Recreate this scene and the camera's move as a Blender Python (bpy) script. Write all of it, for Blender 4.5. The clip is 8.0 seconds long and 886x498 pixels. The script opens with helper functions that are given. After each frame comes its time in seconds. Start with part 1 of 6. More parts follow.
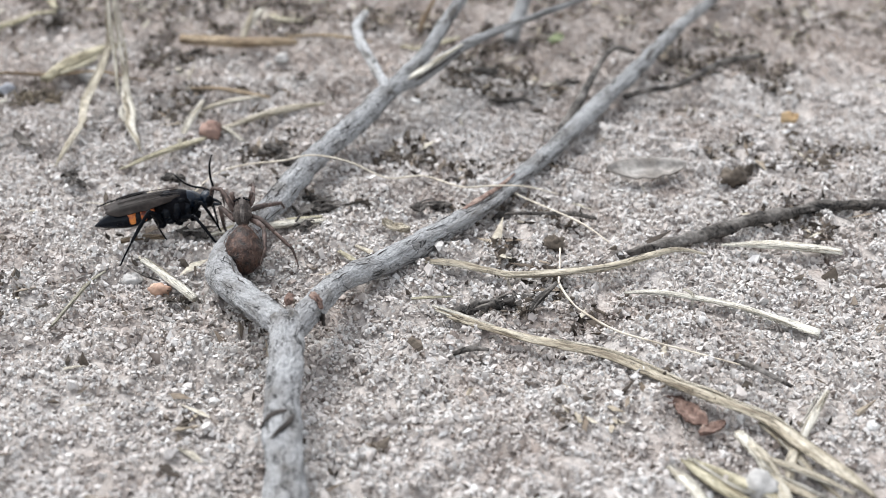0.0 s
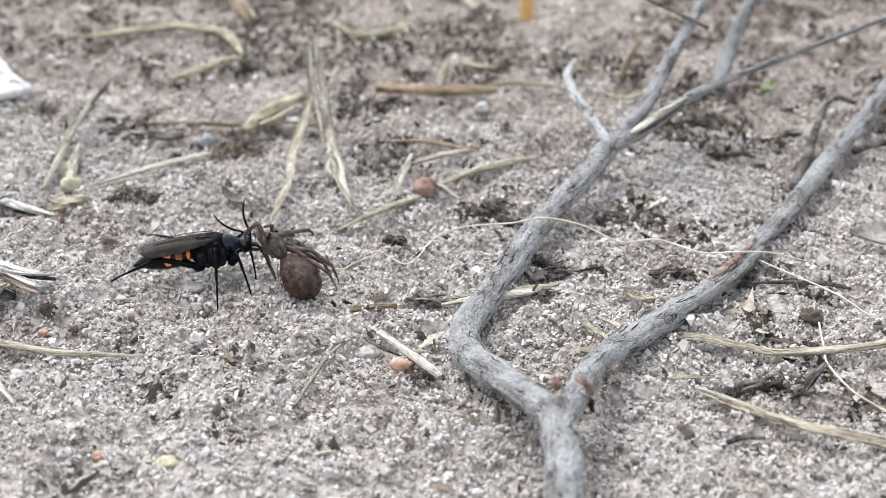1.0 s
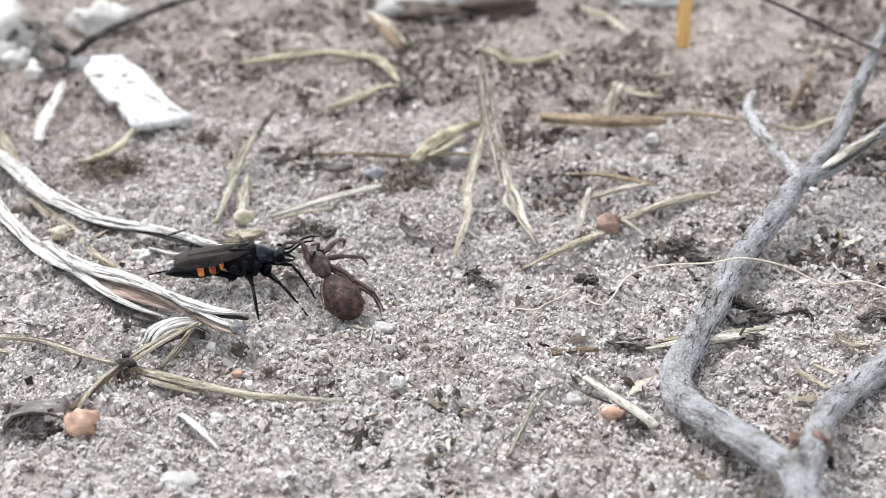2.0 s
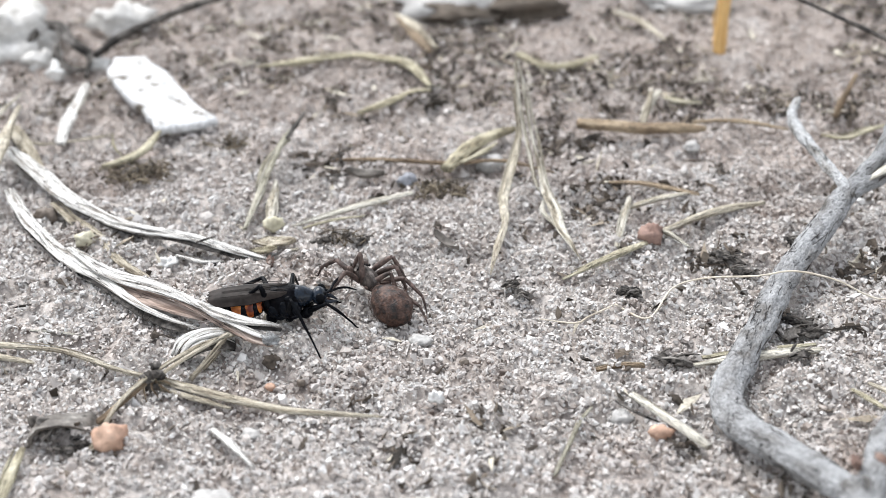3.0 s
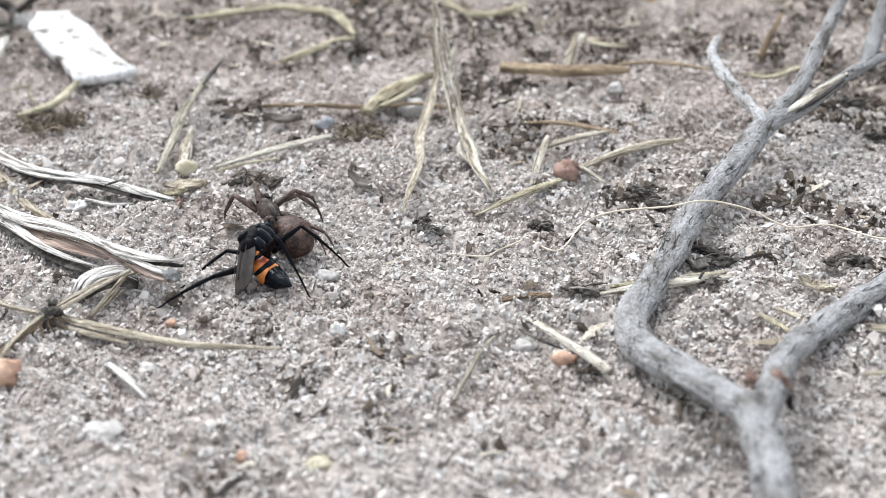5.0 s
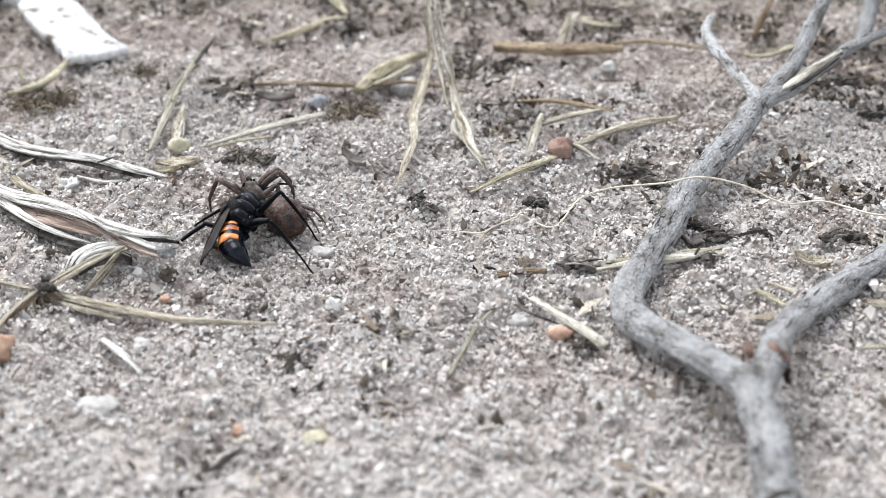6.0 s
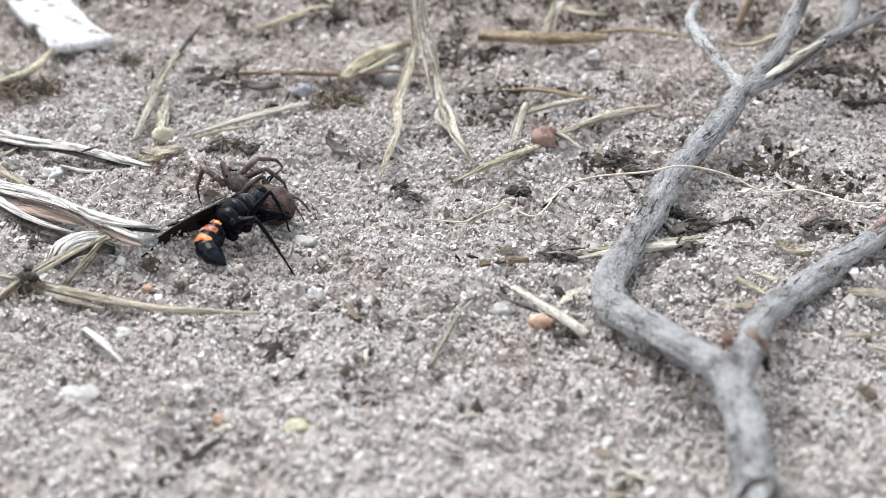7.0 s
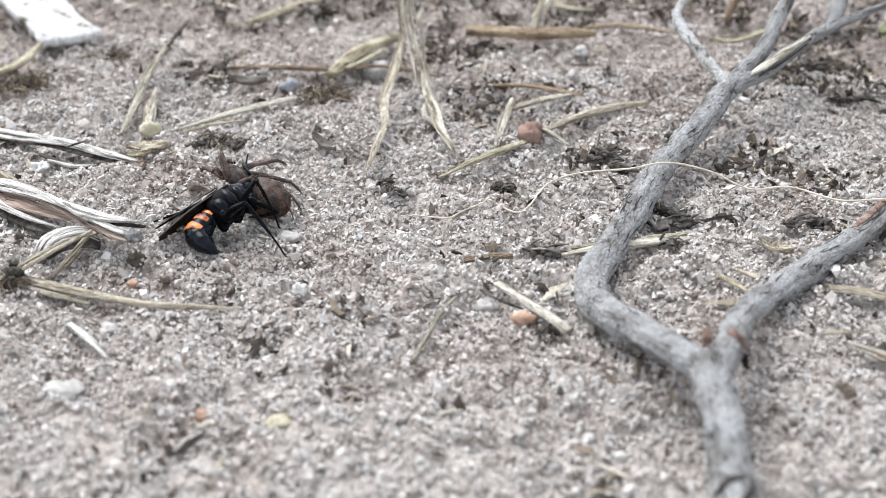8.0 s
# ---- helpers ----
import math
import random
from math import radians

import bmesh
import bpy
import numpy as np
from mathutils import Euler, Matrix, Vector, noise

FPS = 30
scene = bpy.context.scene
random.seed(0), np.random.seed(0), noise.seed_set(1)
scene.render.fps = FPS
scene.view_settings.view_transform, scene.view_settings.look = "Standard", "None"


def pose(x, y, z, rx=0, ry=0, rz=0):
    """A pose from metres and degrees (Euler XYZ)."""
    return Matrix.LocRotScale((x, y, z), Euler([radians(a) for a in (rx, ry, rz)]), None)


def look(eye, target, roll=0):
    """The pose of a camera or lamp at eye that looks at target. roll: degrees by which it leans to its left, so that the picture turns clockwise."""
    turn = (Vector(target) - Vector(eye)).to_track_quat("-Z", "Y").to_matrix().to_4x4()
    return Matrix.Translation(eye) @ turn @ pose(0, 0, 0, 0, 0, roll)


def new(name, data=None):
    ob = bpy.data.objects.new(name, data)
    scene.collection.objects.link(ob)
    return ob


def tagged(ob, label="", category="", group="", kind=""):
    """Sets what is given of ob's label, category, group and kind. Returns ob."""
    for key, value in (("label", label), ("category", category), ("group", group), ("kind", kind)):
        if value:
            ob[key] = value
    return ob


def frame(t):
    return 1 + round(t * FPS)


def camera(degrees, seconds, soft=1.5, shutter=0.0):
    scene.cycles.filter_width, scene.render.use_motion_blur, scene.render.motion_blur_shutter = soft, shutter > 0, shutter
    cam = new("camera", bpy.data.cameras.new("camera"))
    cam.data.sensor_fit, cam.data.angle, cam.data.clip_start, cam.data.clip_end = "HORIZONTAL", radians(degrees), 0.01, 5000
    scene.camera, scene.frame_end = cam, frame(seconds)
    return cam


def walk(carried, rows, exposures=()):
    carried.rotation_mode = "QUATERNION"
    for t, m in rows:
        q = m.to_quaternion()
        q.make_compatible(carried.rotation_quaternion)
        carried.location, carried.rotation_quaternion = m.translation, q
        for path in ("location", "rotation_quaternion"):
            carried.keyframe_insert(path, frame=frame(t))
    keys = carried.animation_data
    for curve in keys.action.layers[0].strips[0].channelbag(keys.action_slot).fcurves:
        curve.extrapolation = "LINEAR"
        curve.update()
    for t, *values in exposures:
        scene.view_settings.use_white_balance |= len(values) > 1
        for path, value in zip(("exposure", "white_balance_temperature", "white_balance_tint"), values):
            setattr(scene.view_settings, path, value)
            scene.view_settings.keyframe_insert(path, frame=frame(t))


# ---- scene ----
U = 0.01                      # all lengths below are in centimetres

# camera and its path: seconds, eye, target, roll
cam = camera(35.00, 8.0, soft=0.75)
PATH = [
    (0, (2.513, -10.089, 6.364), (2.85, 7.13, -3.81), 0.95),
    (0.2, (2.177, -9.836, 6.442), (2.36, 7.39, -3.71), 0.74),
    (0.5, (1.701, -9.599, 6.427), (1.52, 7.70, -3.60), 0.34),
    (0.8, (1.401, -9.415, 6.362), (0.92, 7.86, -3.70), 0.03),
    (1, (1.031, -9.274, 6.426), (0.35, 8.03, -3.58), -0.32),
    (1.2, (0.660, -9.118, 6.447), (-0.25, 8.21, -3.51), -0.66),
    (1.5, (0.376, -8.984, 6.478), (-0.75, 8.34, -3.45), -0.88),
    (1.7, (0.092, -8.940, 6.519), (-1.23, 8.41, -3.35), -1.13),
    (2, (-0.224, -8.883, 6.448), (-1.66, 8.47, -3.40), -1.08),
    (2.2, (-0.458, -8.823, 6.307), (-1.97, 8.50, -3.57), -1.02),
    (3.3, (-0.571, -8.487, 6.272), (-2.11, 8.90, -3.49), -0.74),
    (3.5, (-0.659, -8.503, 6.201), (-2.26, 8.85, -3.61), -0.92),
    (3.7, (-0.426, -8.477, 6.140), (-1.90, 8.87, -3.71), -0.88),
    (4, (-0.270, -8.493, 6.202), (-1.73, 8.83, -3.68), -1.22),
    (4.2, (-0.223, -8.461, 6.273), (-1.72, 8.91, -3.52), -1.36),
    (4.5, (-0.046, -8.605, 6.089), (-1.48, 8.74, -3.76), -1.44),
    (4.7, (0.114, -8.574, 5.938), (-1.27, 8.76, -3.94), -1.49),
    (5.8, (0.065, -8.616, 5.702), (-1.08, 8.69, -4.26), -0.94),
    (6, (0.046, -8.609, 5.683), (-1.08, 8.66, -4.34), -1.09),
    (6.2, (0.041, -8.600, 5.649), (-1.07, 8.67, -4.38), -1.10),
    (6.5, (0.055, -8.602, 5.676), (-1.01, 8.61, -4.45), -1.02),
    (6.8, (0.118, -8.613, 5.658), (-0.92, 8.57, -4.52), -0.95),
    (7, (0.139, -8.621, 5.696), (-0.90, 8.57, -4.47), -1.03),
    (7.2, (0.149, -8.626, 5.717), (-0.87, 8.57, -4.44), -0.92),
    (7.5, (0.155, -8.615, 5.717), (-0.91, 8.50, -4.57), -1.01),
    (7.8, (0.216, -8.624, 5.754), (-0.71, 8.51, -4.52), -0.74),
    (8, (0.235, -8.632, 5.760), (-0.75, 8.49, -4.53), -0.77),
]
walk(cam, [(t, look(Vector(e) * U, Vector(g) * U, r)) for t, e, g, r in PATH],
     exposures=[(0.0, 1.21, 6450, 9.5), (1.5, 1.29, 6450, 9.5), (5.0, 1.31, 6450, 9.5), (8.0, 1.23, 6450, 9.5)])
cam.data.dof.use_dof = True
cam.data.dof.focus_distance = 0.117
cam.data.dof.aperture_fstop = 40.0

# ---------------------------------------------------------------- light: bright overcast sky
SUN_ELEVATION, SUN_AZIMUTH = radians(58), radians(-40)     # azimuth from +y towards +x
world = bpy.data.worlds.new("overcast_sky")
scene.world = world
world.use_nodes = True
wn, wl = world.node_tree.nodes, world.node_tree.links
sky = wn.new("ShaderNodeTexSky")
sky.sky_type, sky.sun_disc = "NISHITA", False
sky.sun_elevation, sky.sun_rotation = SUN_ELEVATION, SUN_AZIMUTH
cloud = wn.new("ShaderNodeHueSaturation")
cloud.inputs["Saturation"].default_value = 0.22
wl.new(sky.outputs["Color"], cloud.inputs["Color"])
wl.new(cloud.outputs["Color"], wn["Background"].inputs["Color"])
wn["Background"].inputs["Strength"].default_value = 0.15
sun = new("sun", bpy.data.lights.new("sun", "SUN"))
sun.data.energy, sun.data.angle, sun.data.color = 1.45, radians(38), (0.98, 0.97, 0.955)
sun_way = Vector((math.sin(SUN_AZIMUTH) * math.cos(SUN_ELEVATION), math.cos(SUN_AZIMUTH) * math.cos(SUN_ELEVATION), math.sin(SUN_ELEVATION)))
sun.matrix_world = look(sun_way * 3, (0, 0, 0))


# ---------------------------------------------------------------- materials
def surface(name, stops, scale, rough=0.7, fine=4.0, fine_depth=0.35, bump=0.3, bump_size=0.0001, stretch=(1, 1, 1),
            coords="Object", spec=0.4, vary=0.0, island=0.0, coat=0.0, transmit=0.0, metal=0.0, cracks=0.0, stain=0.0):
    """Colour from a coarse noise through a ramp, broken by a finer one, with relief from the finer one. scale is per metre, or per unit of UV."""
    m = bpy.data.materials.new(name)
    m.use_nodes = True
    n, l = m.node_tree.nodes, m.node_tree.links
    b = n["Principled BSDF"]
    tex = n.new("ShaderNodeTexCoord")
    mapping = n.new("ShaderNodeMapping")
    mapping.inputs["Scale"].default_value = stretch
    l.new(tex.outputs[coords], mapping.inputs["Vector"])
    info = n.new("ShaderNodeObjectInfo")
    seat = n.new("ShaderNodeVectorMath")
    seat.operation = "MULTIPLY_ADD"
    seat.inputs[1].default_value = (1, 1, 1)
    spread = n.new("ShaderNodeCombineXYZ")
    far = n.new("ShaderNodeMath")
    far.operation = "MULTIPLY"
    far.inputs[1].default_value = 37.0 / max(scale, 1e-6) * 3
    l.new(info.outputs["Random"], far.inputs[0])
    l.new(far.outputs[0], spread.inputs["Z"])
    l.new(mapping.outputs[0], seat.inputs[0])
    l.new(spread.outputs[0], seat.inputs[2])
    coarse = n.new("ShaderNodeTexNoise")
    coarse.inputs["Scale"].default_value, coarse.inputs["Detail"].default_value = scale, 5
    l.new(seat.outputs[0], coarse.inputs["Vector"])
    small = n.new("ShaderNodeTexNoise")
    small.inputs["Scale"].default_value, small.inputs["Detail"].default_value = scale * fine, 4
    l.new(seat.outputs[0], small.inputs["Vector"])
    ramp = n.new("ShaderNodeValToRGB")
    while len(ramp.color_ramp.elements) < len(stops):
        ramp.color_ramp.elements.new(0.5)
    for e, (at, colour) in zip(ramp.color_ramp.elements, stops):
        e.position, e.color = at, (*colour, 1)
    pick = coarse.outputs["Fac"]
    if island or vary:
        if island:
            geo = n.new("ShaderNodeNewGeometry")
            chance = geo.outputs["Random Per Island"]
        else:
            chance = info.outputs["Random"]
        mix = n.new("ShaderNodeMix")
        mix.inputs["Factor"].default_value = island or vary
        l.new(pick, mix.inputs["A"])
        l.new(chance, mix.inputs["B"])
        pick = mix.outputs["Result"]
    l.new(pick, ramp.inputs["Fac"])
    dull = n.new("ShaderNodeMapRange")
    dull.inputs["From Min"].default_value, dull.inputs["From Max"].default_value = 0.3, 0.7
    dull.inputs["To Min"].default_value, dull.inputs["To Max"].default_value = 1 - fine_depth, 1 + fine_depth * 0.5
    l.new(small.outputs["Fac"], dull.inputs["Value"])
    tint = n.new("ShaderNodeMix")
    tint.data_type, tint.blend_type = "RGBA", "MULTIPLY"
    tint.inputs["Factor"].default_value = 1
    l.new(ramp.outputs["Color"], tint.inputs["A"])
    l.new(dull.outputs[0], tint.inputs["B"])
    colour = tint.outputs["Result"]
    height = small.outputs["Fac"]
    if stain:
        # browner patches of two sizes, more of them towards the back (+y)
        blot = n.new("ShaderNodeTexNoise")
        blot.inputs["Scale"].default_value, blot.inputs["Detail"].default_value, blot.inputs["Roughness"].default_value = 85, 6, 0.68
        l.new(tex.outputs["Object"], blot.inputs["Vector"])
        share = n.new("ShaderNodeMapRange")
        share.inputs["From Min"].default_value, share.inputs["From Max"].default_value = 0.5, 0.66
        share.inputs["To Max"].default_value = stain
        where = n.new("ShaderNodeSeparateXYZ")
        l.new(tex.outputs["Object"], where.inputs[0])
        # darker and browner from y = 3 cm to 7 cm
        back_share = n.new("ShaderNodeMapRange")
        back_share.inputs["From Min"].default_value, back_share.inputs["From Max"].default_value, back_share.inputs["To Max"].default_value = 0.03, 0.07, 0.2
        l.new(where.outputs["Y"], back_share.inputs["Value"])
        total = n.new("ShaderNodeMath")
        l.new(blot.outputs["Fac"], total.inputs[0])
        l.new(back_share.outputs[0], total.inputs[1])
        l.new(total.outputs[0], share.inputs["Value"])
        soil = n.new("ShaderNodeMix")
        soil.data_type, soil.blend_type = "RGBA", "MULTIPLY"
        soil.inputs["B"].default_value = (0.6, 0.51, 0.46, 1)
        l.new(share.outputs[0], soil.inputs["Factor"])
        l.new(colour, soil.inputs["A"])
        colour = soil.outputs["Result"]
    if cracks:
        line = n.new("ShaderNodeTexNoise")
        line.inputs["Scale"].default_value, line.inputs["Detail"].default_value, line.inputs["Distortion"].default_value = scale * 0.9, 3, 1.2
        l.new(seat.outputs[0], line.inputs["Vector"])
        off = n.new("ShaderNodeMath")
        off.operation = "SUBTRACT"
        off.inputs[1].default_value = 0.52
        l.new(line.outputs["Fac"], off.inputs[0])
        size = n.new("ShaderNodeMath")
        size.operation = "ABSOLUTE"
        l.new(off.outputs[0], size.inputs[0])
        gap = n.new("ShaderNodeMapRange")
        gap.inputs["From Min"].default_value, gap.inputs["From Max"].default_value = 0.008 * cracks, 0.045 * cracks
        gap.inputs["To Min"].default_value, gap.inputs["To Max"].default_value = 0.12, 1.0
        l.new(size.outputs[0], gap.inputs["Value"])
        bare = n.new("ShaderNodeMapRange")
        bare.inputs["From Min"].default_value, bare.inputs["From Max"].default_value = 0.47, 0.56
        l.new(coarse.outputs["Fac"], bare.inputs["Value"])
        top = n.new("ShaderNodeMath")
        top.operation = "MAXIMUM"
        l.new(gap.outputs[0], top.inputs[0])
        l.new(bare.outputs[0], top.inputs[1])
        gap = top
        split = n.new("ShaderNodeMix")
        split.data_type, split.blend_type = "RGBA", "MULTIPLY"
        split.inputs["Factor"].default_value = 1
        l.new(colour, split.inputs["A"])
        l.new(gap.outputs[0], split.inputs["B"])
        colour = split.outputs["Result"]
        both = n.new("ShaderNodeMath")
        both.operation = "MULTIPLY"
        l.new(height, both.inputs[0])
        l.new(gap.outputs[0], both.inputs[1])
        height = both.outputs[0]
    l.new(colour, b.inputs["Base Color"])
    relief = n.new("ShaderNodeBump")
    relief.inputs["Strength"].default_value, relief.inputs["Distance"].default_value = bump, bump_size
    l.new(height, relief.inputs["Height"])
    l.new(relief.outputs[0], b.inputs["Normal"])
    b.inputs["Roughness"].default_value = rough
    b.inputs["Specular IOR Level"].default_value = spec
    b.inputs["Coat Weight"].default_value = coat
    b.inputs["Coat Roughness"].default_value = 0.2
    b.inputs["Metallic"].default_value = metal
    b.inputs["Transmission Weight"].default_value = transmit
    return m


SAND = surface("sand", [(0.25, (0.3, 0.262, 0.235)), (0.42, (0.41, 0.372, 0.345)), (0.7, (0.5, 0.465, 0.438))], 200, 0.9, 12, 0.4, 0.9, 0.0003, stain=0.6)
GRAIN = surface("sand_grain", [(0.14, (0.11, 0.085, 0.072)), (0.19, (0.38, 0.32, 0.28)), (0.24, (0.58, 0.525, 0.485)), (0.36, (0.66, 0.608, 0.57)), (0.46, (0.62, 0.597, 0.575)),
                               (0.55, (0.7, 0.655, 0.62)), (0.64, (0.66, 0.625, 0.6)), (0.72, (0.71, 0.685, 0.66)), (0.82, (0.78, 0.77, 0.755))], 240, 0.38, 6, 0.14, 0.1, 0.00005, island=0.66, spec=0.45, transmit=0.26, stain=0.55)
LITTER = surface("plant_litter", [(0.2, (0.02, 0.016, 0.012)), (0.4, (0.08, 0.06, 0.045)), (0.55, (0.2, 0.16, 0.12)), (0.68, (0.36, 0.31, 0.24)), (0.8, (0.5, 0.46, 0.38))], 500, 0.85, 5, 0.4, 0.6, 0.0002, island=0.75)
CRUMB = surface("humus_crumb", [(0.2, (0.03, 0.024, 0.018)), (0.5, (0.08, 0.064, 0.05)), (0.8, (0.19, 0.157, 0.125))], 500, 0.9, 5, 0.4, 0.6, 0.0002, island=0.6)
BARK = surface("grey_bark", [(0.3, (0.1035, 0.0945, 0.0864)), (0.37, (0.216, 0.2115, 0.207)), (0.48, (0.297, 0.297, 0.2988)), (0.62, (0.3465, 0.351, 0.3555)), (0.78, (0.423, 0.4275, 0.432))], 3.5, 0.8, 7, 0.36, 0.9, 0.0005,
               stretch=(1.5, 0.95, 1), coords="UV", cracks=0.34, spec=0.25)
PALE_BARK = surface("pale_bark", [(0.32, (0.2, 0.18, 0.16)), (0.42, (0.4, 0.395, 0.385)), (0.55, (0.52, 0.525, 0.53)), (0.7, (0.6, 0.605, 0.61))], 4, 0.85, 8, 0.4, 0.8, 0.0005, coords="UV", cracks=0.5, spec=0.2)
DARK_BARK = surface("dark_bark", [(0.3, (0.02, 0.017, 0.015)), (0.5, (0.075, 0.066, 0.058)), (0.7, (0.2, 0.185, 0.17))], 500, 0.85, 5, 0.55, 0.9, 0.0003, cracks=0.8)
INNER_BARK = surface("inner_bark", [(0.3, (0.24, 0.17, 0.135)), (0.5, (0.4, 0.31, 0.26)), (0.7, (0.54, 0.45, 0.39))], 5, 0.8, 4, 0.4, 0.6, 0.0002, stretch=(1.2, 0.4, 1), coords="UV", cracks=0.7)
RED_BARK = surface("reddish_inner_bark", [(0.3, (0.07, 0.043, 0.036)), (0.5, (0.19, 0.125, 0.102)), (0.7, (0.37, 0.285, 0.24))], 700, 0.85, 5, 0.5, 0.8, 0.0003, spec=0.2)
CRACK = surface("bark_crack", [(0.3, (0.015, 0.012, 0.01)), (0.7, (0.06, 0.05, 0.045))], 800, 0.95, 4, 0.4, 0.6, 0.0002)
STRAW = surface("dry_straw", [(0.3, (0.16, 0.128, 0.09)), (0.42, (0.38, 0.33, 0.25)), (0.55, (0.54, 0.485, 0.385)), (0.72, (0.68, 0.63, 0.53))], 6, 0.8, 5, 0.5, 0.9, 0.0003, stretch=(1.0, 0.5, 1), coords="UV", vary=0.15, cracks=0.3, spec=0.25)
YELLOW_STRAW = surface("yellowish_straw", [(0.3, (0.16, 0.13, 0.08)), (0.44, (0.37, 0.33, 0.23)), (0.56, (0.53, 0.485, 0.355)), (0.72, (0.66, 0.615, 0.48))], 6, 0.8, 5, 0.5, 0.9, 0.0003, stretch=(1.0, 0.5, 1), coords="UV", vary=0.15, cracks=0.3, spec=0.25)
GREY_STRAW = surface("grey_green_straw", [(0.3, (0.12, 0.1, 0.07)), (0.43, (0.28, 0.255, 0.19)), (0.55, (0.43, 0.405, 0.32)), (0.72, (0.56, 0.535, 0.45))], 6, 0.8, 5, 0.5, 0.9, 0.0003, stretch=(1.0, 0.5, 1), coords="UV", vary=0.15, cracks=0.4, spec=0.25)
PALE = surface("bleached_grass", [(0.31, (0.17, 0.14, 0.1)), (0.4, (0.45, 0.405, 0.32)), (0.52, (0.66, 0.625, 0.54)), (0.72, (0.76, 0.735, 0.66))], 6, 0.8, 5, 0.4, 0.9, 0.0003, stretch=(1.0, 0.5, 1), coords="UV", vary=0.15, cracks=0.3, spec=0.25)
BLEACHED = surface("bleached_bark_strip", [(0.31, (0.2, 0.165, 0.135)), (0.39, (0.5, 0.47, 0.43)), (0.5, (0.74, 0.72, 0.685)), (0.75, (0.84, 0.83, 0.8))], 5, 0.85, 4, 0.3, 0.8, 0.0003,
                  stretch=(1.2, 0.4, 1), coords="UV", cracks=0.7, spec=0.15)
BROWN = surface("brown_stick", [(0.3, (0.1, 0.068, 0.045)), (0.43, (0.26, 0.19, 0.125)), (0.58, (0.41, 0.32, 0.22)), (0.75, (0.55, 0.46, 0.34))], 6, 0.8, 5, 0.5, 0.8, 0.0003, stretch=(1.0, 0.5, 1), coords="UV", vary=0.15, cracks=0.3, spec=0.25)
AMBER = surface("amber_stick", [(0.25, (0.45, 0.24, 0.07)), (0.5, (0.62, 0.38, 0.14)), (0.75, (0.72, 0.5, 0.22))], 6, 0.6, 3, 0.2, 0.3, 0.0001, stretch=(2.4, 0.35, 1), coords="UV")
ROOTLET = surface("fine_rootlet", [(0.3, (0.42, 0.36, 0.28)), (0.6, (0.68, 0.62, 0.52))], 600, 0.7, 3, 0.2)
WHITE_CHIP = surface("bleached_chip", [(0.37, (0.14, 0.12, 0.1)), (0.41, (0.46, 0.45, 0.43)), (0.5, (0.58, 0.58, 0.58)), (0.75, (0.66, 0.66, 0.66))], 350, 0.8, 6, 0.3, 0.7, 0.0003, spec=0.15)
LEAF = surface("dead_leaf", [(0.3, (0.05, 0.042, 0.036)), (0.5, (0.13, 0.115, 0.1)), (0.7, (0.29, 0.27, 0.245))], 400, 0.7, 5, 0.5, 0.6, 0.0002)
GREY_LEAF = surface("grey_leaf", [(0.3, (0.12, 0.105, 0.09)), (0.5, (0.25, 0.23, 0.21)), (0.7, (0.38, 0.36, 0.335))], 400, 0.75, 5, 0.4, 0.6, 0.0002)
MOSS = surface("dry_moss", [(0.25, (0.04, 0.033, 0.024)), (0.5, (0.14, 0.11, 0.078)), (0.75, (0.28, 0.235, 0.17))], 700, 0.85, 4, 0.4, 0.5, 0.0002, island=0.5)
TAN_LEAF = surface("tan_leaf", [(0.3, (0.3, 0.2, 0.1)), (0.6, (0.5, 0.37, 0.22))], 400, 0.7, 4, 0.3)
GREEN = surface("green_leaf_scrap", [(0.3, (0.1, 0.115, 0.055)), (0.6, (0.2, 0.23, 0.12))], 300, 0.6, 4, 0.3)


def stone(name, dark, light, rough=0.45):
    return surface(name, [(0.25, dark), (0.55, tuple((a + b) / 2 for a, b in zip(dark, light))), (0.8, light)], 500, rough, 5, 0.25, 0.35, 0.00012, spec=0.5)


RUBBLE = stone("white_rubble", (0.42, 0.4, 0.37), (0.74, 0.73, 0.71), 0.7)
QUARTZ = stone("white_quartz", (0.55, 0.54, 0.52), (0.82, 0.82, 0.8), 0.35)
ORANGE_STONE = stone("orange_stone", (0.34, 0.19, 0.125), (0.62, 0.43, 0.32), 0.6)
RED_STONE = stone("reddish_brown_stone", (0.17, 0.1, 0.077), (0.33, 0.22, 0.18), 0.85)
BLUE_STONE = stone("blue_grey_stone", (0.13, 0.135, 0.15), (0.32, 0.33, 0.36), 0.6)
YELLOW_STONE = stone("yellowish_stone", (0.4, 0.365, 0.25), (0.58, 0.545, 0.42))
GREY_STONE = stone("pale_grey_stone", (0.36, 0.35, 0.335), (0.48, 0.465, 0.445), 0.6)
BROWN_STONE = stone("brown_stone", (0.1, 0.078, 0.06), (0.26, 0.215, 0.175), 0.6)

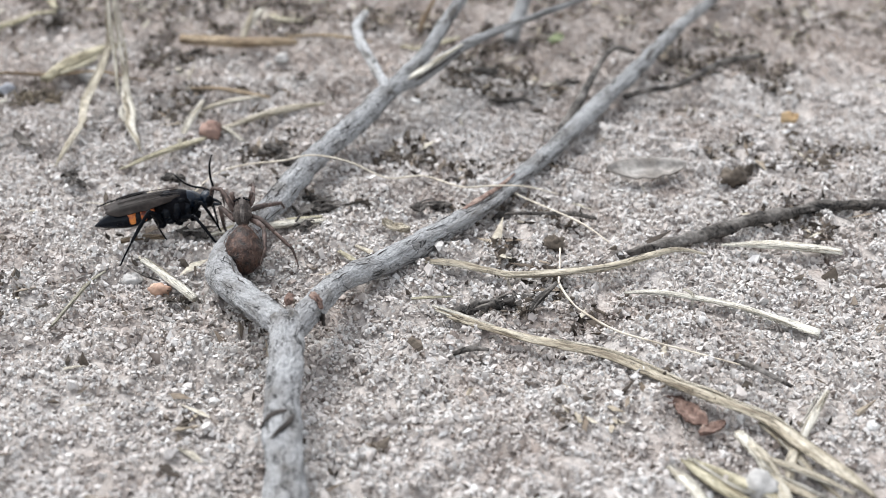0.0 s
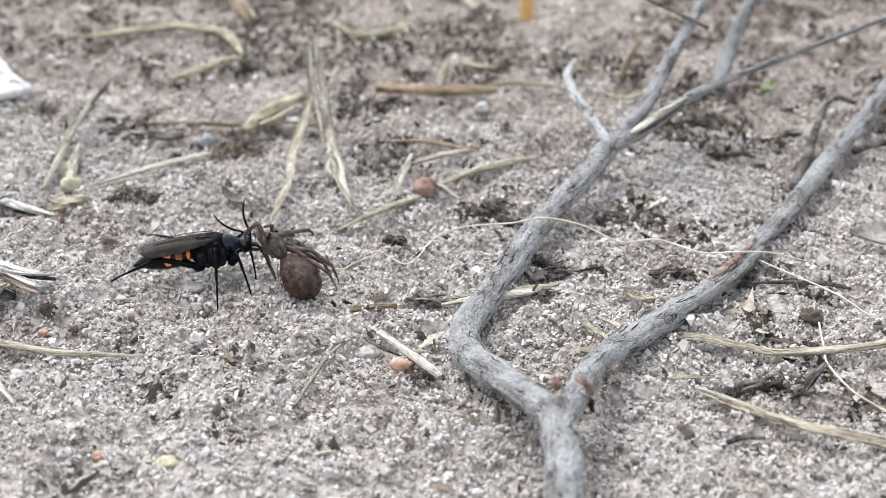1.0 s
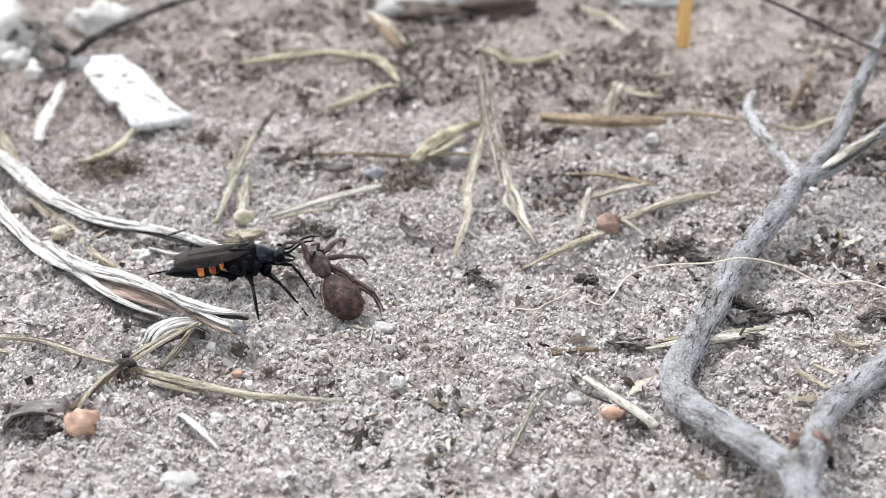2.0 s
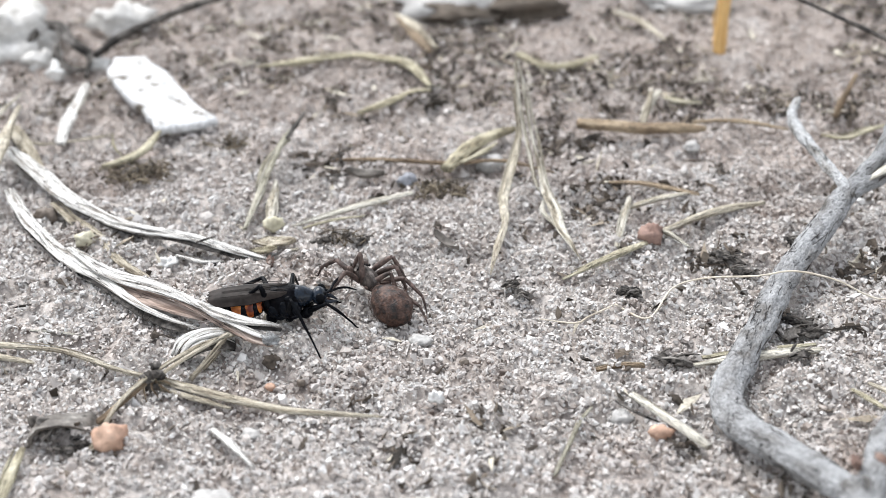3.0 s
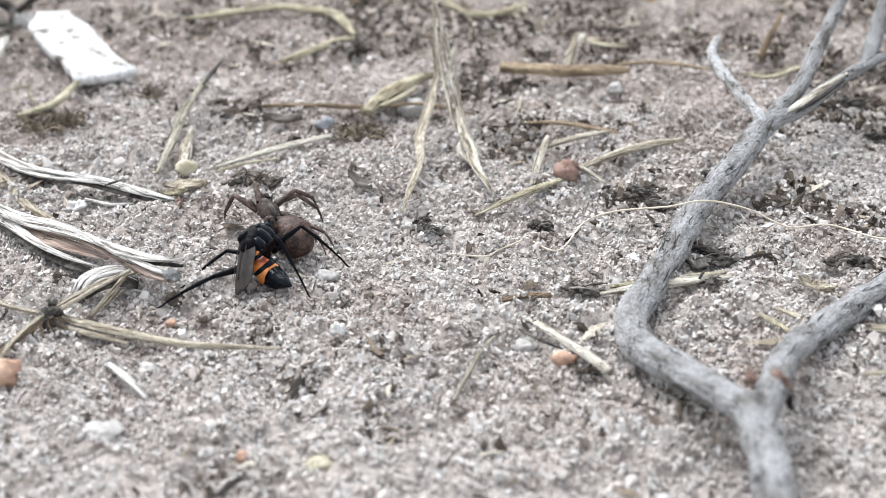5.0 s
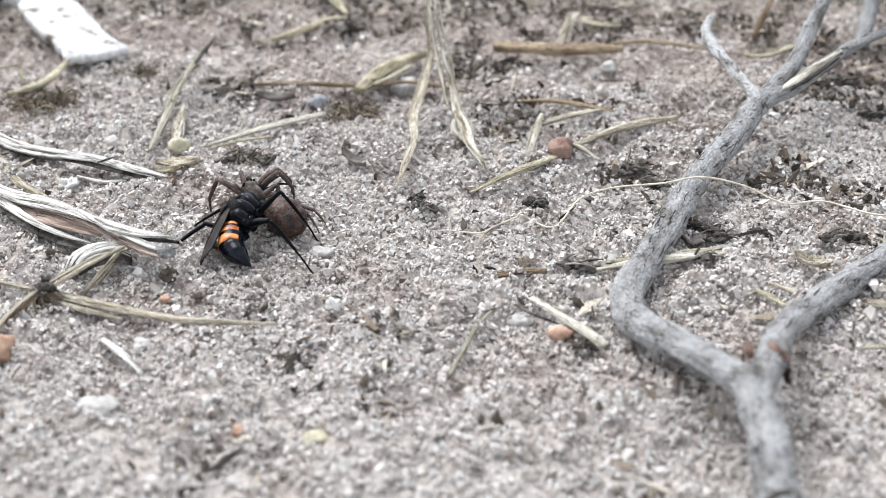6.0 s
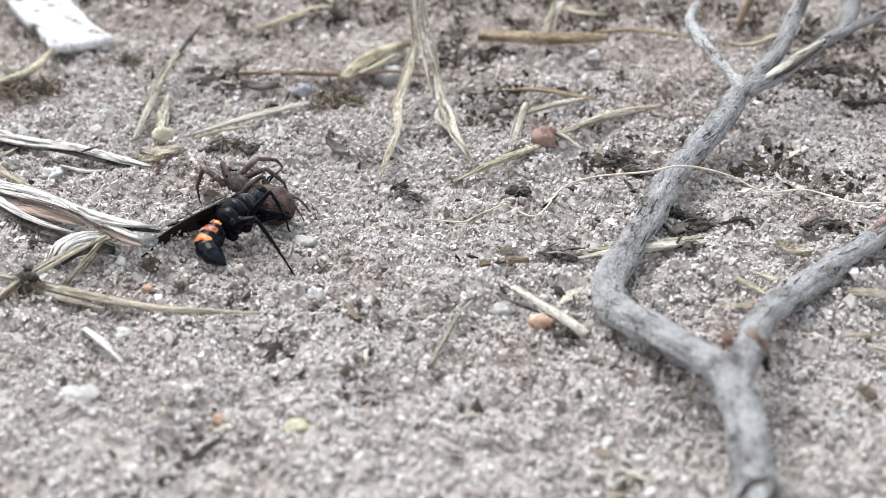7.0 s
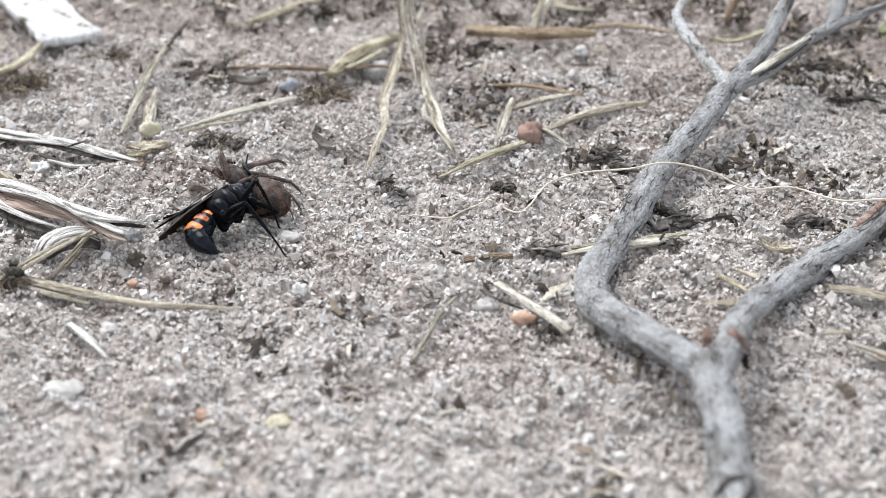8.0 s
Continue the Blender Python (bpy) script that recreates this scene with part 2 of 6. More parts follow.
BLACK = surface("black_chitin", [(0.3, (0.002, 0.002, 0.003)), (0.7, (0.006, 0.007, 0.009))], 1500, 0.24, 4, 0.3, 0.3, 0.00004, spec=0.05)
GLOSSY_BLACK = surface("glossy_blue_black_chitin", [(0.3, (0.002, 0.002, 0.004)), (0.7, (0.006, 0.009, 0.014))], 1200, 0.2, 4, 0.3, 0.25, 0.00005, spec=0.13)
BLACK_HAIR = surface("velvety_black_chitin", [(0.3, (0.002, 0.002, 0.003)), (0.7, (0.007, 0.007, 0.009))], 1800, 0.28, 4, 0.3, 0.8, 0.00006, spec=0.03)
BLUE_BLACK = surface("blue_black_chitin", [(0.3, (0.004, 0.006, 0.01)), (0.7, (0.013, 0.021, 0.034))], 1500, 0.22, 4, 0.3, 0.3, 0.00004, spec=0.28)
BAND = surface("orange_band", [(0.36, (0.152, 0.0195, 0.0045)), (0.44, (0.475, 0.1092, 0.0188)), (0.56, (0.684, 0.2262, 0.045)), (0.75, (0.76, 0.3276, 0.0975))], 700, 0.36, 4, 0.25, 0.3, 0.00003, spec=0.5)
WING = surface("smoky_wing", [(0.3, (0.01, 0.0075, 0.0065)), (0.7, (0.034, 0.027, 0.024))], 900, 0.5, 4, 0.3, 0.2, 0.00003, spec=0.12)
SPIDER = surface("brown_spider_hair", [(0.3, (0.0135, 0.0094, 0.0079)), (0.5, (0.0525, 0.0403, 0.0346)), (0.7, (0.1275, 0.1044, 0.09))], 1300, 0.8, 4, 0.5, 0.8, 0.0001)
SPIDER_STRIPE = surface("greyish_spider_hair", [(0.3, (0.049, 0.0408, 0.0367)), (0.5, (0.105, 0.0898, 0.0816)), (0.7, (0.175, 0.153, 0.1394))], 1300, 0.8, 4, 0.5, 0.8, 0.0001)
SPIDER_LEG = surface("brown_spider_leg", [(0.3, (0.024, 0.0144, 0.0112)), (0.5, (0.068, 0.0432, 0.035)), (0.7, (0.152, 0.1044, 0.0875))], 1100, 0.65, 4, 0.45, 0.6, 0.0001)
SPIDER_BELLY = surface("mottled_brown_abdomen", [(0.36, (0.0068, 0.0036, 0.0027)), (0.43, (0.0298, 0.0144, 0.0095)), (0.55, (0.068, 0.0338, 0.0231)), (0.72, (0.1275, 0.072, 0.051))], 1700, 0.5, 3, 0.6, 0.9, 0.00015)


# ---------------------------------------------------------------- geometry helpers
class Geo:
    """Vertices, faces and one UV a vertex, in centimetres."""

    def __init__(self):
        self.v, self.f, self.uv = [], [], []

    def grid(self, rows, uvs, close_start=True, close_end=True):
        """A sheet from equal rows of points, its ends closed by fans."""
        base, n, k = len(self.v), len(rows), len(rows[0])
        for row, uv in zip(rows, uvs):
            self.v += [tuple(p) for p in row]
            self.uv += uv
        for i in range(n - 1):
            for j in range(k - 1):
                a = base + i * k + j
                self.f.append((a, a + 1, a + k + 1, a + k))
        for yes, i in ((close_start, 0), (close_end, n - 1)):
            if yes:
                c = len(self.v)
                self.v.append(tuple(sum((Vector(p) for p in rows[i][:-1]), Vector()) / (k - 1)))
                self.uv.append(uvs[i][0])
                for j in range(k - 1):
                    a = base + i * k + j
                    self.f.append((c, a + 1, a) if i == 0 else (c, a, a + 1))


def part(name, geo, material, parent=None, label="", smooth=True):
    """One mesh object from geo, under parent."""
    me = bpy.data.meshes.new(name)
    me.from_pydata([(x * U, y * U, z * U) for x, y, z in geo.v], [], geo.f)
    layer = me.uv_layers.new(name="UVMap")
    loops = np.zeros(len(me.loops), np.int32)
    me.loops.foreach_get("vertex_index", loops)
    layer.data.foreach_set("uv", np.array(geo.uv, np.float32)[loops].ravel())
    me.polygons.foreach_set("use_smooth", [smooth] * len(me.polygons))
    me.materials.append(material)
    me.update()
    ob = new(name, me)
    if parent:
        ob.parent = parent
    if label:
        ob["label"] = label
    return ob


def smooth_path(points, step):
    """Catmull-Rom through the points, at about equal steps: places and the share of the way (in points)."""
    p = [Vector(q) for q in points]
    p = [p[0] * 2 - p[1]] + p + [p[-1] * 2 - p[-2]]
    out = []
    for i in range(1, len(p) - 2):
        a, b, c, d = p[i - 1 : i + 3]
        n = max(2, int((c - b).length / step))
        for j in range(n):
            t = j / n
            out.append((0.5 * (2 * b + (c - a) * t + (2 * a - 5 * b + 4 * c - d) * t * t + (3 * b - a - 3 * c + d) * t ** 3), i - 1 + t))
    out.append((p[-2], len(points) - 1.0))
    return out


def straight_path(points, step):
    p, out = [Vector(q) for q in points], []
    for i in range(len(p) - 1):
        n = max(2, int((p[i + 1] - p[i]).length / step))
        out += [(p[i].lerp(p[i + 1], j / n), i + j / n) for j in range(n)]
    return out + [(p[-1], len(p) - 1.0)]


def sweep(geo, points, radii, step=0.08, sides=12, flat=1.0, rough=0.0, grain=6.0, ridges=0, ridge=0.0, seed=0, bend=True, blunt=1.0, gouge=0.0, fine=0.0, wander=0.0):
    """A tapered limb along the points. flat: height over width; rough: knobbly relief; ridges: lengthwise ribs; gouge: lengthwise splits."""
    way = (smooth_path if bend else straight_path)(points, step)
    rows, uvs, length = [], [], 0.0
    side = None
    for i, (p, s) in enumerate(way):
        ahead = (way[min(i + 1, len(way) - 1)][0] - way[max(i - 1, 0)][0]).normalized()
        if side is None:
            side = ahead.cross(Vector((0, 0, 1)))
            side = side.normalized() if side.length > 0.15 else Vector((1, 0, 0))
        side = (side - ahead * side.dot(ahead)).normalized()
        up = side.cross(ahead)
        k = min(int(s), len(radii) - 2)
        r = radii[k] + (radii[k + 1] - radii[k]) * (s - k)
        if i in (0, len(way) - 1):
            r *= blunt
        if i:
            length += (p - way[i - 1][0]).length
        if wander:
            p = p + side * (0.07 * wander * noise.noise((length * 1.1 + seed * 5.1, seed * 2.0, 3.5)))
            r *= 1 + wander * noise.noise((length * 1.7 + seed * 3.3, seed, 0.5))
        row, uv = [], []
        for j in range(sides + 1):
            a = 2 * math.pi * (j % sides) / sides - math.pi / 2
            c, d = math.cos(a), math.sin(a)
            q = r
            if fine:
                f = noise.noise(((p.x + c * r) * grain * 4, (p.y + d * r) * grain * 4, (p.z + d * r) * grain * 4 + seed))
                q *= 1 + fine * f - fine * 2.2 * max(0.0, abs(noise.noise((c * 4 + seed, d * 4, length * 2.2))) * -6 + 0.6)
            if rough:
                q *= 1 + rough * (noise.noise(((p.x + c * r) * grain, (p.y + d * r) * grain, p.z * grain + seed)) +
                                  0.5 * noise.noise((c * 2.2 + seed, d * 2.2, length * grain * 0.35)))
            if ridges:
                q *= 1 + ridge * math.cos(ridges * a + seed + 0.6 * math.sin(length * 3 + seed))
            if gouge:
                q *= 1 - gouge * max(0.0, noise.noise((c * 3.1 + seed, d * 3.1, length * 0.9)) - 0.15)
            row.append(p + side * (c * q) + up * (d * q * flat))
            uv.append((j / sides, length))
        rows.append(row)
        uvs.append(uv)
    geo.grid(rows, uvs)
    return geo


def lathe(geo, stations, sides=20, rough=0.0, grain=12.0, seed=0):
    """A body along x: rows of x, half width, half height, middle height."""
    way = smooth_path([(s[0], s[3], 0) for s in stations], 0.02)
    rows, uvs = [], []
    for p, s in way:
        k = min(int(s), len(stations) - 2)
        t = s - k
        t = t * t * (3 - 2 * t) * 0.4 + t * 0.6
        w, h = (stations[k][m] + (stations[k + 1][m] - stations[k][m]) * t for m in (1, 2))
        row = []
        for j in range(sides + 1):
            a = 2 * math.pi * (j % sides) / sides - math.pi / 2
            q = 1 + (rough * noise.noise((p.x * grain, math.cos(a) * w * grain, math.sin(a) * h * grain + seed)) if rough else 0)
            row.append((p.x, -math.cos(a) * w * q, p.y + math.sin(a) * h * q))
        rows.append(row)
        uvs.append([(j / sides, p.x) for j in range(sides + 1)])
    geo.grid(rows, uvs)
    return geo


def blob(geo, middle, size, rough=0.15, grain=1.6, seed=0, rows=9, cols=14, turn=None):
    """A lump with an uneven skin."""
    ring, uvs = [], []
    turn = turn or Matrix.Identity(3)
    for i in range(1, rows):
        b = math.pi * i / rows
        row = []
        for j in range(cols + 1):
            a = 2 * math.pi * (j % cols) / cols
            d = Vector((math.sin(b) * math.cos(a), math.sin(b) * math.sin(a), math.cos(b)))
            q = 1 + rough * noise.noise(d * grain + Vector((seed * 1.7, seed, 0))) + rough * 0.5 * noise.noise(d * grain * 2.7 + Vector((seed, 0, 5)))
            row.append(Vector(middle) + turn @ Vector((d.x * size[0] * q, d.y * size[1] * q, d.z * size[2] * q)))
        ring.append(row)
        uvs.append([(j / cols, i / rows) for j in range(cols + 1)])
    geo.grid([list(reversed(r)) for r in ring], uvs)
    return geo


# ---------------------------------------------------------------- ground
table = np.random.RandomState(7).rand(256, 256)


def lattice(x, y, cell, shift=0):
    """Smooth noise from -1 to 1."""
    gx, gy = x / cell + shift * 17.3 + 128, y / cell + shift * 9.1 + 128
    ix, iy = np.floor(gx).astype(int), np.floor(gy).astype(int)
    fx, fy = gx - ix, gy - iy
    fx, fy = fx * fx * fx * (fx * (fx * 6 - 15) + 10), fy * fy * fy * (fy * (fy * 6 - 15) + 10)
    a, b = table[ix % 256, iy % 256], table[(ix + 1) % 256, iy % 256]
    c, d = table[ix % 256, (iy + 1) % 256], table[(ix + 1) % 256, (iy + 1) % 256]
    return (a + (b - a) * fx + (c - a) * fy + (a - b - c + d) * fx * fy) * 2 - 1


def height(x, y):
    x, y = np.asarray(x, float), np.asarray(y, float)
    wx, wy = x + 0.18 * lattice(x, y, 0.45, 5), y + 0.18 * lattice(x, y, 0.45, 6)
    near = np.exp(-((x / 30) ** 2 + (y / 30) ** 2))
    z = 0.04 * lattice(x, y, 2.3, 1) + 0.062 * lattice(wx, wy, 0.62, 2)
    lumps = lattice(wx, wy, 0.27, 3)
    z += near * (0.1 * np.abs(lumps) - 0.03 + 0.045 * lattice(wx, wy, 0.13, 4) + 0.02 * lattice(x, y, 0.07, 9))
    return z + (1 - near) * 1.2 * lattice(x, y, 60, 8)


def ground_sheet():
    n = 440
    u = np.linspace(-1, 1, n)
    s = np.sinh(9.2 * u) / np.sinh(9.2) * 6000 + 7.0 * u
    gx, gy = np.meshgrid(s, s + 3.0 * 1.0, indexing="ij")
    gz = height(gx, gy) - 0.034
    me = bpy.data.meshes.new("ground")
    v = np.stack([gx, gy, gz], -1).reshape(-1, 3) * U
    i = np.arange(n * n).reshape(n, n)
    f = np.stack([i[:-1, :-1], i[1:, :-1], i[1:, 1:], i[:-1, 1:]], -1).reshape(-1, 4)
    me.from_pydata(v, [], f)
    me.polygons.foreach_set("use_smooth", np.ones(len(f), bool))
    me.materials.append(SAND)
    me.update()
    return tagged(new("ground", me), "pale grey-beige sandy ground, crumbly and dry", "ground", kind="structure")


def scatter(name, count, area, size, material, sink, rng, shape, faces, squash=(0.6, 1.0), keep=None, label="", category="", lying=False, uneven=0.35):
    """Many small loose pieces in one mesh, each turned and sized at random."""
    x0, x1, y0, y1 = area
    y = rng.uniform(y0, y1, count * 4)
    x = rng.uniform(x0, x1, count * 4)
    inside = (x > -4.7 - 0.42 * (y + 2)) & (x < 6.4 + 0.38 * (y + 3))
    if keep is not None:
        inside &= keep(x, y, rng)
    x, y = x[inside][:count], y[inside][:count]
    n = len(x)
    r = size[0] + (size[1] - size[0]) * rng.beta(1.1, 3.6, n)
    q = rng.randn(n, 4) * ((1, 0.12, 0.12, 1) if lying else (1, 1, 1, 1))
    q /= np.linalg.norm(q, axis=1)[:, None]
    a, b, c, d = q.T
    rot = np.stack([1 - 2 * (c * c + d * d), 2 * (b * c - d * a), 2 * (b * d + c * a),
                    2 * (b * c + d * a), 1 - 2 * (b * b + d * d), 2 * (c * d - b * a),
                    2 * (b * d - c * a), 2 * (c * d + b * a), 1 - 2 * (b * b + c * c)], -1).reshape(n, 3, 3)
    k = len(shape)
    local = shape[None] * (1 + uneven * rng.randn(n, k, 1)).clip(0.5, 1.7) * r[:, None, None]
    local += 0.6 * uneven * rng.randn(n, k, 3) * r[:, None, None] * np.abs(shape).max(0)
    local[:, :, 2] *= rng.uniform(*squash, n)[:, None]
    v = np.einsum("nij,nkj->nki", rot, local)
    z = height(x, y) + r * sink
    v += np.stack([x, y, z], -1)[:, None]
    f = (faces[None] + (np.arange(n) * k)[:, None, None]).reshape(-1, 3)
    me = bpy.data.meshes.new(name)
    me.vertices.add(n * k)
    me.vertices.foreach_set("co", (v * U).astype(np.float32).ravel())
    me.loops.add(len(f) * 3)
    me.loops.foreach_set("vertex_index", f.astype(np.int32).ravel())
    me.polygons.add(len(f))
    me.polygons.foreach_set("loop_start", np.arange(0, len(f) * 3, 3, dtype=np.int32))
    me.materials.append(material)
    me.update(calc_edges=True)
    me.validate()
    me.shade_flat()
    return tagged(new(name, me), label, category, kind="stuff")


BOX = np.array([(x, y, z) for x in (-1, 1) for y in (-0.8, 0.8) for z in (-0.7, 0.7)], float) * 0.66
BOX_F = np.array([(0, 1, 3), (0, 3, 2), (4, 6, 7), (4, 7, 5), (0, 4, 5), (0, 5, 1), (2, 3, 7), (2, 7, 6), (0, 2, 6), (0, 6, 4), (1, 5, 7), (1, 7, 3)])
OCTA = np.array([(1, 0, 0), (-1, 0, 0), (0, 1, 0), (0, -1, 0), (0, 0, 1), (0, 0, -1)], float)
OCTA_F = np.array([(0, 2, 4), (2, 1, 4), (1, 3, 4), (3, 0, 4), (2, 0, 5), (1, 2, 5), (3, 1, 5), (0, 3, 5)])
g = (1 + 5 ** 0.5) / 2
ICO = np.array([(-1, g, 0), (1, g, 0), (-1, -g, 0), (1, -g, 0), (0, -1, g), (0, 1, g), (0, -1, -g), (0, 1, -g), (g, 0, -1), (g, 0, 1), (-g, 0, -1), (-g, 0, 1)]) / 1.9
ICO_F = np.array([(0, 11, 5), (0, 5, 1), (0, 1, 7), (0, 7, 10), (0, 10, 11), (1, 5, 9), (5, 11, 4), (11, 10, 2), (10, 7, 6), (7, 1, 8),
                  (3, 9, 4), (3, 4, 2), (3, 2, 6), (3, 6, 8), (3, 8, 9), (4, 9, 5), (2, 4, 11), (6, 2, 10), (8, 6, 7), (9, 8, 1)])


# patches of dark crumbs and rotten plant bits, those beyond y = 6 in place of shadow: x, y, radius
DIRT_AND_SHADE = [(0.98, 2.62, 0.18), (1.29, 2.97, 0.09), (1.55, 1.65, 0.14), (1.53, 1.34, 0.17), (1.98, 1.46, 0.14), (2.33, 2.66, 0.2), (2.48, 1.33, 0.11), (2.79, 1.39, 0.14),
        (0.67, 0.51, 0.11), (1.42, 1.01, 0.11), (-1.94, 3.73, 0.3), (-1.47, 2.6, 0.1), (-0.84, 2.01, 0.06), (-0.72, 1.79, 0.08), (-0.23, 1.49, 0.11),
        (-0.49, 1.3, 0.16), (0.22, 1.84, 0.12), (0.08, 1.12, 0.13), (-0.12, 3.51, 0.12), (1.0, 2.71, 0.12), (0.81, 3.81, 0.13), (-2.3, 2.72, 0.13), (-2.62, 2.57, 0.1),
        (-1.25, 2.1, 0.08), (-2.75, 4.22, 0.09), (-0.4, 0.55, 0.12), (0.01, 0.38, 0.07), (-1.01, -0.03, 0.16), (3.4, 4.3, 0.4), (4.0, 3.4, 0.25), (5.3, 4.4, 0.25), (-1.6, 8.1, 0.7),
        (3.19, 4.84, 0.16), (3.49, 4.36, 0.16), (3.07, 4.92, 0.16), (3.98, 4.14, 0.16), (2.61, 3.89, 0.16), (2.26, 2.62, 0.16), (6.58, 4.59, 0.16), (7.27, 4.77, 0.16), (2.86, 4.35, 0.16), (-1.69, 8.21, 0.3), (-1.46, 7.82, 0.3), (-1.16, 7.27, 0.3), (-0.89, 7.19, 0.3), (-2.22, 7.04, 0.3), (-0.1, 6.61, 0.3), (0.23, 6.8, 0.3), (1.35, 6.35, 0.3), (-4.33, 6.75, 0.3), (-4.1, 6.59, 0.3)]


def coarse(x, y, rng):
    return rng.rand(len(x)) < np.where(y > 4.5, 0.42, 1.0) * np.where(y > 7.5, 0.6, 1.0)


def dark_patches(x, y, rng):
    # crumbs thicken towards the back, partly in place of the shade there
    p = 0.8 * lattice(x, y, 1.3, 11) + 0.9 * lattice(x, y, 0.35, 12) + 0.32 * np.clip((x - 1) / 3, 0, 1) * np.clip(y / 2, 0, 1) + 0.5 * np.clip((y - 3.5) / 2.5, 0, 1)
    p -= 0.25 + 0.45 * np.exp(-(((x + 1.8) / 2.6) ** 2 + ((y - 0.9) / 1.5) ** 2))
    p += 0.45 * np.exp(-((x - 5.0) ** 2 + (y - 7.0) ** 2) / 3)
    wx, wy = x + 0.12 * lattice(x, y, 0.2, 21), y + 0.1 * lattice(x, y, 0.2, 22)
    for px, py, r in DIRT_AND_SHADE:
        p += 1.1 * np.exp(-(((wx - px) / (r * 1.3)) ** 2 + ((wy - py) / r) ** 2))
    return rng.rand(len(x)) < np.clip(p * 1.3 - 0.3, 0.015, 0.9)


ground_sheet()
scatter("sand_grains", 165000, (-10, 11, -3.5, 10.5), (0.0105, 0.042), GRAIN, -0.52, np.random.RandomState(1), BOX, BOX_F, (0.6, 1.0), coarse,
        "loose pale quartz sand grains covering the ground", "sand")
scatter("sand_grains", 30000, (-10, 11, -3.5, 10.5), (0.016, 0.046), GRAIN, -0.42, np.random.RandomState(6), BOX * (1.25, 1.0, 0.9), BOX_F, (0.4, 0.85), coarse,
        "chipped pale quartz grains lying on the sand", "sand", uneven=0.3)
scatter("coarse_grit", 3500, (-10, 11, -3.5, 10.5), (0.026, 0.066), GRAIN, -0.2, np.random.RandomState(2), ICO, ICO_F, (0.5, 0.9), None,
        "coarser pale grit lying on the sand", "grit", uneven=0.32)
scatter("humus_crumbs", 18000, (-10, 11, -3.5, 10.5), (0.012, 0.06), CRUMB, 0.2, np.random.RandomState(3), OCTA * (1.5, 0.9, 0.7), OCTA_F, (0.4, 0.9), dark_patches,
        "dark crumbs of humus and rotten plant bits, also standing in for shade", "crumbs")
scatter("bark_crumbs", 1500, (-4, 7, -1, 6), (0.02, 0.07), CRUMB, 0.1, np.random.RandomState(8), ICO * (1.7, 0.8, 0.5), ICO_F, (0.3, 0.8), dark_patches,
        "dark craggy crumbs of rotten bark in clusters", "crumbs", uneven=0.45)
scatter("plant_litter", 3600, (-10, 11, -3.5, 10.5), (0.03, 0.09), LITTER, 0.15, np.random.RandomState(5), OCTA * (2.6, 0.55, 0.35), OCTA_F, (0.5, 0.9), dark_patches,
        lying=True, label="small brown and grey slivers of dry plant litter", category="litter")


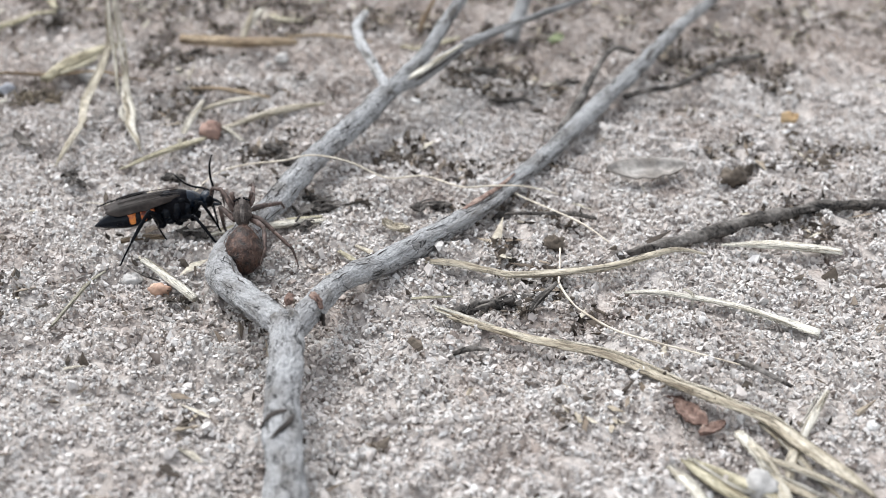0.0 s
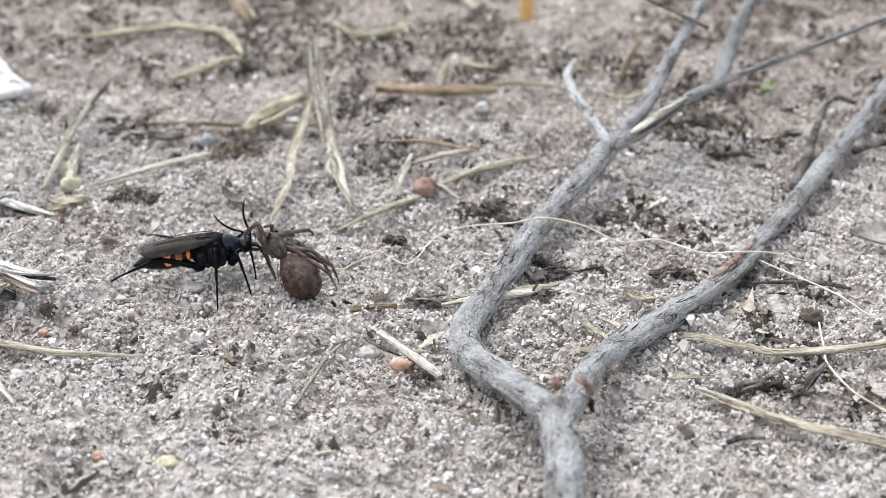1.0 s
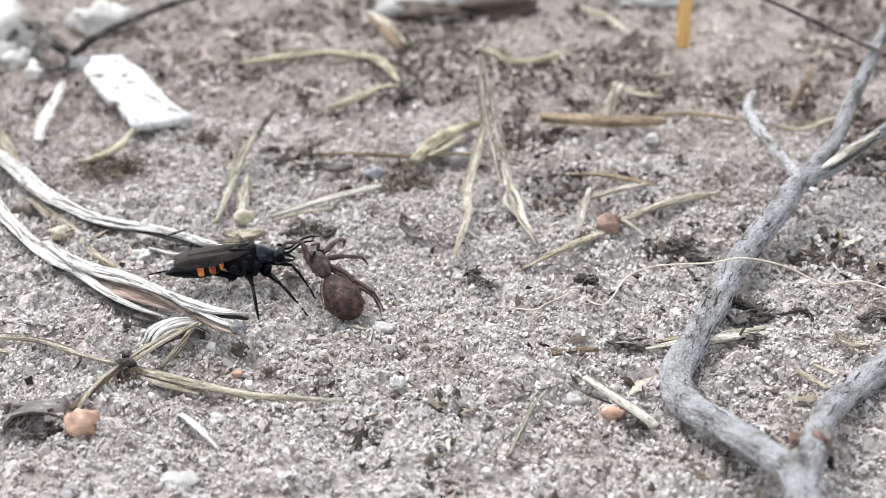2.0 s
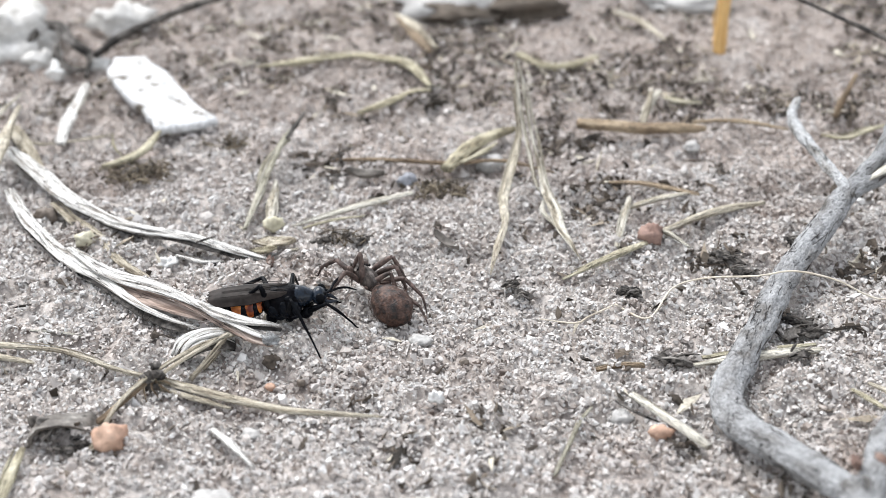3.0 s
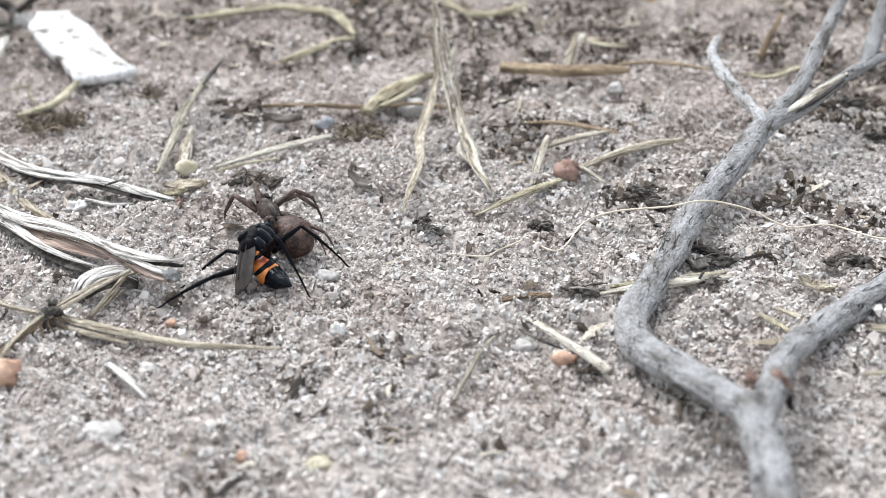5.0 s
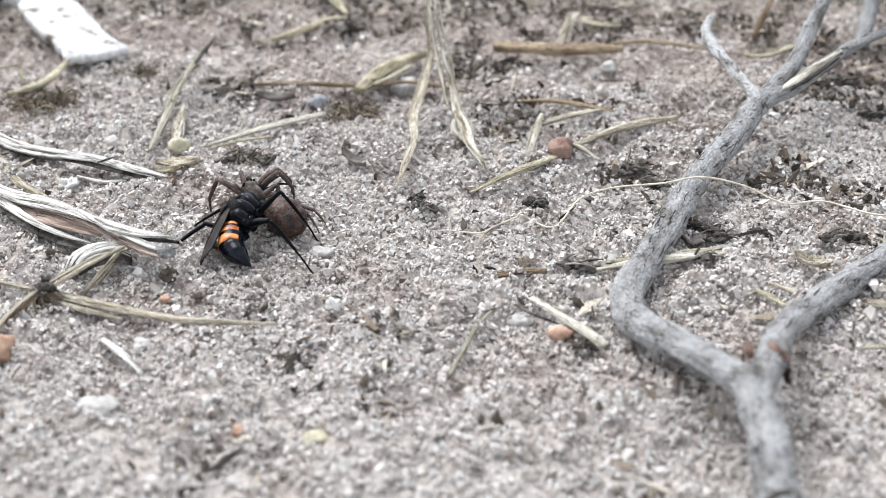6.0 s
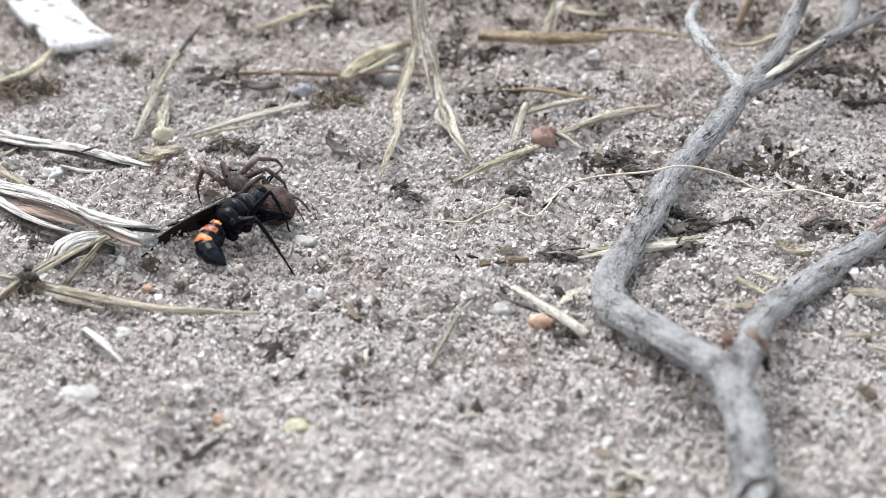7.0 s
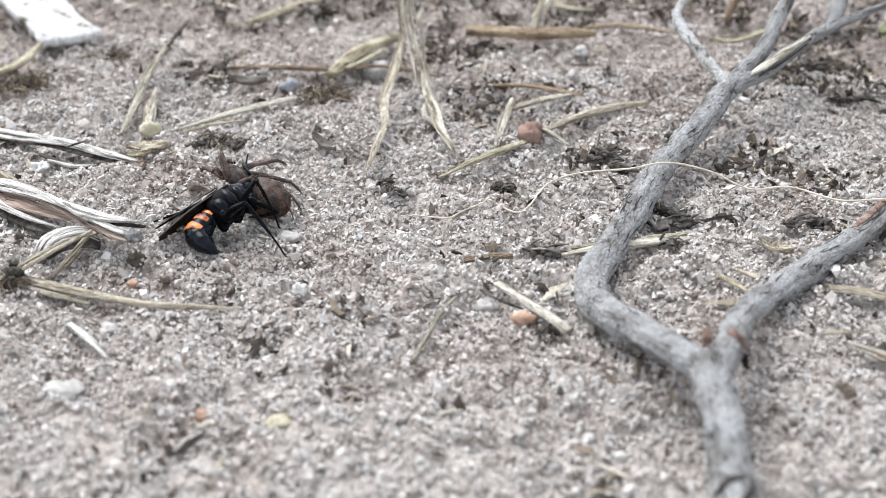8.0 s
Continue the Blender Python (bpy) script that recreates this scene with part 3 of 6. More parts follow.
# ---------------------------------------------------------------- the forked dead branch
def dead_branch():
    stem_pts = [(1.72, -4.3, 0.12), (1.64, -2.91, 0.2), (1.56, -2.24, 0.3), (1.54, -1.63, 0.4), (1.5, -1.12, 0.42)]
    root = part("dead_branch", sweep(Geo(), stem_pts, [0.14, 0.145, 0.135, 0.13, 0.135], 0.022, 44, 0.95, 0.16, 5, seed=1, gouge=0.3, fine=0.07), BARK)
    tagged(root, "forked dead branch with weathered grey bark lying on sand", "branch")
    left = [(1.5, -1.2, 0.42), (1.15, -0.63, 0.3), (0.87, -0.05, 0.15), (0.84, 0.41, 0.1), (1.03, 0.87, 0.12), (1.26, 1.46, 0.15), (1.51, 2.06, 0.2),
            (1.92, 2.81, 0.27), (2.14, 3.2, 0.35), (2.34, 3.44, 0.44)]
    part("limb", sweep(Geo(), left, [0.125, 0.122, 0.134, 0.13, 0.118, 0.12, 0.119, 0.12, 0.112, 0.085], 0.022, 40, 0.95, 0.15, 5, seed=2, gouge=0.25, fine=0.07), BARK, root)
    left_far = [(2.16, 3.2, 0.36), (2.34, 3.36, 0.41), (2.52, 3.48, 0.45), (2.95, 3.68, 0.69), (3.3, 3.9, 0.78), (3.85, 4.21, 0.88), (4.5, 4.55, 1.0), (5.4, 5.1, 1.12)]
    part("limb", sweep(Geo(), left_far, [0.07, 0.08, 0.08, 0.06, 0.045, 0.035, 0.03, 0.022], 0.035, 24, 0.95, 0.18, 5, seed=3, gouge=0.3, fine=0.07), BARK, root)
    up = [(2.16, 3.22, 0.36), (2.36, 3.48, 0.47), (2.54, 3.7, 0.58), (2.99, 4.73, 0.88), (3.36, 5.57, 1.1), (3.9, 6.8, 1.4)]
    part("limb", sweep(Geo(), up, [0.07, 0.08, 0.08, 0.068, 0.06, 0.045], 0.035, 24, 0.95, 0.16, 5, seed=4, gouge=0.2, fine=0.08), BARK, root)
    stub = [(2.18, 3.2, 0.38), (2.14, 3.3, 0.44), (2.0, 3.72, 0.49), (1.81, 4.37, 0.59), (1.9, 4.75, 0.66)]
    part("side_twig", sweep(Geo(), stub, [0.045, 0.055, 0.058, 0.06, 0.035], 0.03, 14, 0.95, 0.3, 8, seed=5, gouge=0.25), PALE_BARK, root, "short pale broken side twig")
    right = [(1.56, -1.2, 0.4), (1.66, -0.98, 0.4), (1.86, -0.37, 0.3), (2.21, 0.25, 0.12), (2.5, 0.57, 0.1), (2.81, 0.89, 0.12), (3.07, 1.25, 0.1), (3.42, 1.85, 0.08),
             (3.85, 2.53, 0.08), (4.34, 3.43, 0.1), (4.95, 4.45, 0.15), (5.58, 5.65, 0.15), (6.16, 6.62, 0.15), (6.8, 7.8, 0.1)]
    part("limb", sweep(Geo(), right, [0.1, 0.11, 0.105, 0.11, 0.12, 0.1, 0.085, 0.085, 0.09, 0.095, 0.09, 0.075, 0.06, 0.05], 0.025, 36, 0.95, 0.16, 5, seed=6, gouge=0.3, fine=0.07), BARK, root)
    # a second strand of the limb and bark scars
    strand = [(2.72, 0.72, 0.14), (2.86, 0.84, 0.17), (3.12, 1.16, 0.14), (3.4, 1.66, 0.1), (3.5, 1.85, 0.08)]
    part("split_strand", sweep(Geo(), strand, [0.03, 0.05, 0.05, 0.045, 0.02], 0.035, 12, 0.9, 0.2, 6, seed=7, gouge=0.3), BARK, root)
    part("peeled_wood", sweep(Geo(), [(2.33, 3.32, 0.46), (2.52, 3.45, 0.51), (2.72, 3.54, 0.62), (2.95, 3.65, 0.735)], [0.02, 0.05, 0.045, 0.02], 0.03, 12, 0.6, 0.3, 8, seed=12, gouge=0.4), PALE, root, "cream peeled patch on a limb")
    part("bark_crack", sweep(Geo(), [(2.44, 3.36, 0.44), (2.62, 3.42, 0.53), (2.78, 3.5, 0.61), (2.93, 3.61, 0.68)], [0.008, 0.016, 0.014, 0.006], 0.03, 8, 0.8, 0.5, 12), CRACK, root)
    part("bare_wood", sweep(Geo(), [(2.9, 1.04, 0.2), (3.07, 1.28, 0.185), (3.25, 1.55, 0.165), (3.42, 1.85, 0.155)], [0.015, 0.034, 0.03, 0.012], 0.03, 10, 0.5, 0.3, 8, seed=9), RED_BARK, root, "reddish bare wood where bark has split")
    for place, size, mat, turn in (((1.72, -0.92, 0.49), (0.035, 0.1, 0.022), RED_BARK, 20), ((1.52, -0.98, 0.53), (0.03, 0.08, 0.018), RED_BARK, -5),
                                   ((1.765, -1.0, 0.37), (0.02, 0.07, 0.05), CRACK, 15)):
        part("bark_crack" if mat is CRACK else "bark_scar", blob(Geo(), place, size, 0.8, 2.5, seed=place[0], turn=Euler((0, 0, radians(turn))).to_matrix()), mat, root)
    for pts, w in (([(1.42, -2.34, 0.33), (1.47, -2.3, 0.395), (1.56, -2.27, 0.43), (1.65, -2.25, 0.4)], 0.02), ([(1.65, -2.25, 0.4), (1.63, -2.36, 0.412), (1.57, -2.46, 0.412), (1.51, -2.53, 0.395)], 0.016)):
        part("bark_crack", sweep(Geo(), pts, [w * 0.5, w, w * 1.2, w * 0.4], 0.03, 8, 0.8, 0.5, 12), CRACK, root)
    # fine fissures along the bark
    rng = random.Random(8)
    for pts, radii, count in ((stem_pts, [0.14, 0.145, 0.135, 0.13, 0.135], 9), (left, [0.125, 0.122, 0.134, 0.13, 0.118, 0.12, 0.119, 0.12, 0.112, 0.085], 34),
                              (right, [0.1, 0.11, 0.105, 0.11, 0.12, 0.1, 0.085, 0.085, 0.09, 0.095, 0.09, 0.075, 0.06, 0.05], 34)):
        way = smooth_path(pts, 0.05)
        for i in range(count):
            k, n = rng.randrange(4, len(way) - 14), rng.randrange(4, 9)
            a, turn, line = rng.uniform(-0.2, 2.6), rng.uniform(-0.09, 0.09), []
            for m in range(n):
                p, s = way[k + m]
                ahead = (way[k + m + 1][0] - way[k + m - 1][0]).normalized()
                side = ahead.cross(Vector((0, 0, 1))).normalized()
                j = min(int(s), len(radii) - 2)
                r = (radii[j] + (radii[j + 1] - radii[j]) * (s - j)) * 0.985
                b = a + turn * m + 0.12 * noise.noise((m * 0.8, i, 0))
                line.append(p + side * (math.cos(b) * r) + side.cross(ahead) * (math.sin(b) * r * 0.95))
            w = rng.uniform(0.0025, 0.0055)
            part("fissure", sweep(Geo(), line, [w * 0.4] + [w] * (n - 2) + [w * 0.3], 0.03, 6, 1, 0.6, 14, seed=i), CRACK, root)
    return root


def side_shoot(name, pts, radii, mat, label, category="twig", seed=0, **more):
    ob = part(name, sweep(Geo(), pts, radii, more.pop("step", 0.05), more.pop("sides", 12), more.pop("flat", 0.9), more.pop("rough", 0.2), 6, seed=seed, **more), mat)
    return tagged(ob, label, category)


dead_branch()
side_shoot("twig", [(4.72, 3.8, 0.08), (5.0, 3.95, 0.1), (5.33, 4.04, 0.12), (5.94, 4.72, 0.1), (6.4, 4.9, 0.12)], [0.035, 0.035, 0.03, 0.045, 0.035], DARK_BARK,
           "thin dark crooked twig beside the dead branch", seed=11)
side_shoot("twig", [(4.0, 3.05, 0.05), (4.1, 3.3, 0.1), (4.27, 3.78, 0.12), (4.55, 4.6, 0.15), (4.75, 4.9, 0.2), (4.98, 4.98, 0.1)], [0.06, 0.055, 0.045, 0.035, 0.03, 0.025], DARK_BARK,
           "dark curved twig leaning against the dead branch", seed=12)
side_shoot("twig", [(8.2, 1.7, 0.06), (6.9, 1.42, 0.08), (6.3, 1.4, 0.07), (5.95, 1.25, 0.08), (5.5, 1.1, 0.06), (5.12, 0.88, 0.06), (4.7, 0.72, 0.04), (4.25, 0.56, 0.0)],
           [0.055, 0.055, 0.052, 0.055, 0.06, 0.07, 0.06, 0.035], DARK_BARK, "dark grey twig half buried in the sand", seed=13, gouge=0.5, rough=0.45, fine=0.2, step=0.025, sides=20)
side_shoot("twig", [(1.91, 5.89, 1.35), (2.31, 5.6, 1.25), (2.75, 5.2, 1.16), (3.05, 5.02, 1.07), (3.3, 4.85, 1.0)], [0.022, 0.024, 0.026, 0.026, 0.018], DARK_BARK,
           "thin dark twig resting across the dead branch", seed=14, rough=0.4)
side_shoot("twig", [(3.58, 5.5, 0.03), (3.77, 6.0, 0.4), (4.01, 6.37, 0.8), (4.25, 6.9, 1.1)], [0.09, 0.085, 0.08, 0.06], BARK,
           "grey weathered twig rising behind the branch", seed=15, rough=0.3)


# ---------------------------------------------------------------- straws, grass blades and sticks
def straw(name, label, pts, width, mat=STRAW, flat=0.45, ends=(0.7, 0.5), seed=0, category="straw", ridges=5, widths=None, fray=2):
    """A dry stalk or blade: flattened, ribbed and a little crooked, with loose fibres split from its edges."""
    n = len(pts)
    r = [width / 2 * w for w in widths] if widths else [width / 2] * n
    r[0], r[-1] = r[0] * ends[0], r[-1] * ends[1]
    geo = sweep(Geo(), pts, r, 0.035, 16, flat, 0.12, 5, ridges, 0.1, seed, gouge=0.32, fine=0.05, wander=0.35)
    ob = part(name, geo, mat)
    rng = random.Random(seed)
    way = smooth_path(pts, 0.1)
    for i in range(fray if width > 0.06 else 0):
        a = int(len(way) * rng.uniform(0, 0.45))
        b = min(len(way) - 1, a + max(4, int(len(way) * rng.uniform(0.3, 0.6))))
        edge, line = rng.choice((-1, 1)), []
        for k in range(a, b + 1, 2):
            p = way[k][0]
            ahead = (way[min(k + 1, len(way) - 1)][0] - way[max(k - 1, 0)][0]).normalized()
            side = ahead.cross(Vector((0, 0, 1)))
            side = side.normalized() if side.length > 0.1 else Vector((1, 0, 0))
            line.append(p + side * edge * width * (0.42 + 0.25 * noise.noise((k * 0.3, seed, i))) + Vector((0, 0, 0.012 + 0.02 * noise.noise((k * 0.25, i, seed)))))
        if len(line) > 2:
            w = width * rng.uniform(0.08, 0.17)
            part("fibre", sweep(Geo(), line, [w * 0.5] + [w] * (len(line) - 2) + [w * 0.3], 0.05, 8, 0.6, 0.15, 6, seed=seed + i), rng.choice((mat, mat, PALE)), ob)
    return tagged(ob, label, category)


straw("straw", "flat pale straw blade lying on the sand", [(2.55, 0.4, 0.05), (2.79, 0.33, 0.07), (3.08, 0.21, 0.07), (3.3, 0.13, 0.07), (3.56, 0.15, 0.07), (3.76, 0.18, 0.08), (4.16, 0.25, 0.1), (4.51, 0.36, 0.14), (4.77, 0.45, 0.15), (5.03, 0.53, 0.06)], 0.085, STRAW, seed=1)
straw("straw", "short split straw piece lying on the sand", [(5.2, 0.68, 0.06), (5.6, 0.66, 0.08), (5.95, 0.6, 0.08), (6.26, 0.58, 0.05)], 0.095, PALE, ends=(0.3, 0.8), seed=2)
straw("twig", "short grey twig leaning on bark", [(3.4, -0.44, 0.06), (3.52, -0.28, 0.1), (3.67, -0.08, 0.13)], 0.07, DARK_BARK, 0.8, seed=4, category="twig")
straw("straw", "long tapering straw blade lying on the sand", [(2.64, -0.33, 0.03), (2.83, -0.53, 0.06), (3.09, -0.7, 0.08), (3.4, -0.85, 0.08), (3.88, -1.02, 0.08), (4.16, -1.22, 0.1), (4.47, -1.51, 0.12), (4.77, -1.73, 0.12), (5.07, -1.91, 0.1), (5.25, -2.19, 0.1), (5.5, -2.51, 0.08), (5.65, -2.7, 0.04)], 0.12, STRAW, 0.35, (0.3, 0.4), seed=5)
straw("straw", "dry split grass blade on the sand", [(4.24, -0.1, 0.05), (4.5, -0.16, 0.09), (4.8, -0.22, 0.08), (5.14, -0.35, 0.08), (5.45, -0.52, 0.06), (5.76, -0.68, 0.03)], 0.085, PALE, 0.35, (0.4, 1.2), seed=6)
straw("straw", "thin straw sliver beneath a grass blade", [(4.75, -0.06, 0.06), (4.8, -0.2, 0.1), (4.78, -0.3, 0.06)], 0.03, PALE, 0.8, seed=7)
straw("twig", "small dark twig lying on the sand", [(4.98, -1.1, 0.05), (5.15, -1.24, 0.07), (5.36, -1.42, 0.04)], 0.055, DARK_BARK, 0.8, seed=8, category="twig")
straw("twig", "tiny dark twig lying on the sand", [(2.78, -0.98, 0.03), (2.92, -0.94, 0.05), (3.07, -0.93, 0.03)], 0.05, DARK_BARK, 0.8, seed=9, category="twig")
straw("straw", "pale straw stub sticking out of the sand", [(5.26, -2.08, 0.02), (5.4, -1.85, 0.08), (5.58, -1.58, 0.12)], 0.08, PALE, 0.6, seed=10)
straw("straw", "loose straw piece among bark scraps", [(4.84, -1.98, 0.04), (4.95, -2.3, 0.08), (5.08, -2.68, 0.06)], 0.08, STRAW, 0.5, seed=11)
straw("straw", "loose yellow straw lying on the sand", [(4.42, -2.3, 0.03), (4.7, -2.55, 0.07), (5.02, -2.78, 0.05), (5.3, -2.95, 0.04)], 0.08, YELLOW_STRAW, 0.5, seed=12)
straw("straw", "short pale straw lying on the sand", [(4.28, -2.36, 0.03), (4.38, -2.58, 0.05), (4.5, -2.85, 0.05)], 0.07, PALE, 0.5, seed=13)
straw("straw", "straw piece under a long blade", [(4.98, -2.32, 0.06), (5.2, -2.5, 0.1), (5.5, -2.72, 0.08)], 0.075, STRAW, 0.5, seed=14)
straw("stick", "small pale peeled stick beside an orange pebble", [(0.12, 0.37, 0.05), (0.38, 0.07, 0.06), (0.66, -0.25, 0.05)], 0.075, PALE, 0.6, (0.9, 0.9), seed=15, category="stick")
straw("twig", "thin greyish twig half sunk in the sand", [(-0.44, -0.62, 0.02), (-0.36, -0.3, 0.04), (-0.28, 0.0, 0.05), (-0.18, 0.22, 0.03)], 0.038, GREY_STRAW, 0.7, seed=16, category="twig")
straw("twig", "thin dark twig by a pale stick", [(0.0, 0.3, 0.04), (0.18, 0.12, 0.05), (0.36, 0.02, 0.04)], 0.03, DARK_BARK, 0.8, seed=17, category="twig")
straw("straw", "tall dry blade arching down to the sand", [(-0.93, 4.75, 1.02), (-0.92, 4.6, 0.82), (-0.89, 4.4, 0.6), (-0.87, 4.2, 0.45), (-0.93, 3.85, 0.28), (-1.0, 3.4, 0.16), (-0.97, 3.0, 0.1), (-1.02, 2.6, 0.06), (-1.06, 2.15, 0.03)], 0.085, STRAW, 0.45, (0.5, 0.2), 18, widths=[0.6, 0.6, 0.65, 0.75, 1.2, 1.35, 0.7, 0.8, 0.5])
straw("straw", "pale twisted dry blade arching down to the sand", [(-0.91, 4.75, 1.02), (-0.84, 4.55, 0.8), (-0.76, 4.25, 0.52), (-0.66, 3.85, 0.28), (-0.6, 3.55, 0.18), (-0.5, 3.25, 0.13), (-0.43, 2.95, 0.1), (-0.33, 2.7, 0.06), (-0.24, 2.45, 0.03)], 0.1, PALE, 0.4, (0.5, 0.15), 19, widths=[0.5, 0.45, 0.4, 0.4, 0.8, 1.4, 1.1, 0.5, 0.4])
straw("straw", "thin pale strand beside a twisted blade", [(-0.93, 4.73, 1.0), (-0.87, 4.45, 0.72), (-0.79, 4.1, 0.43), (-0.7, 3.7, 0.24), (-0.64, 3.5, 0.18)], 0.035, PALE, 0.6, seed=63)
straw("straw", "thin pale leaf sliver beside a dry blade", [(-0.58, 3.55, 0.12), (-0.62, 3.3, 0.08), (-0.5, 3.05, 0.06), (-0.36, 2.72, 0.05)], 0.05, PALE, 0.4, (0.5, 0.2), seed=20)
straw("straw", "thick yellow straw piece on the ground", [(-1.6, 4.14, 0.08), (-1.42, 4.6, 0.08), (-1.19, 4.95, 0.08), (-0.95, 5.16, 0.08)], 0.17, YELLOW_STRAW, 0.6, (0.9, 0.6), seed=21)
straw("straw", "short straw lying by a thick yellow straw", [(-1.45, 4.26, 0.1), (-1.26, 4.49, 0.1), (-1.12, 4.74, 0.1)], 0.09, YELLOW_STRAW, 0.5, seed=22)
straw("stem", "long thin dark grass stem lying on the ground", [(-2.75, 4.36, 0.04), (-2.2, 4.36, 0.06), (-1.57, 4.32, 0.06), (-1.05, 4.32, 0.1), (-0.5, 4.14, 0.06)], 0.045, BROWN, 0.8, seed=23, category="stem")
straw("straw", "thin pale stalk ending at a blue-grey pebble", [(-2.95, 2.94, 0.03), (-2.65, 3.12, 0.05), (-2.41, 3.29, 0.06), (-2.15, 3.48, 0.06), (-1.9, 3.66, 0.05)], 0.075, PALE, 0.6, (0.3, 1.0), seed=24)
straw("straw", "thin straw sliver beside a pale stalk", [(-2.85, 2.9, 0.03), (-2.6, 3.05, 0.05), (-2.3, 3.18, 0.04)], 0.05, YELLOW_STRAW, 0.5, seed=25)
straw("grass_blade", "dry greenish grass blade leaning up", [(-3.4, 2.85, 0.03), (-3.36, 3.3, 0.12), (-3.32, 3.75, 0.22), (-3.24, 4.3, 0.3), (-3.18, 4.6, 0.32)], 0.08, GREY_STRAW, 0.4, (0.5, 0.3), seed=26, category="grass")
straw("grass_blade", "short dry grass blade beside a longer one", [(-3.16, 2.95, 0.03), (-3.2, 3.3, 0.1), (-3.26, 3.72, 0.12)], 0.1, PALE, 0.4, (0.8, 0.4), seed=27, category="grass")
straw("stem", "dark dry grass tip leaning up", [(-3.24, 4.28, 0.3), (-3.18, 4.5, 0.36), (-3.12, 4.75, 0.4)], 0.06, DARK_BARK, 0.7, seed=28, category="stem")
straw("straw", "flat olive straw lying behind", [(-4.05, 6.72, 0.1), (-3.54, 6.9, 0.1), (-3.03, 7.11, 0.1), (-2.69, 7.07, 0.1), (-2.27, 6.86, 0.1), (-1.94, 6.22, 0.1)], 0.17, YELLOW_STRAW, 0.35, (0.3, 0.3), seed=29)
straw("stick", "reddish brown stick lying on the ground", [(-0.28, 5.3, 0.1), (0.1, 5.24, 0.11), (0.39, 5.22, 0.1), (0.75, 5.2, 0.12), (1.07, 5.28, 0.08)], 0.16, BROWN, 0.8, (0.8, 0.5), seed=30, category="stick")
straw("straw", "long thin brown straw beneath the branch", [(0.95, 5.42, 0.08), (1.3, 5.44, 0.1), (1.6, 5.4, 0.1), (1.95, 5.32, 0.07)], 0.065, BROWN, 0.6, seed=31)
straw("straw", "dark brown split straw on the ground", [(0.03, 3.98, 0.06), (0.3, 3.92, 0.09), (0.6, 3.84, 0.08), (0.9, 3.78, 0.05)], 0.08, BROWN, 0.5, seed=32)
straw("straw", "pale straw piece on the ground", [(0.2, 3.48, 0.04), (0.48, 3.6, 0.08), (0.8, 3.78, 0.06)], 0.08, STRAW, 0.6, seed=33)
straw("straw", "thin pale blade leaning on a straw", [(0.08, 2.72, 0.02), (0.13, 3.1, 0.08), (0.2, 3.55, 0.12)], 0.075, PALE, 0.4, seed=34)
straw("straw", "split yellow straw by a reddish pebble", [(-0.42, 2.12, 0.03), (-0.12, 2.36, 0.06), (0.1, 2.56, 0.06), (0.34, 2.78, 0.05)], 0.07, YELLOW_STRAW, 0.5, (0.4, 0.9), seed=35)
straw("straw", "short pale straw over a reddish pebble", [(0.38, 3.03, 0.08), (0.55, 2.88, 0.1), (0.74, 2.72, 0.04)], 0.075, PALE, 0.5, (0.7, 0.4), seed=36)
straw("stick", "tan dry stick lying on the ground", [(0.5, 3.02, 0.05), (0.85, 3.26, 0.08), (1.15, 3.44, 0.08), (1.5, 3.62, 0.06)], 0.085, STRAW, 0.75, (0.8, 0.6), seed=37, category="stick")
straw("stick", "amber dry stalk standing upright in the sand", [(1.43, 7.78, -0.05), (1.44, 7.85, 0.35), (1.46, 7.9, 0.75), (1.47, 7.95, 1.1)], 0.17, AMBER, 0.8, (1.0, 0.9), seed=38, category="stick")
straw("straw", "split pale straw under the branch", [(0.62, 0.78, 0.07), (0.95, 0.86, 0.09), (1.3, 0.95, 0.09), (1.66, 1.08, 0.06)], 0.1, PALE, 0.5, (0.4, 0.8), seed=40)
straw("straw", "yellowish straw beneath the branch", [(0.7, 0.92, 0.05), (1.1, 1.02, 0.06), (1.62, 1.16, 0.06)], 0.07, YELLOW_STRAW, 0.5, seed=41)
straw("stick", "small brown broken stick on the sand", [(-0.14, 0.72, 0.03), (0.05, 0.76, 0.05), (0.24, 0.8, 0.03)], 0.075, BROWN, 0.7, (0.8, 0.8), seed=42, category="stick")
straw("straw", "short tan sliver on the sand", [(1.95, 0.66, 0.04), (2.1, 0.5, 0.06), (2.24, 0.38, 0.04)], 0.05, STRAW, 0.6, seed=43)
straw("twig", "thin dark twig beneath the branch", [(3.3, 1.22, 0.06), (3.55, 1.24, 0.06), (3.9, 1.26, 0.05), (4.15, 1.2, 0.03)], 0.05, DARK_BARK, 0.8, seed=44, category="twig")
straw("straw", "tan straw behind the amber stalk", [(0.2, 8.9, 0.06), (0.55, 8.4, 0.1), (0.8, 7.9, 0.06)], 0.1, STRAW, 0.5, seed=45)
straw("straw", "small upright tan stub", [(0.42, 5.38, 0.05), (0.48, 5.6, 0.2), (0.52, 5.75, 0.3)], 0.09, STRAW, 0.5, seed=46)
straw("straw", "greenish grass piece lying on the ground", [(-2.66, 5.49, 0.07), (-2.36, 5.81, 0.07), (-2.13, 6.08, 0.07), (-1.93, 6.17, 0.07)], 0.13, YELLOW_STRAW, 0.5, seed=47)
straw("straw", "tan straw lying far behind", [(-2.6, 8.67, 0.06), (-2.3, 8.1, 0.1), (-2.0, 7.5, 0.06)], 0.13, STRAW, 0.5, seed=48)

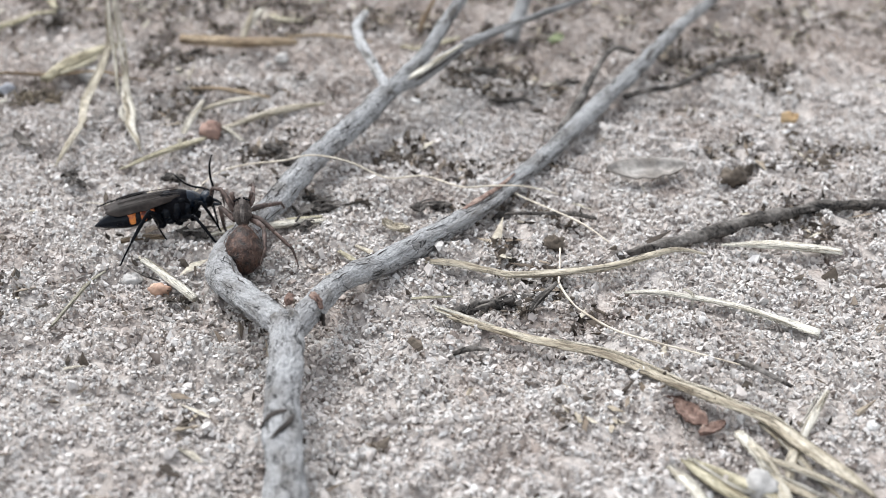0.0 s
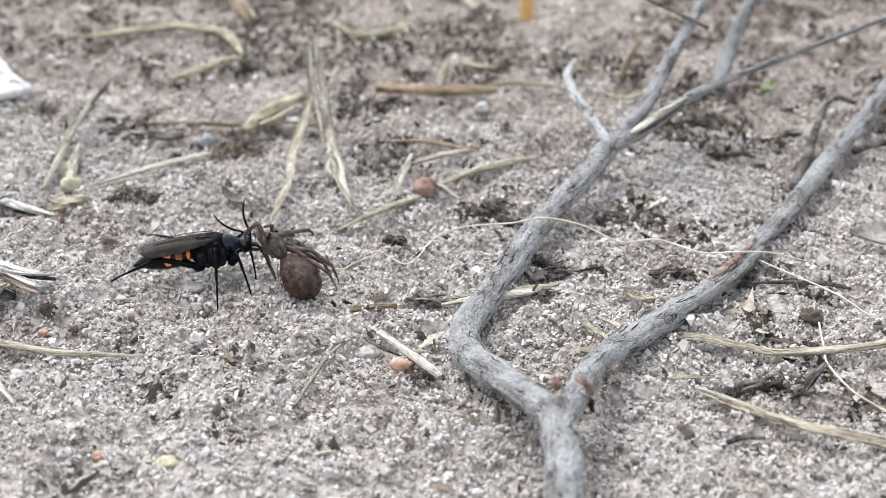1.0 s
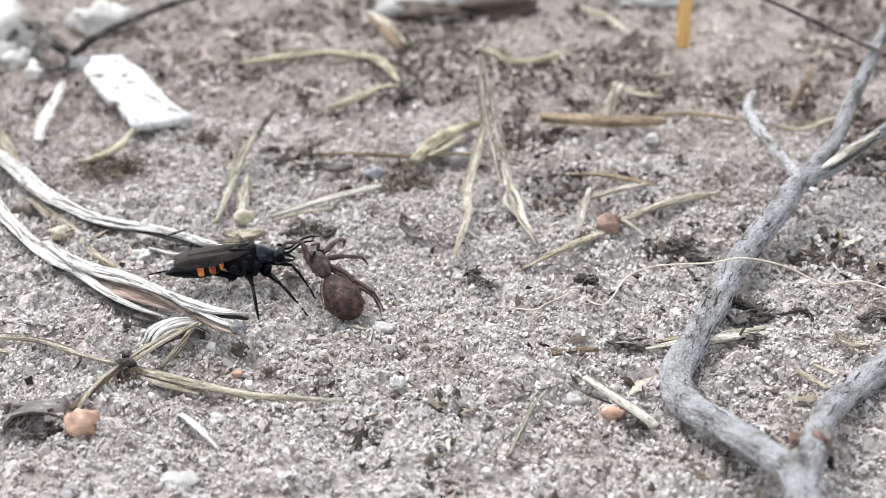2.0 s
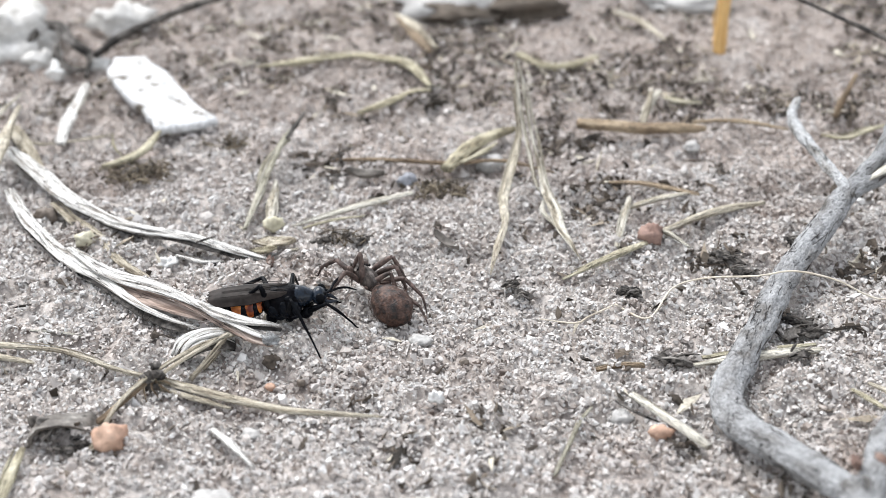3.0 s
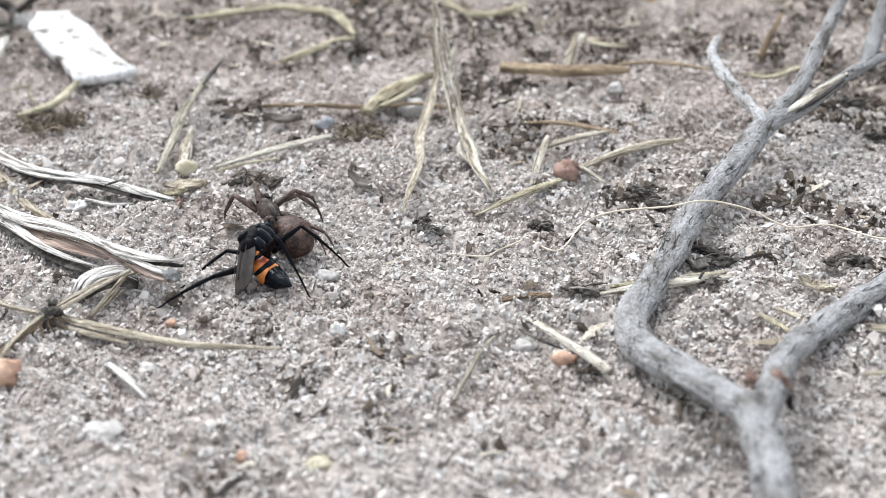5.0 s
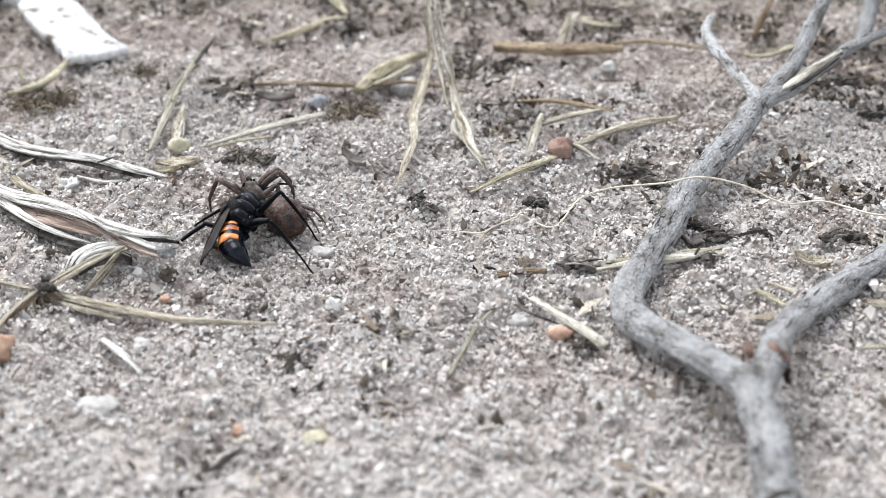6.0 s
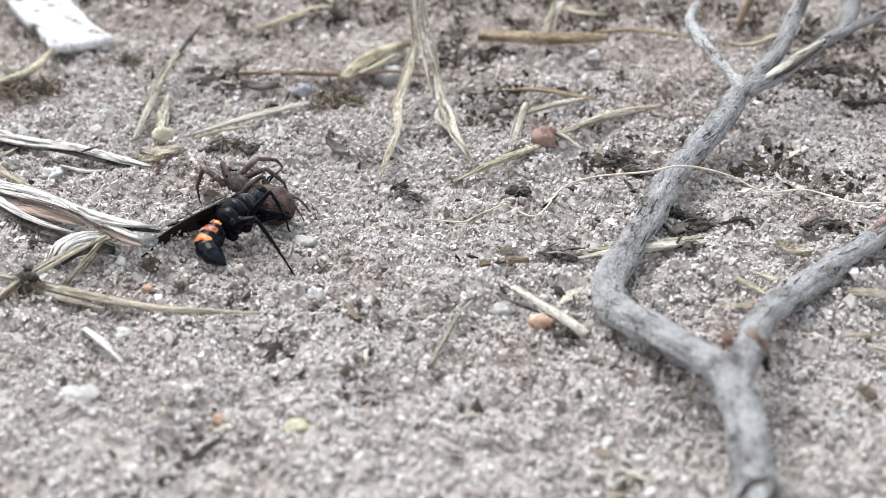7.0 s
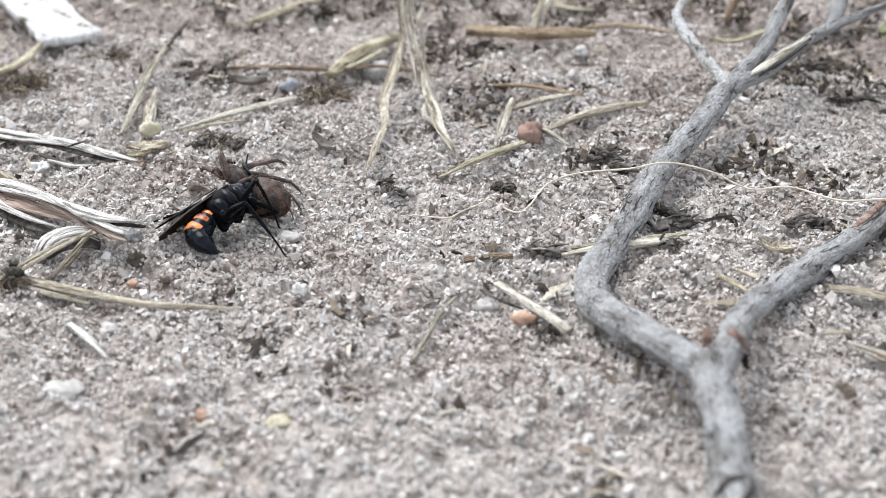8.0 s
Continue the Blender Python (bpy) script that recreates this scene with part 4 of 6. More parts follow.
# bleached strips of bark, with the wasp's shelter among them
def bark_strip(name, label, pts, width, strands, seed, arch=0.5, mat=BLEACHED):
    """A strip of bark frayed into fibres: a thin dark core with pale strands of uneven length lying over it."""
    rng = random.Random(seed)
    n = len(pts)
    core = sweep(Geo(), [Vector(p) - Vector((0, 0, 0.035)) for p in pts], [width * 0.2] + [width * 0.42] * (n - 2) + [width * 0.3], 0.04, 16, 0.28, 0.15, 6, 5, 0.1, seed, gouge=0.4)
    root = part(name, core, INNER_BARK if seed % 2 else DARK_BARK)
    way = smooth_path(pts, 0.12)
    for i in range(strands):
        off = (i + 0.5) / strands * 2 - 1 + rng.uniform(-0.12, 0.12)
        a = int(len(way) * rng.choice((0, 0, rng.uniform(0, 0.35))))
        b = int(len(way) * rng.choice((1, 1, rng.uniform(0.6, 1)))) - 1
        if b - a < 4:
            continue
        line = []
        for k in range(a, b + 1, 2):
            p, _ = way[k]
            ahead = (way[min(k + 1, len(way) - 1)][0] - way[max(k - 1, 0)][0]).normalized()
            side = ahead.cross(Vector((0, 0, 1))).normalized()
            pinch = (0.55 + 0.45 * math.sin(math.pi * min(1, k / len(way) * 1.4 + 0.12))) * (1 - 0.45 * max(0.0, k / len(way) - 0.55) / 0.45)
            o = off + 0.25 * noise.noise((k * 0.12 + i * 7, seed, 0))
            line.append(p + side * (o * width * 0.5 * pinch) + Vector((0, 0, arch * width * 0.3 * (1 - o * o) + 0.02 * noise.noise((k * 0.2, i, seed)))))
        if len(line) < 3:
            continue
        r = width / strands * rng.uniform(0.85, 1.2)
        radii = [r * rng.uniform(0.75, 1.15) * (1 - 0.5 * max(0.0, m / len(line) * (b / len(way)) - 0.5) / 0.5) for m in range(len(line))]
        radii[0], radii[-1] = r * 0.4, r * 0.2
        part("strand", sweep(Geo(), line, radii, 0.04, 12, 0.55, 0.2, 8, 0, 0, seed + i, gouge=0.5, fine=0.1, wander=0.3), mat, root)
    return tagged(root, label, "bark", group="bleached bark strips")


bark_strip("bark_strip", "bleached fibrous strip of bark curving over sand", [(-6.15, 4.26, 0.12), (-5.86, 3.94, 0.12), (-5.63, 3.69, 0.12), (-5.2, 3.24, 0.12), (-4.69, 2.82, 0.12), (-4.31, 2.63, 0.12), (-3.92, 2.53, 0.12), (-3.52, 2.36, 0.12), (-3.04, 2.12, 0.12)], 0.15, 5, 2)
part("broken_end", blob(Geo(), (-3.01, 2.14, 0.1), (0.04, 0.06, 0.04), 0.8, 2.5, 3), RED_BARK, bpy.data.objects["bark_strip"], "brown broken end")
straw("bark_sliver", "thin dark sliver of bark under a bleached strip", [(-4.0, 2.4, 0.05), (-3.82, 2.28, 0.05), (-3.59, 2.18, 0.05), (-3.35, 2.12, 0.05)], 0.06, DARK_BARK, 0.5, seed=65, category="bark")
straw("bark_sliver", "thin pale sliver of bark beside a bleached strip", [(-3.89, 2.26, 0.07), (-3.64, 2.17, 0.07), (-3.43, 2.19, 0.07)], 0.05, BLEACHED, 0.5, seed=66, category="bark")
bark_strip("bark_strip", "long bleached fibrous strip of bark frayed into strands", [(-5.81, 3.34, 0.12), (-5.53, 2.89, 0.1), (-5.2, 2.47, 0.11), (-4.83, 2.05, 0.12), (-4.54, 1.79, 0.13), (-4.32, 1.62, 0.13), (-4.05, 1.36, 0.12), (-3.74, 1.15, 0.1), (-3.35, 1.01, 0.07)], 0.13, 4, 6)
bark_strip("bark_strip", "bleached strand of bark lying over a longer strip", [(-4.83, 2.16, 0.16), (-4.31, 1.7, 0.18), (-3.91, 1.5, 0.2), (-3.62, 1.33, 0.22), (-3.33, 1.08, 0.24), (-3.04, 0.83, 0.26), (-2.83, 0.69, 0.26), (-2.69, 0.66, 0.24)], 0.12, 4, 9)
bark_strip("bark_strip", "short split strand at the end of a bleached strip", [(-3.45, 1.19, 0.25), (-3.21, 0.98, 0.29), (-2.94, 0.82, 0.31), (-2.78, 0.77, 0.32), (-2.64, 0.76, 0.31)], 0.075, 3, 8)
part("broken_end", blob(Geo(), (-2.71, 0.66, 0.25), (0.06, 0.05, 0.05), 0.9, 2.5, 5), PALE_BARK, bpy.data.objects["bark_strip.002"], "ragged pale broken end")
straw("inner_bark", "pinkish inner bark between bleached strips", [(-4.24, 1.6, 0.12), (-3.89, 1.38, 0.12), (-3.62, 1.26, 0.12), (-3.35, 1.14, 0.12)], 0.15, INNER_BARK, 0.25, seed=49, category="bark")
bark_strip("bark_peel", "pale curled peel of bark at the strip's end", [(-3.47, 0.61, 0.05), (-3.42, 0.69, 0.12), (-3.3, 0.74, 0.17), (-3.16, 0.81, 0.16), (-3.06, 0.86, 0.08)], 0.21, 9, 10, 0.9)
straw("straw", "yellowish straw lying under the bark strips", [(-5.34, 3.21, 0.06), (-5.0, 2.84, 0.06), (-4.71, 2.59, 0.06), (-4.4, 2.16, 0.06), (-4.2, 1.97, 0.06), (-3.95, 1.78, 0.06)], 0.1, STRAW, 0.5, seed=50)
straw("straw", "long straw lying on the sand in front of the bark", [(-6.6, 0.95, 0.05), (-5.8, 0.84, 0.06), (-5.24, 0.76, 0.06), (-4.8, 0.7, 0.07), (-4.4, 0.64, 0.08), (-3.9, 0.43, 0.07), (-3.5, 0.29, 0.08), (-3.14, 0.17, 0.07), (-2.8, 0.06, 0.07), (-2.46, -0.02, 0.07), (-2.1, -0.03, 0.06), (-1.74, -0.02, 0.04)], 0.066, STRAW, 0.6, (0.6, 0.3), seed=51)
straw("straw", "straw strand beside a longer straw", [(-3.5, 0.22, 0.05), (-3.2, 0.1, 0.06), (-2.9, 0.0, 0.05)], 0.06, STRAW, 0.5, seed=52)
straw("straw", "grey-tan straw lying on the sand", [(-6.2, 0.72, 0.04), (-5.6, 0.68, 0.05), (-5.0, 0.58, 0.05), (-4.6, 0.52, 0.04)], 0.075, STRAW, 0.5, seed=53)


def knotted_stalks():
    root = new("knotted_stalks")
    root.location = Vector((-3.55, 0.2, 0.05)) * U
    base = Vector((-3.55, 0.2, 0.05))

    def stalk(pts, w, mat):
        part("stalk", sweep(Geo(), [Vector(p) - base for p in pts], [w / 2] * len(pts), 0.05, 10, 0.6, 0.15, 6, 4, 0.1, len(pts), gouge=0.3), mat, root)

    stalk([(-3.82, -0.58, 0.04), (-3.74, -0.12, 0.12), (-3.58, 0.18, 0.18), (-3.3, 0.58, 0.2), (-3.02, 0.8, 0.2)], 0.045, STRAW)
    stalk([(-3.55, 0.16, 0.16), (-3.3, 0.45, 0.22), (-3.06, 0.72, 0.25)], 0.045, STRAW)
    stalk([(-3.88, -0.24, 0.03), (-3.7, 0.02, 0.1), (-3.55, 0.22, 0.16)], 0.06, BROWN)
    stalk([(-3.3, 0.35, 0.05), (-3.18, 0.52, 0.15), (-3.1, 0.72, 0.2)], 0.05, STRAW)
    rng = random.Random(3)
    for i in range(9):
        part("knot", blob(Geo(), (rng.uniform(-0.07, 0.07), rng.uniform(-0.06, 0.06), 0.02 + i * 0.022), (0.045, 0.04, 0.03), 0.9, 3.5, i, 7, 10), DARK_BARK, root, "ragged brown knot")
    for i in range(9):
        a = i * 0.7
        part("fibre", sweep(Geo(), [(0.03 * math.cos(a), 0.03 * math.sin(a), 0.1), (0.1 * math.cos(a), 0.1 * math.sin(a), 0.08), (0.17 * math.cos(a + .4), 0.15 * math.sin(a + .4), -0.02)], [0.012, 0.01, 0.005], 0.04, 6, seed=i), BROWN, root)
    tagged(root, "dry stalks knotted together with ragged brown fibres", "stalks")


knotted_stalks()


def curled_leaf(name, label, middle, size, mat=LEAF, turn=0, curl=0.5, seed=0, tilt=0):
    """A thin dry leaf scrap with curled edges and real thickness."""
    rows, uvs, n, k = [], [], 12, 10
    for i in range(n + 1):
        s = i / n * 2 - 1
        w = max(0.06, (1 - abs(s) ** 2.2) ** 0.7)
        line = []
        for j in range(k + 1):
            t = j / k * 2 - 1
            z = curl * size[1] * (t * t) + 0.3 * curl * size[0] * s * s + 0.15 * size[1] * noise.noise((s * 2 + seed, t * 2, seed))
            line.append(Vector((s * size[0] / 2, t * w * size[1] / 2 * (1 + 0.25 * noise.noise((s * 4, seed, t))), z)))
        rows.append(line + [p - Vector((0, 0, 0.018)) for p in reversed(line)] + [line[0]])
        uvs.append([(j / 22, i / n) for j in range(2 * k + 3)])
    geo = Geo()
    geo.grid(rows, uvs)
    ob = part(name, geo, mat)
    ob.matrix_basis = pose(middle[0] * U, middle[1] * U, middle[2] * U, tilt, 0, turn)
    return tagged(ob, label, "leaf")


curled_leaf("dead_leaf", "grey-beige curled dead leaf scrap on the sand", (4.72, 2.1, 0.06), (0.8, 0.3), GREY_LEAF, 6, 0.16, 1, 14)
def crumpled_leaf():
    """A dry dark leaf arched into a shell over the sand, its rim torn."""
    rows, uvs = [], []
    for i in range(21):
        a = math.pi * i / 20
        row = []
        for j in range(9):
            t = j / 8
            r = 1 + 0.16 * noise.noise((a * 2.5, t * 3, 7)) + 0.05 * noise.noise((a * 9, t * 9, 2))
            row.append(Vector((-math.cos(a) * 0.27 * r, (t - 0.35) * 0.3 * r, math.sin(a) * (0.19 - 0.1 * t) * r - 0.03)))
        rows.append(row + [p * 0.9 - Vector((0, 0, 0.012)) for p in reversed(row)] + [row[0]])
        uvs.append([(j / 18, i / 20) for j in range(19)])
    geo = Geo()
    geo.grid(rows, uvs)
    ob = part("dead_leaf", geo, LEAF)
    rng = random.Random(71)
    for i in range(7):
        x, y = rng.uniform(-0.24, 0.2), rng.uniform(-0.16, 0.14)
        part("torn_scrap", sweep(Geo(), [(x, y, 0.02), (x + rng.uniform(-0.1, 0.1), y + 0.06, 0.08), (x + rng.uniform(-0.16, 0.16), y + rng.uniform(-0.05, 0.1), 0.03)], [0.012, 0.03, 0.01], 0.03, 8, 0.4, 0.5, 9, seed=i, gouge=0.4), DARK_BARK if i % 2 else LEAF, ob)
    ob.matrix_basis = pose(-4.08 * U, -0.37 * U, 0.02 * U, 0, 0, 8)
    return tagged(ob, "dark crumpled dry leaf arched over the sand", "leaf")


crumpled_leaf()
curled_leaf("bark_scrap", "reddish bark scrap lying on the sand", (4.54, -1.76, 0.04), (0.36, 0.16), RED_BARK, -60, 0.08, 4, 12)
curled_leaf("bark_scrap", "small reddish bark scrap on the sand", (4.66, -1.95, 0.05), (0.26, 0.13), RED_BARK, 35, 0.1, 5, -14)
curled_leaf("bark_scrap", "small dark reddish bark scrap under a straw", (4.42, -1.6, 0.03), (0.2, 0.1), RED_BARK, 10, 0.12, 14, 10)
curled_leaf("leaf_scrap", "small green leaf scrap behind the branch", (4.1, 5.35, 0.1), (0.3, 0.15), GREEN, 60, 0.2, 6)
curled_leaf("leaf_scrap", "small tan leaf scrap on the sand", (2.3, 0.95, 0.05), (0.3, 0.12), STRAW, -30, 0.3, 7)
curled_leaf("leaf_scrap", "brownish leaf scrap on the sand", (-2.4, 4.0, 0.05), (0.4, 0.14), LEAF, -8, 0.3, 8)
curled_leaf("leaf_scrap", "thin dark leaf scrap on the sand", (-1.48, 2.68, 0.04), (0.4, 0.1), LEAF, -50, 0.3, 9)
curled_leaf("leaf_scrap", "tan orange leaf scrap far out on the sand", (6.4, 3.3, 0.05), (0.2, 0.2), TAN_LEAF, 10, 0.3, 10)
curled_leaf("leaf_scrap", "tan flat leaf scrap beside a yellow pebble", (-3.05, 2.55, 0.06), (0.4, 0.16), STRAW, 8, 0.15, 11)
curled_leaf("leaf_scrap", "yellowish leaf scrap by the bark strip", (-3.12, 2.4, 0.06), (0.25, 0.1), YELLOW_STRAW, 20, 0.2, 12)


# ---------------------------------------------------------------- rootlets
def rootlet(label, pts, r=0.009):
    ob = part("rootlet", sweep(Geo(), pts, [r] * (len(pts) - 1) + [r * 0.5], 0.04, 6, 1, 0.3, 9, seed=r), ROOTLET)
    return tagged(ob, label, "rootlet")


rootlet("hair-thin pale rootlet draped across the branch", [(0.02, 1.75, 0.02), (0.3, 1.5, 0.04), (0.53, 1.98, 0.05), (0.8, 2.05, 0.12), (1.21, 1.84, 0.28), (1.5, 1.8, 0.36), (1.85, 1.78, 0.3), (2.2, 1.75, 0.15), (2.55, 1.89, 0.1), (2.9, 1.6, 0.14), (3.18, 1.51, 0.2), (3.5, 1.6, 0.15), (3.84, 1.63, 0.05)])
rootlet("hair-thin pale rootlet looping over the sand", [(3.76, 0.62, 0.05), (3.72, 0.2, 0.06), (3.7, -0.02, 0.08), (3.78, -0.35, 0.1), (3.9, -0.54, 0.1), (4.1, -0.74, 0.09), (4.36, -0.87, 0.08), (4.7, -1.02, 0.07), (5.2, -1.22, 0.04)])
rootlet("hair-thin pale rootlet lying on the sand", [(0.02, 1.7, 0.03), (-0.2, 1.5, 0.03), (-0.3, 1.4, 0.03), (-0.6, 1.46, 0.02)])
rootlet("fine brown rootlet by the branch", [(3.3, 1.75, 0.05), (3.6, 1.4, 0.08), (4.0, 1.05, 0.06), (4.25, 0.7, 0.03)])


# ---------------------------------------------------------------- pebbles and chips
def pebble(label, x, y, size, mat, z=None, seed=0, turn=0, name="pebble"):
    z = float(height(x, y)) + size[2] * 0.25 if z is None else z
    geo = blob(Geo(), (0, 0, 0), size, 0.8 if mat in (CRUMB, QUARTZ, RUBBLE) else 0.45, 1.7, seed, 12, 18)
    ob = part(name, geo, mat)
    ob.matrix_basis = pose(x * U, y * U, z * U, 0, 0, turn)
    return tagged(ob, label, "pebble")


pebble("small bright white quartz pebble on the sand", -1.36, 0.24, (0.055, 0.04, 0.055), QUARTZ, 0.05, seed=1)
pebble("small orange pebble beside a pale stick", 0.33, -0.06, (0.085, 0.06, 0.06), ORANGE_STONE, seed=2)
pebble("rounded reddish-brown pebble among straws", 0.38, 2.86, (0.11, 0.1, 0.1), RED_STONE, seed=3)
pebble("blue-grey angular pebble at a stalk's end", -1.97, 3.95, (0.1, 0.08, 0.085), BLUE_STONE, seed=4)
pebble("yellowish pebble beside a grass blade", -3.13, 2.93, (0.1, 0.08, 0.07), YELLOW_STONE, seed=5)
pebble("yellowish rounded pebble near the bark strips", -4.78, 2.43, (0.1, 0.08, 0.07), YELLOW_STONE, seed=6)
pebble("pale grey rounded pebble between bark strips", -3.96, 2.22, (0.085, 0.075, 0.065), QUARTZ, seed=7)
pebble("brown pebble beside the bark strip", -5.38, 3.08, (0.11, 0.09, 0.08), BROWN_STONE, seed=8)
pebble("orange pebble beside a crumpled leaf", -3.7, -0.47, (0.13, 0.1, 0.1), ORANGE_STONE, seed=9)
pebble("pale grey translucent pebble on the sand", -1.57, 1.06, (0.1, 0.08, 0.035), GREY_STONE, seed=10)
pebble("pale yellow pebble on the sand", -1.28, -1.34, (0.09, 0.075, 0.06), YELLOW_STONE, seed=11)
pebble("flat grey pebble half sunk in the sand", -3.75, 1.35, (0.12, 0.09, 0.05), GREY_STONE, seed=12)
pebble("pale grey pebble beside a pale stick", 0.05, 0.2, (0.1, 0.08, 0.06), GREY_STONE, seed=13)
pebble("dark round crumb of soil by the branch", 3.72, 0.72, (0.1, 0.08, 0.08), CRUMB, seed=14, name="soil_clod")
pebble("dark round crumb of soil on the sand", 5.6, 2.1, (0.13, 0.1, 0.08), CRUMB, seed=15, name="soil_clod")
pebble("brown pebble by the wasp", -2.45, 0.45, (0.035, 0.03, 0.028), BROWN_STONE, seed=16)
pebble("small dark grey pebble at the bark strip's end", -2.72, 0.66, (0.07, 0.055, 0.05), CRUMB, seed=17)
pebble("small brown pebble on the sand", -1.18, 0.7, (0.04, 0.035, 0.03), BROWN_STONE, seed=18)
pebble("white pebble far behind on the sand", -6.4, 6.6, (0.12, 0.1, 0.1), QUARTZ, seed=19)
pebble("white rounded pebble by dark twigs", -6.0, 6.9, (0.13, 0.1, 0.1), QUARTZ, seed=20)
pebble("large pale stone behind the twigs", -7.3, 7.5, (0.55, 0.5, 0.45), RUBBLE, seed=21, name="stone")
pebble("pale rounded stone by dark twigs", -6.7, 6.95, (0.2, 0.16, 0.13), RUBBLE, seed=22, name="stone")
pebble("pale stone far behind", -6.0, 8.2, (0.35, 0.25, 0.2), RUBBLE, seed=23, name="stone")
pebble("pale stone behind the dark hollow", -1.9, 9.2, (0.7, 0.4, 0.25), GREY_STONE, seed=24, name="stone")
pebble("bluish pale stone at the back of the sand", 1.2, 9.6, (0.6, 0.4, 0.12), GREY_STONE, seed=25, name="stone")
# two dark lumps added to give the hollow its shade
pebble("dark lump standing in for shade behind the stones", -0.9, 9.0, (0.5, 0.3, 0.2), CRUMB, seed=26, name="soil_clod")
pebble("dark lump standing in for shade under the pale stone", -1.7, 8.75, (0.45, 0.22, 0.14), CRUMB, seed=27, name="soil_clod")


def white_chip():
    """A flat bleached chip of wood, ragged at one end."""
    corners = [(-0.7, 0.52), (-0.75, 0.94), (-0.4, 1.08), (0.01, 0.55), (0.38, 0.02), (0.59, -0.25), (0.83, -0.53), (0.67, -0.63), (0.42, -0.72), (0.28, -0.87), (0.02, -0.51), (-0.32, -0.06)]
    corners = [Vector(corners[i]).lerp(Vector(corners[(i + 1) % len(corners)]), t / 6) + Vector((noise.noise((i + t / 3, 4, 1)), noise.noise((i + t / 3, 9, 1)))) * 0.04 for i in range(len(corners)) for t in range(6)]
    geo, rows, uvs = Geo(), [], []
    for z, inset in ((-0.05, 0.95), (0.0, 1.0), (0.05, 1.0), (0.07, 0.975), (0.075, 0.8), (0.07, 0.5)):
        row = [Vector((x * inset, y * inset, z + 0.04 * noise.noise((x * 2.5, y * 2.5, 2)))) for x, y in corners]
        rows.append(row + row[:1])
        uvs.append([(p.x, p.y) for p in row + row[:1]])
    geo.grid(rows, uvs)
    ob = part("wood_chip", geo, WHITE_CHIP)
    ob.matrix_basis = pose(-5.0 * U, 5.75 * U, 0.06 * U, 2, 2, 0)
    return tagged(ob, "flat bleached white wood chip with a ragged end", "chip")


white_chip()
side_shoot("twig", [(-6.05, 6.9, 0.1), (-5.75, 7.12, 0.3), (-5.36, 7.2, 0.45), (-4.97, 7.28, 0.6), (-4.4, 7.4, 0.75)], [0.05, 0.055, 0.05, 0.05, 0.04], DARK_BARK, "dark brown crooked twig behind the white chip", seed=21, rough=0.4)
side_shoot("twig", [(-6.95, 7.2, 0.15), (-6.84, 7.38, 0.3), (-6.58, 7.31, 0.33), (-6.38, 7.0, 0.3), (-6.19, 6.84, 0.25), (-6.05, 6.73, 0.15), (-6.0, 6.4, 0.05)], [0.05, 0.07, 0.065, 0.075, 0.07, 0.05, 0.03], DARK_BARK, "brown gnarled twig with pale peeling bark beside stones", seed=22, rough=0.7, gouge=0.5)
side_shoot("twig", [(-6.52, 6.95, 0.22), (-6.45, 6.75, 0.15), (-6.26, 6.55, 0.08), (-6.05, 6.5, 0.1)], [0.04, 0.05, 0.045, 0.03], DARK_BARK, "short dark gnarled twig by a white pebble", seed=23, rough=0.6)
straw("straw", "thick pale straw leaning on the sand", [(-5.95, 2.6, 0.05), (-6.0, 3.2, 0.2), (-6.08, 3.9, 0.3), (-6.2, 4.85, 0.35)], 0.13, STRAW, 0.6, (0.9, 0.5), seed=54)
straw("straw", "grey dry stick standing near the white chip", [(-5.7, 4.55, 0.05), (-5.75, 5.1, 0.15), (-5.8, 5.8, 0.2)], 0.15, BLEACHED, 0.6, (0.8, 0.8), seed=55)
straw("straw", "yellowish straw beside a thicker one", [(-6.35, 4.9, 0.1), (-6.0, 4.3, 0.12), (-5.6, 3.75, 0.05)], 0.11, STRAW, 0.5, seed=56)
straw("straw", "thin straw leaning beside the bark strip", [(-6.6, 4.2, 0.05), (-6.5, 4.8, 0.2), (-6.35, 5.3, 0.3)], 0.08, PALE, 0.5, seed=57)
straw("stalk", "curved olive stalk lying on the sand", [(-5.12, 4.08, 0.04), (-4.95, 4.1, 0.08), (-4.78, 4.32, 0.1), (-4.72, 4.82, 0.1)], 0.1, YELLOW_STRAW, 0.7, (0.7, 0.5), seed=58, category="stalk")
straw("straw", "short yellow straw at the sand's edge", [(-4.27, -1.3, 0.03), (-4.29, -0.95, 0.06), (-4.33, -0.58, 0.04)], 0.1, YELLOW_STRAW, 0.5, seed=59)
straw("twig", "grey-white twig sliver on the sand", [(-2.98, -0.26, 0.04), (-2.8, -0.46, 0.06), (-2.6, -0.68, 0.03)], 0.06, BLEACHED, 0.6, seed=60, category="twig")
straw("straw", "pale straw sliver on the sand", [(-2.92, 2.46, 0.04), (-2.78, 2.48, 0.05), (-2.62, 2.5, 0.04)], 0.055, PALE, 0.5, seed=61)
straw("straw", "pale sliver in front of the bark", [(-4.85, 0.98, 0.04), (-4.6, 0.96, 0.05), (-4.35, 0.93, 0.04)], 0.035, PALE, 0.5, seed=62)


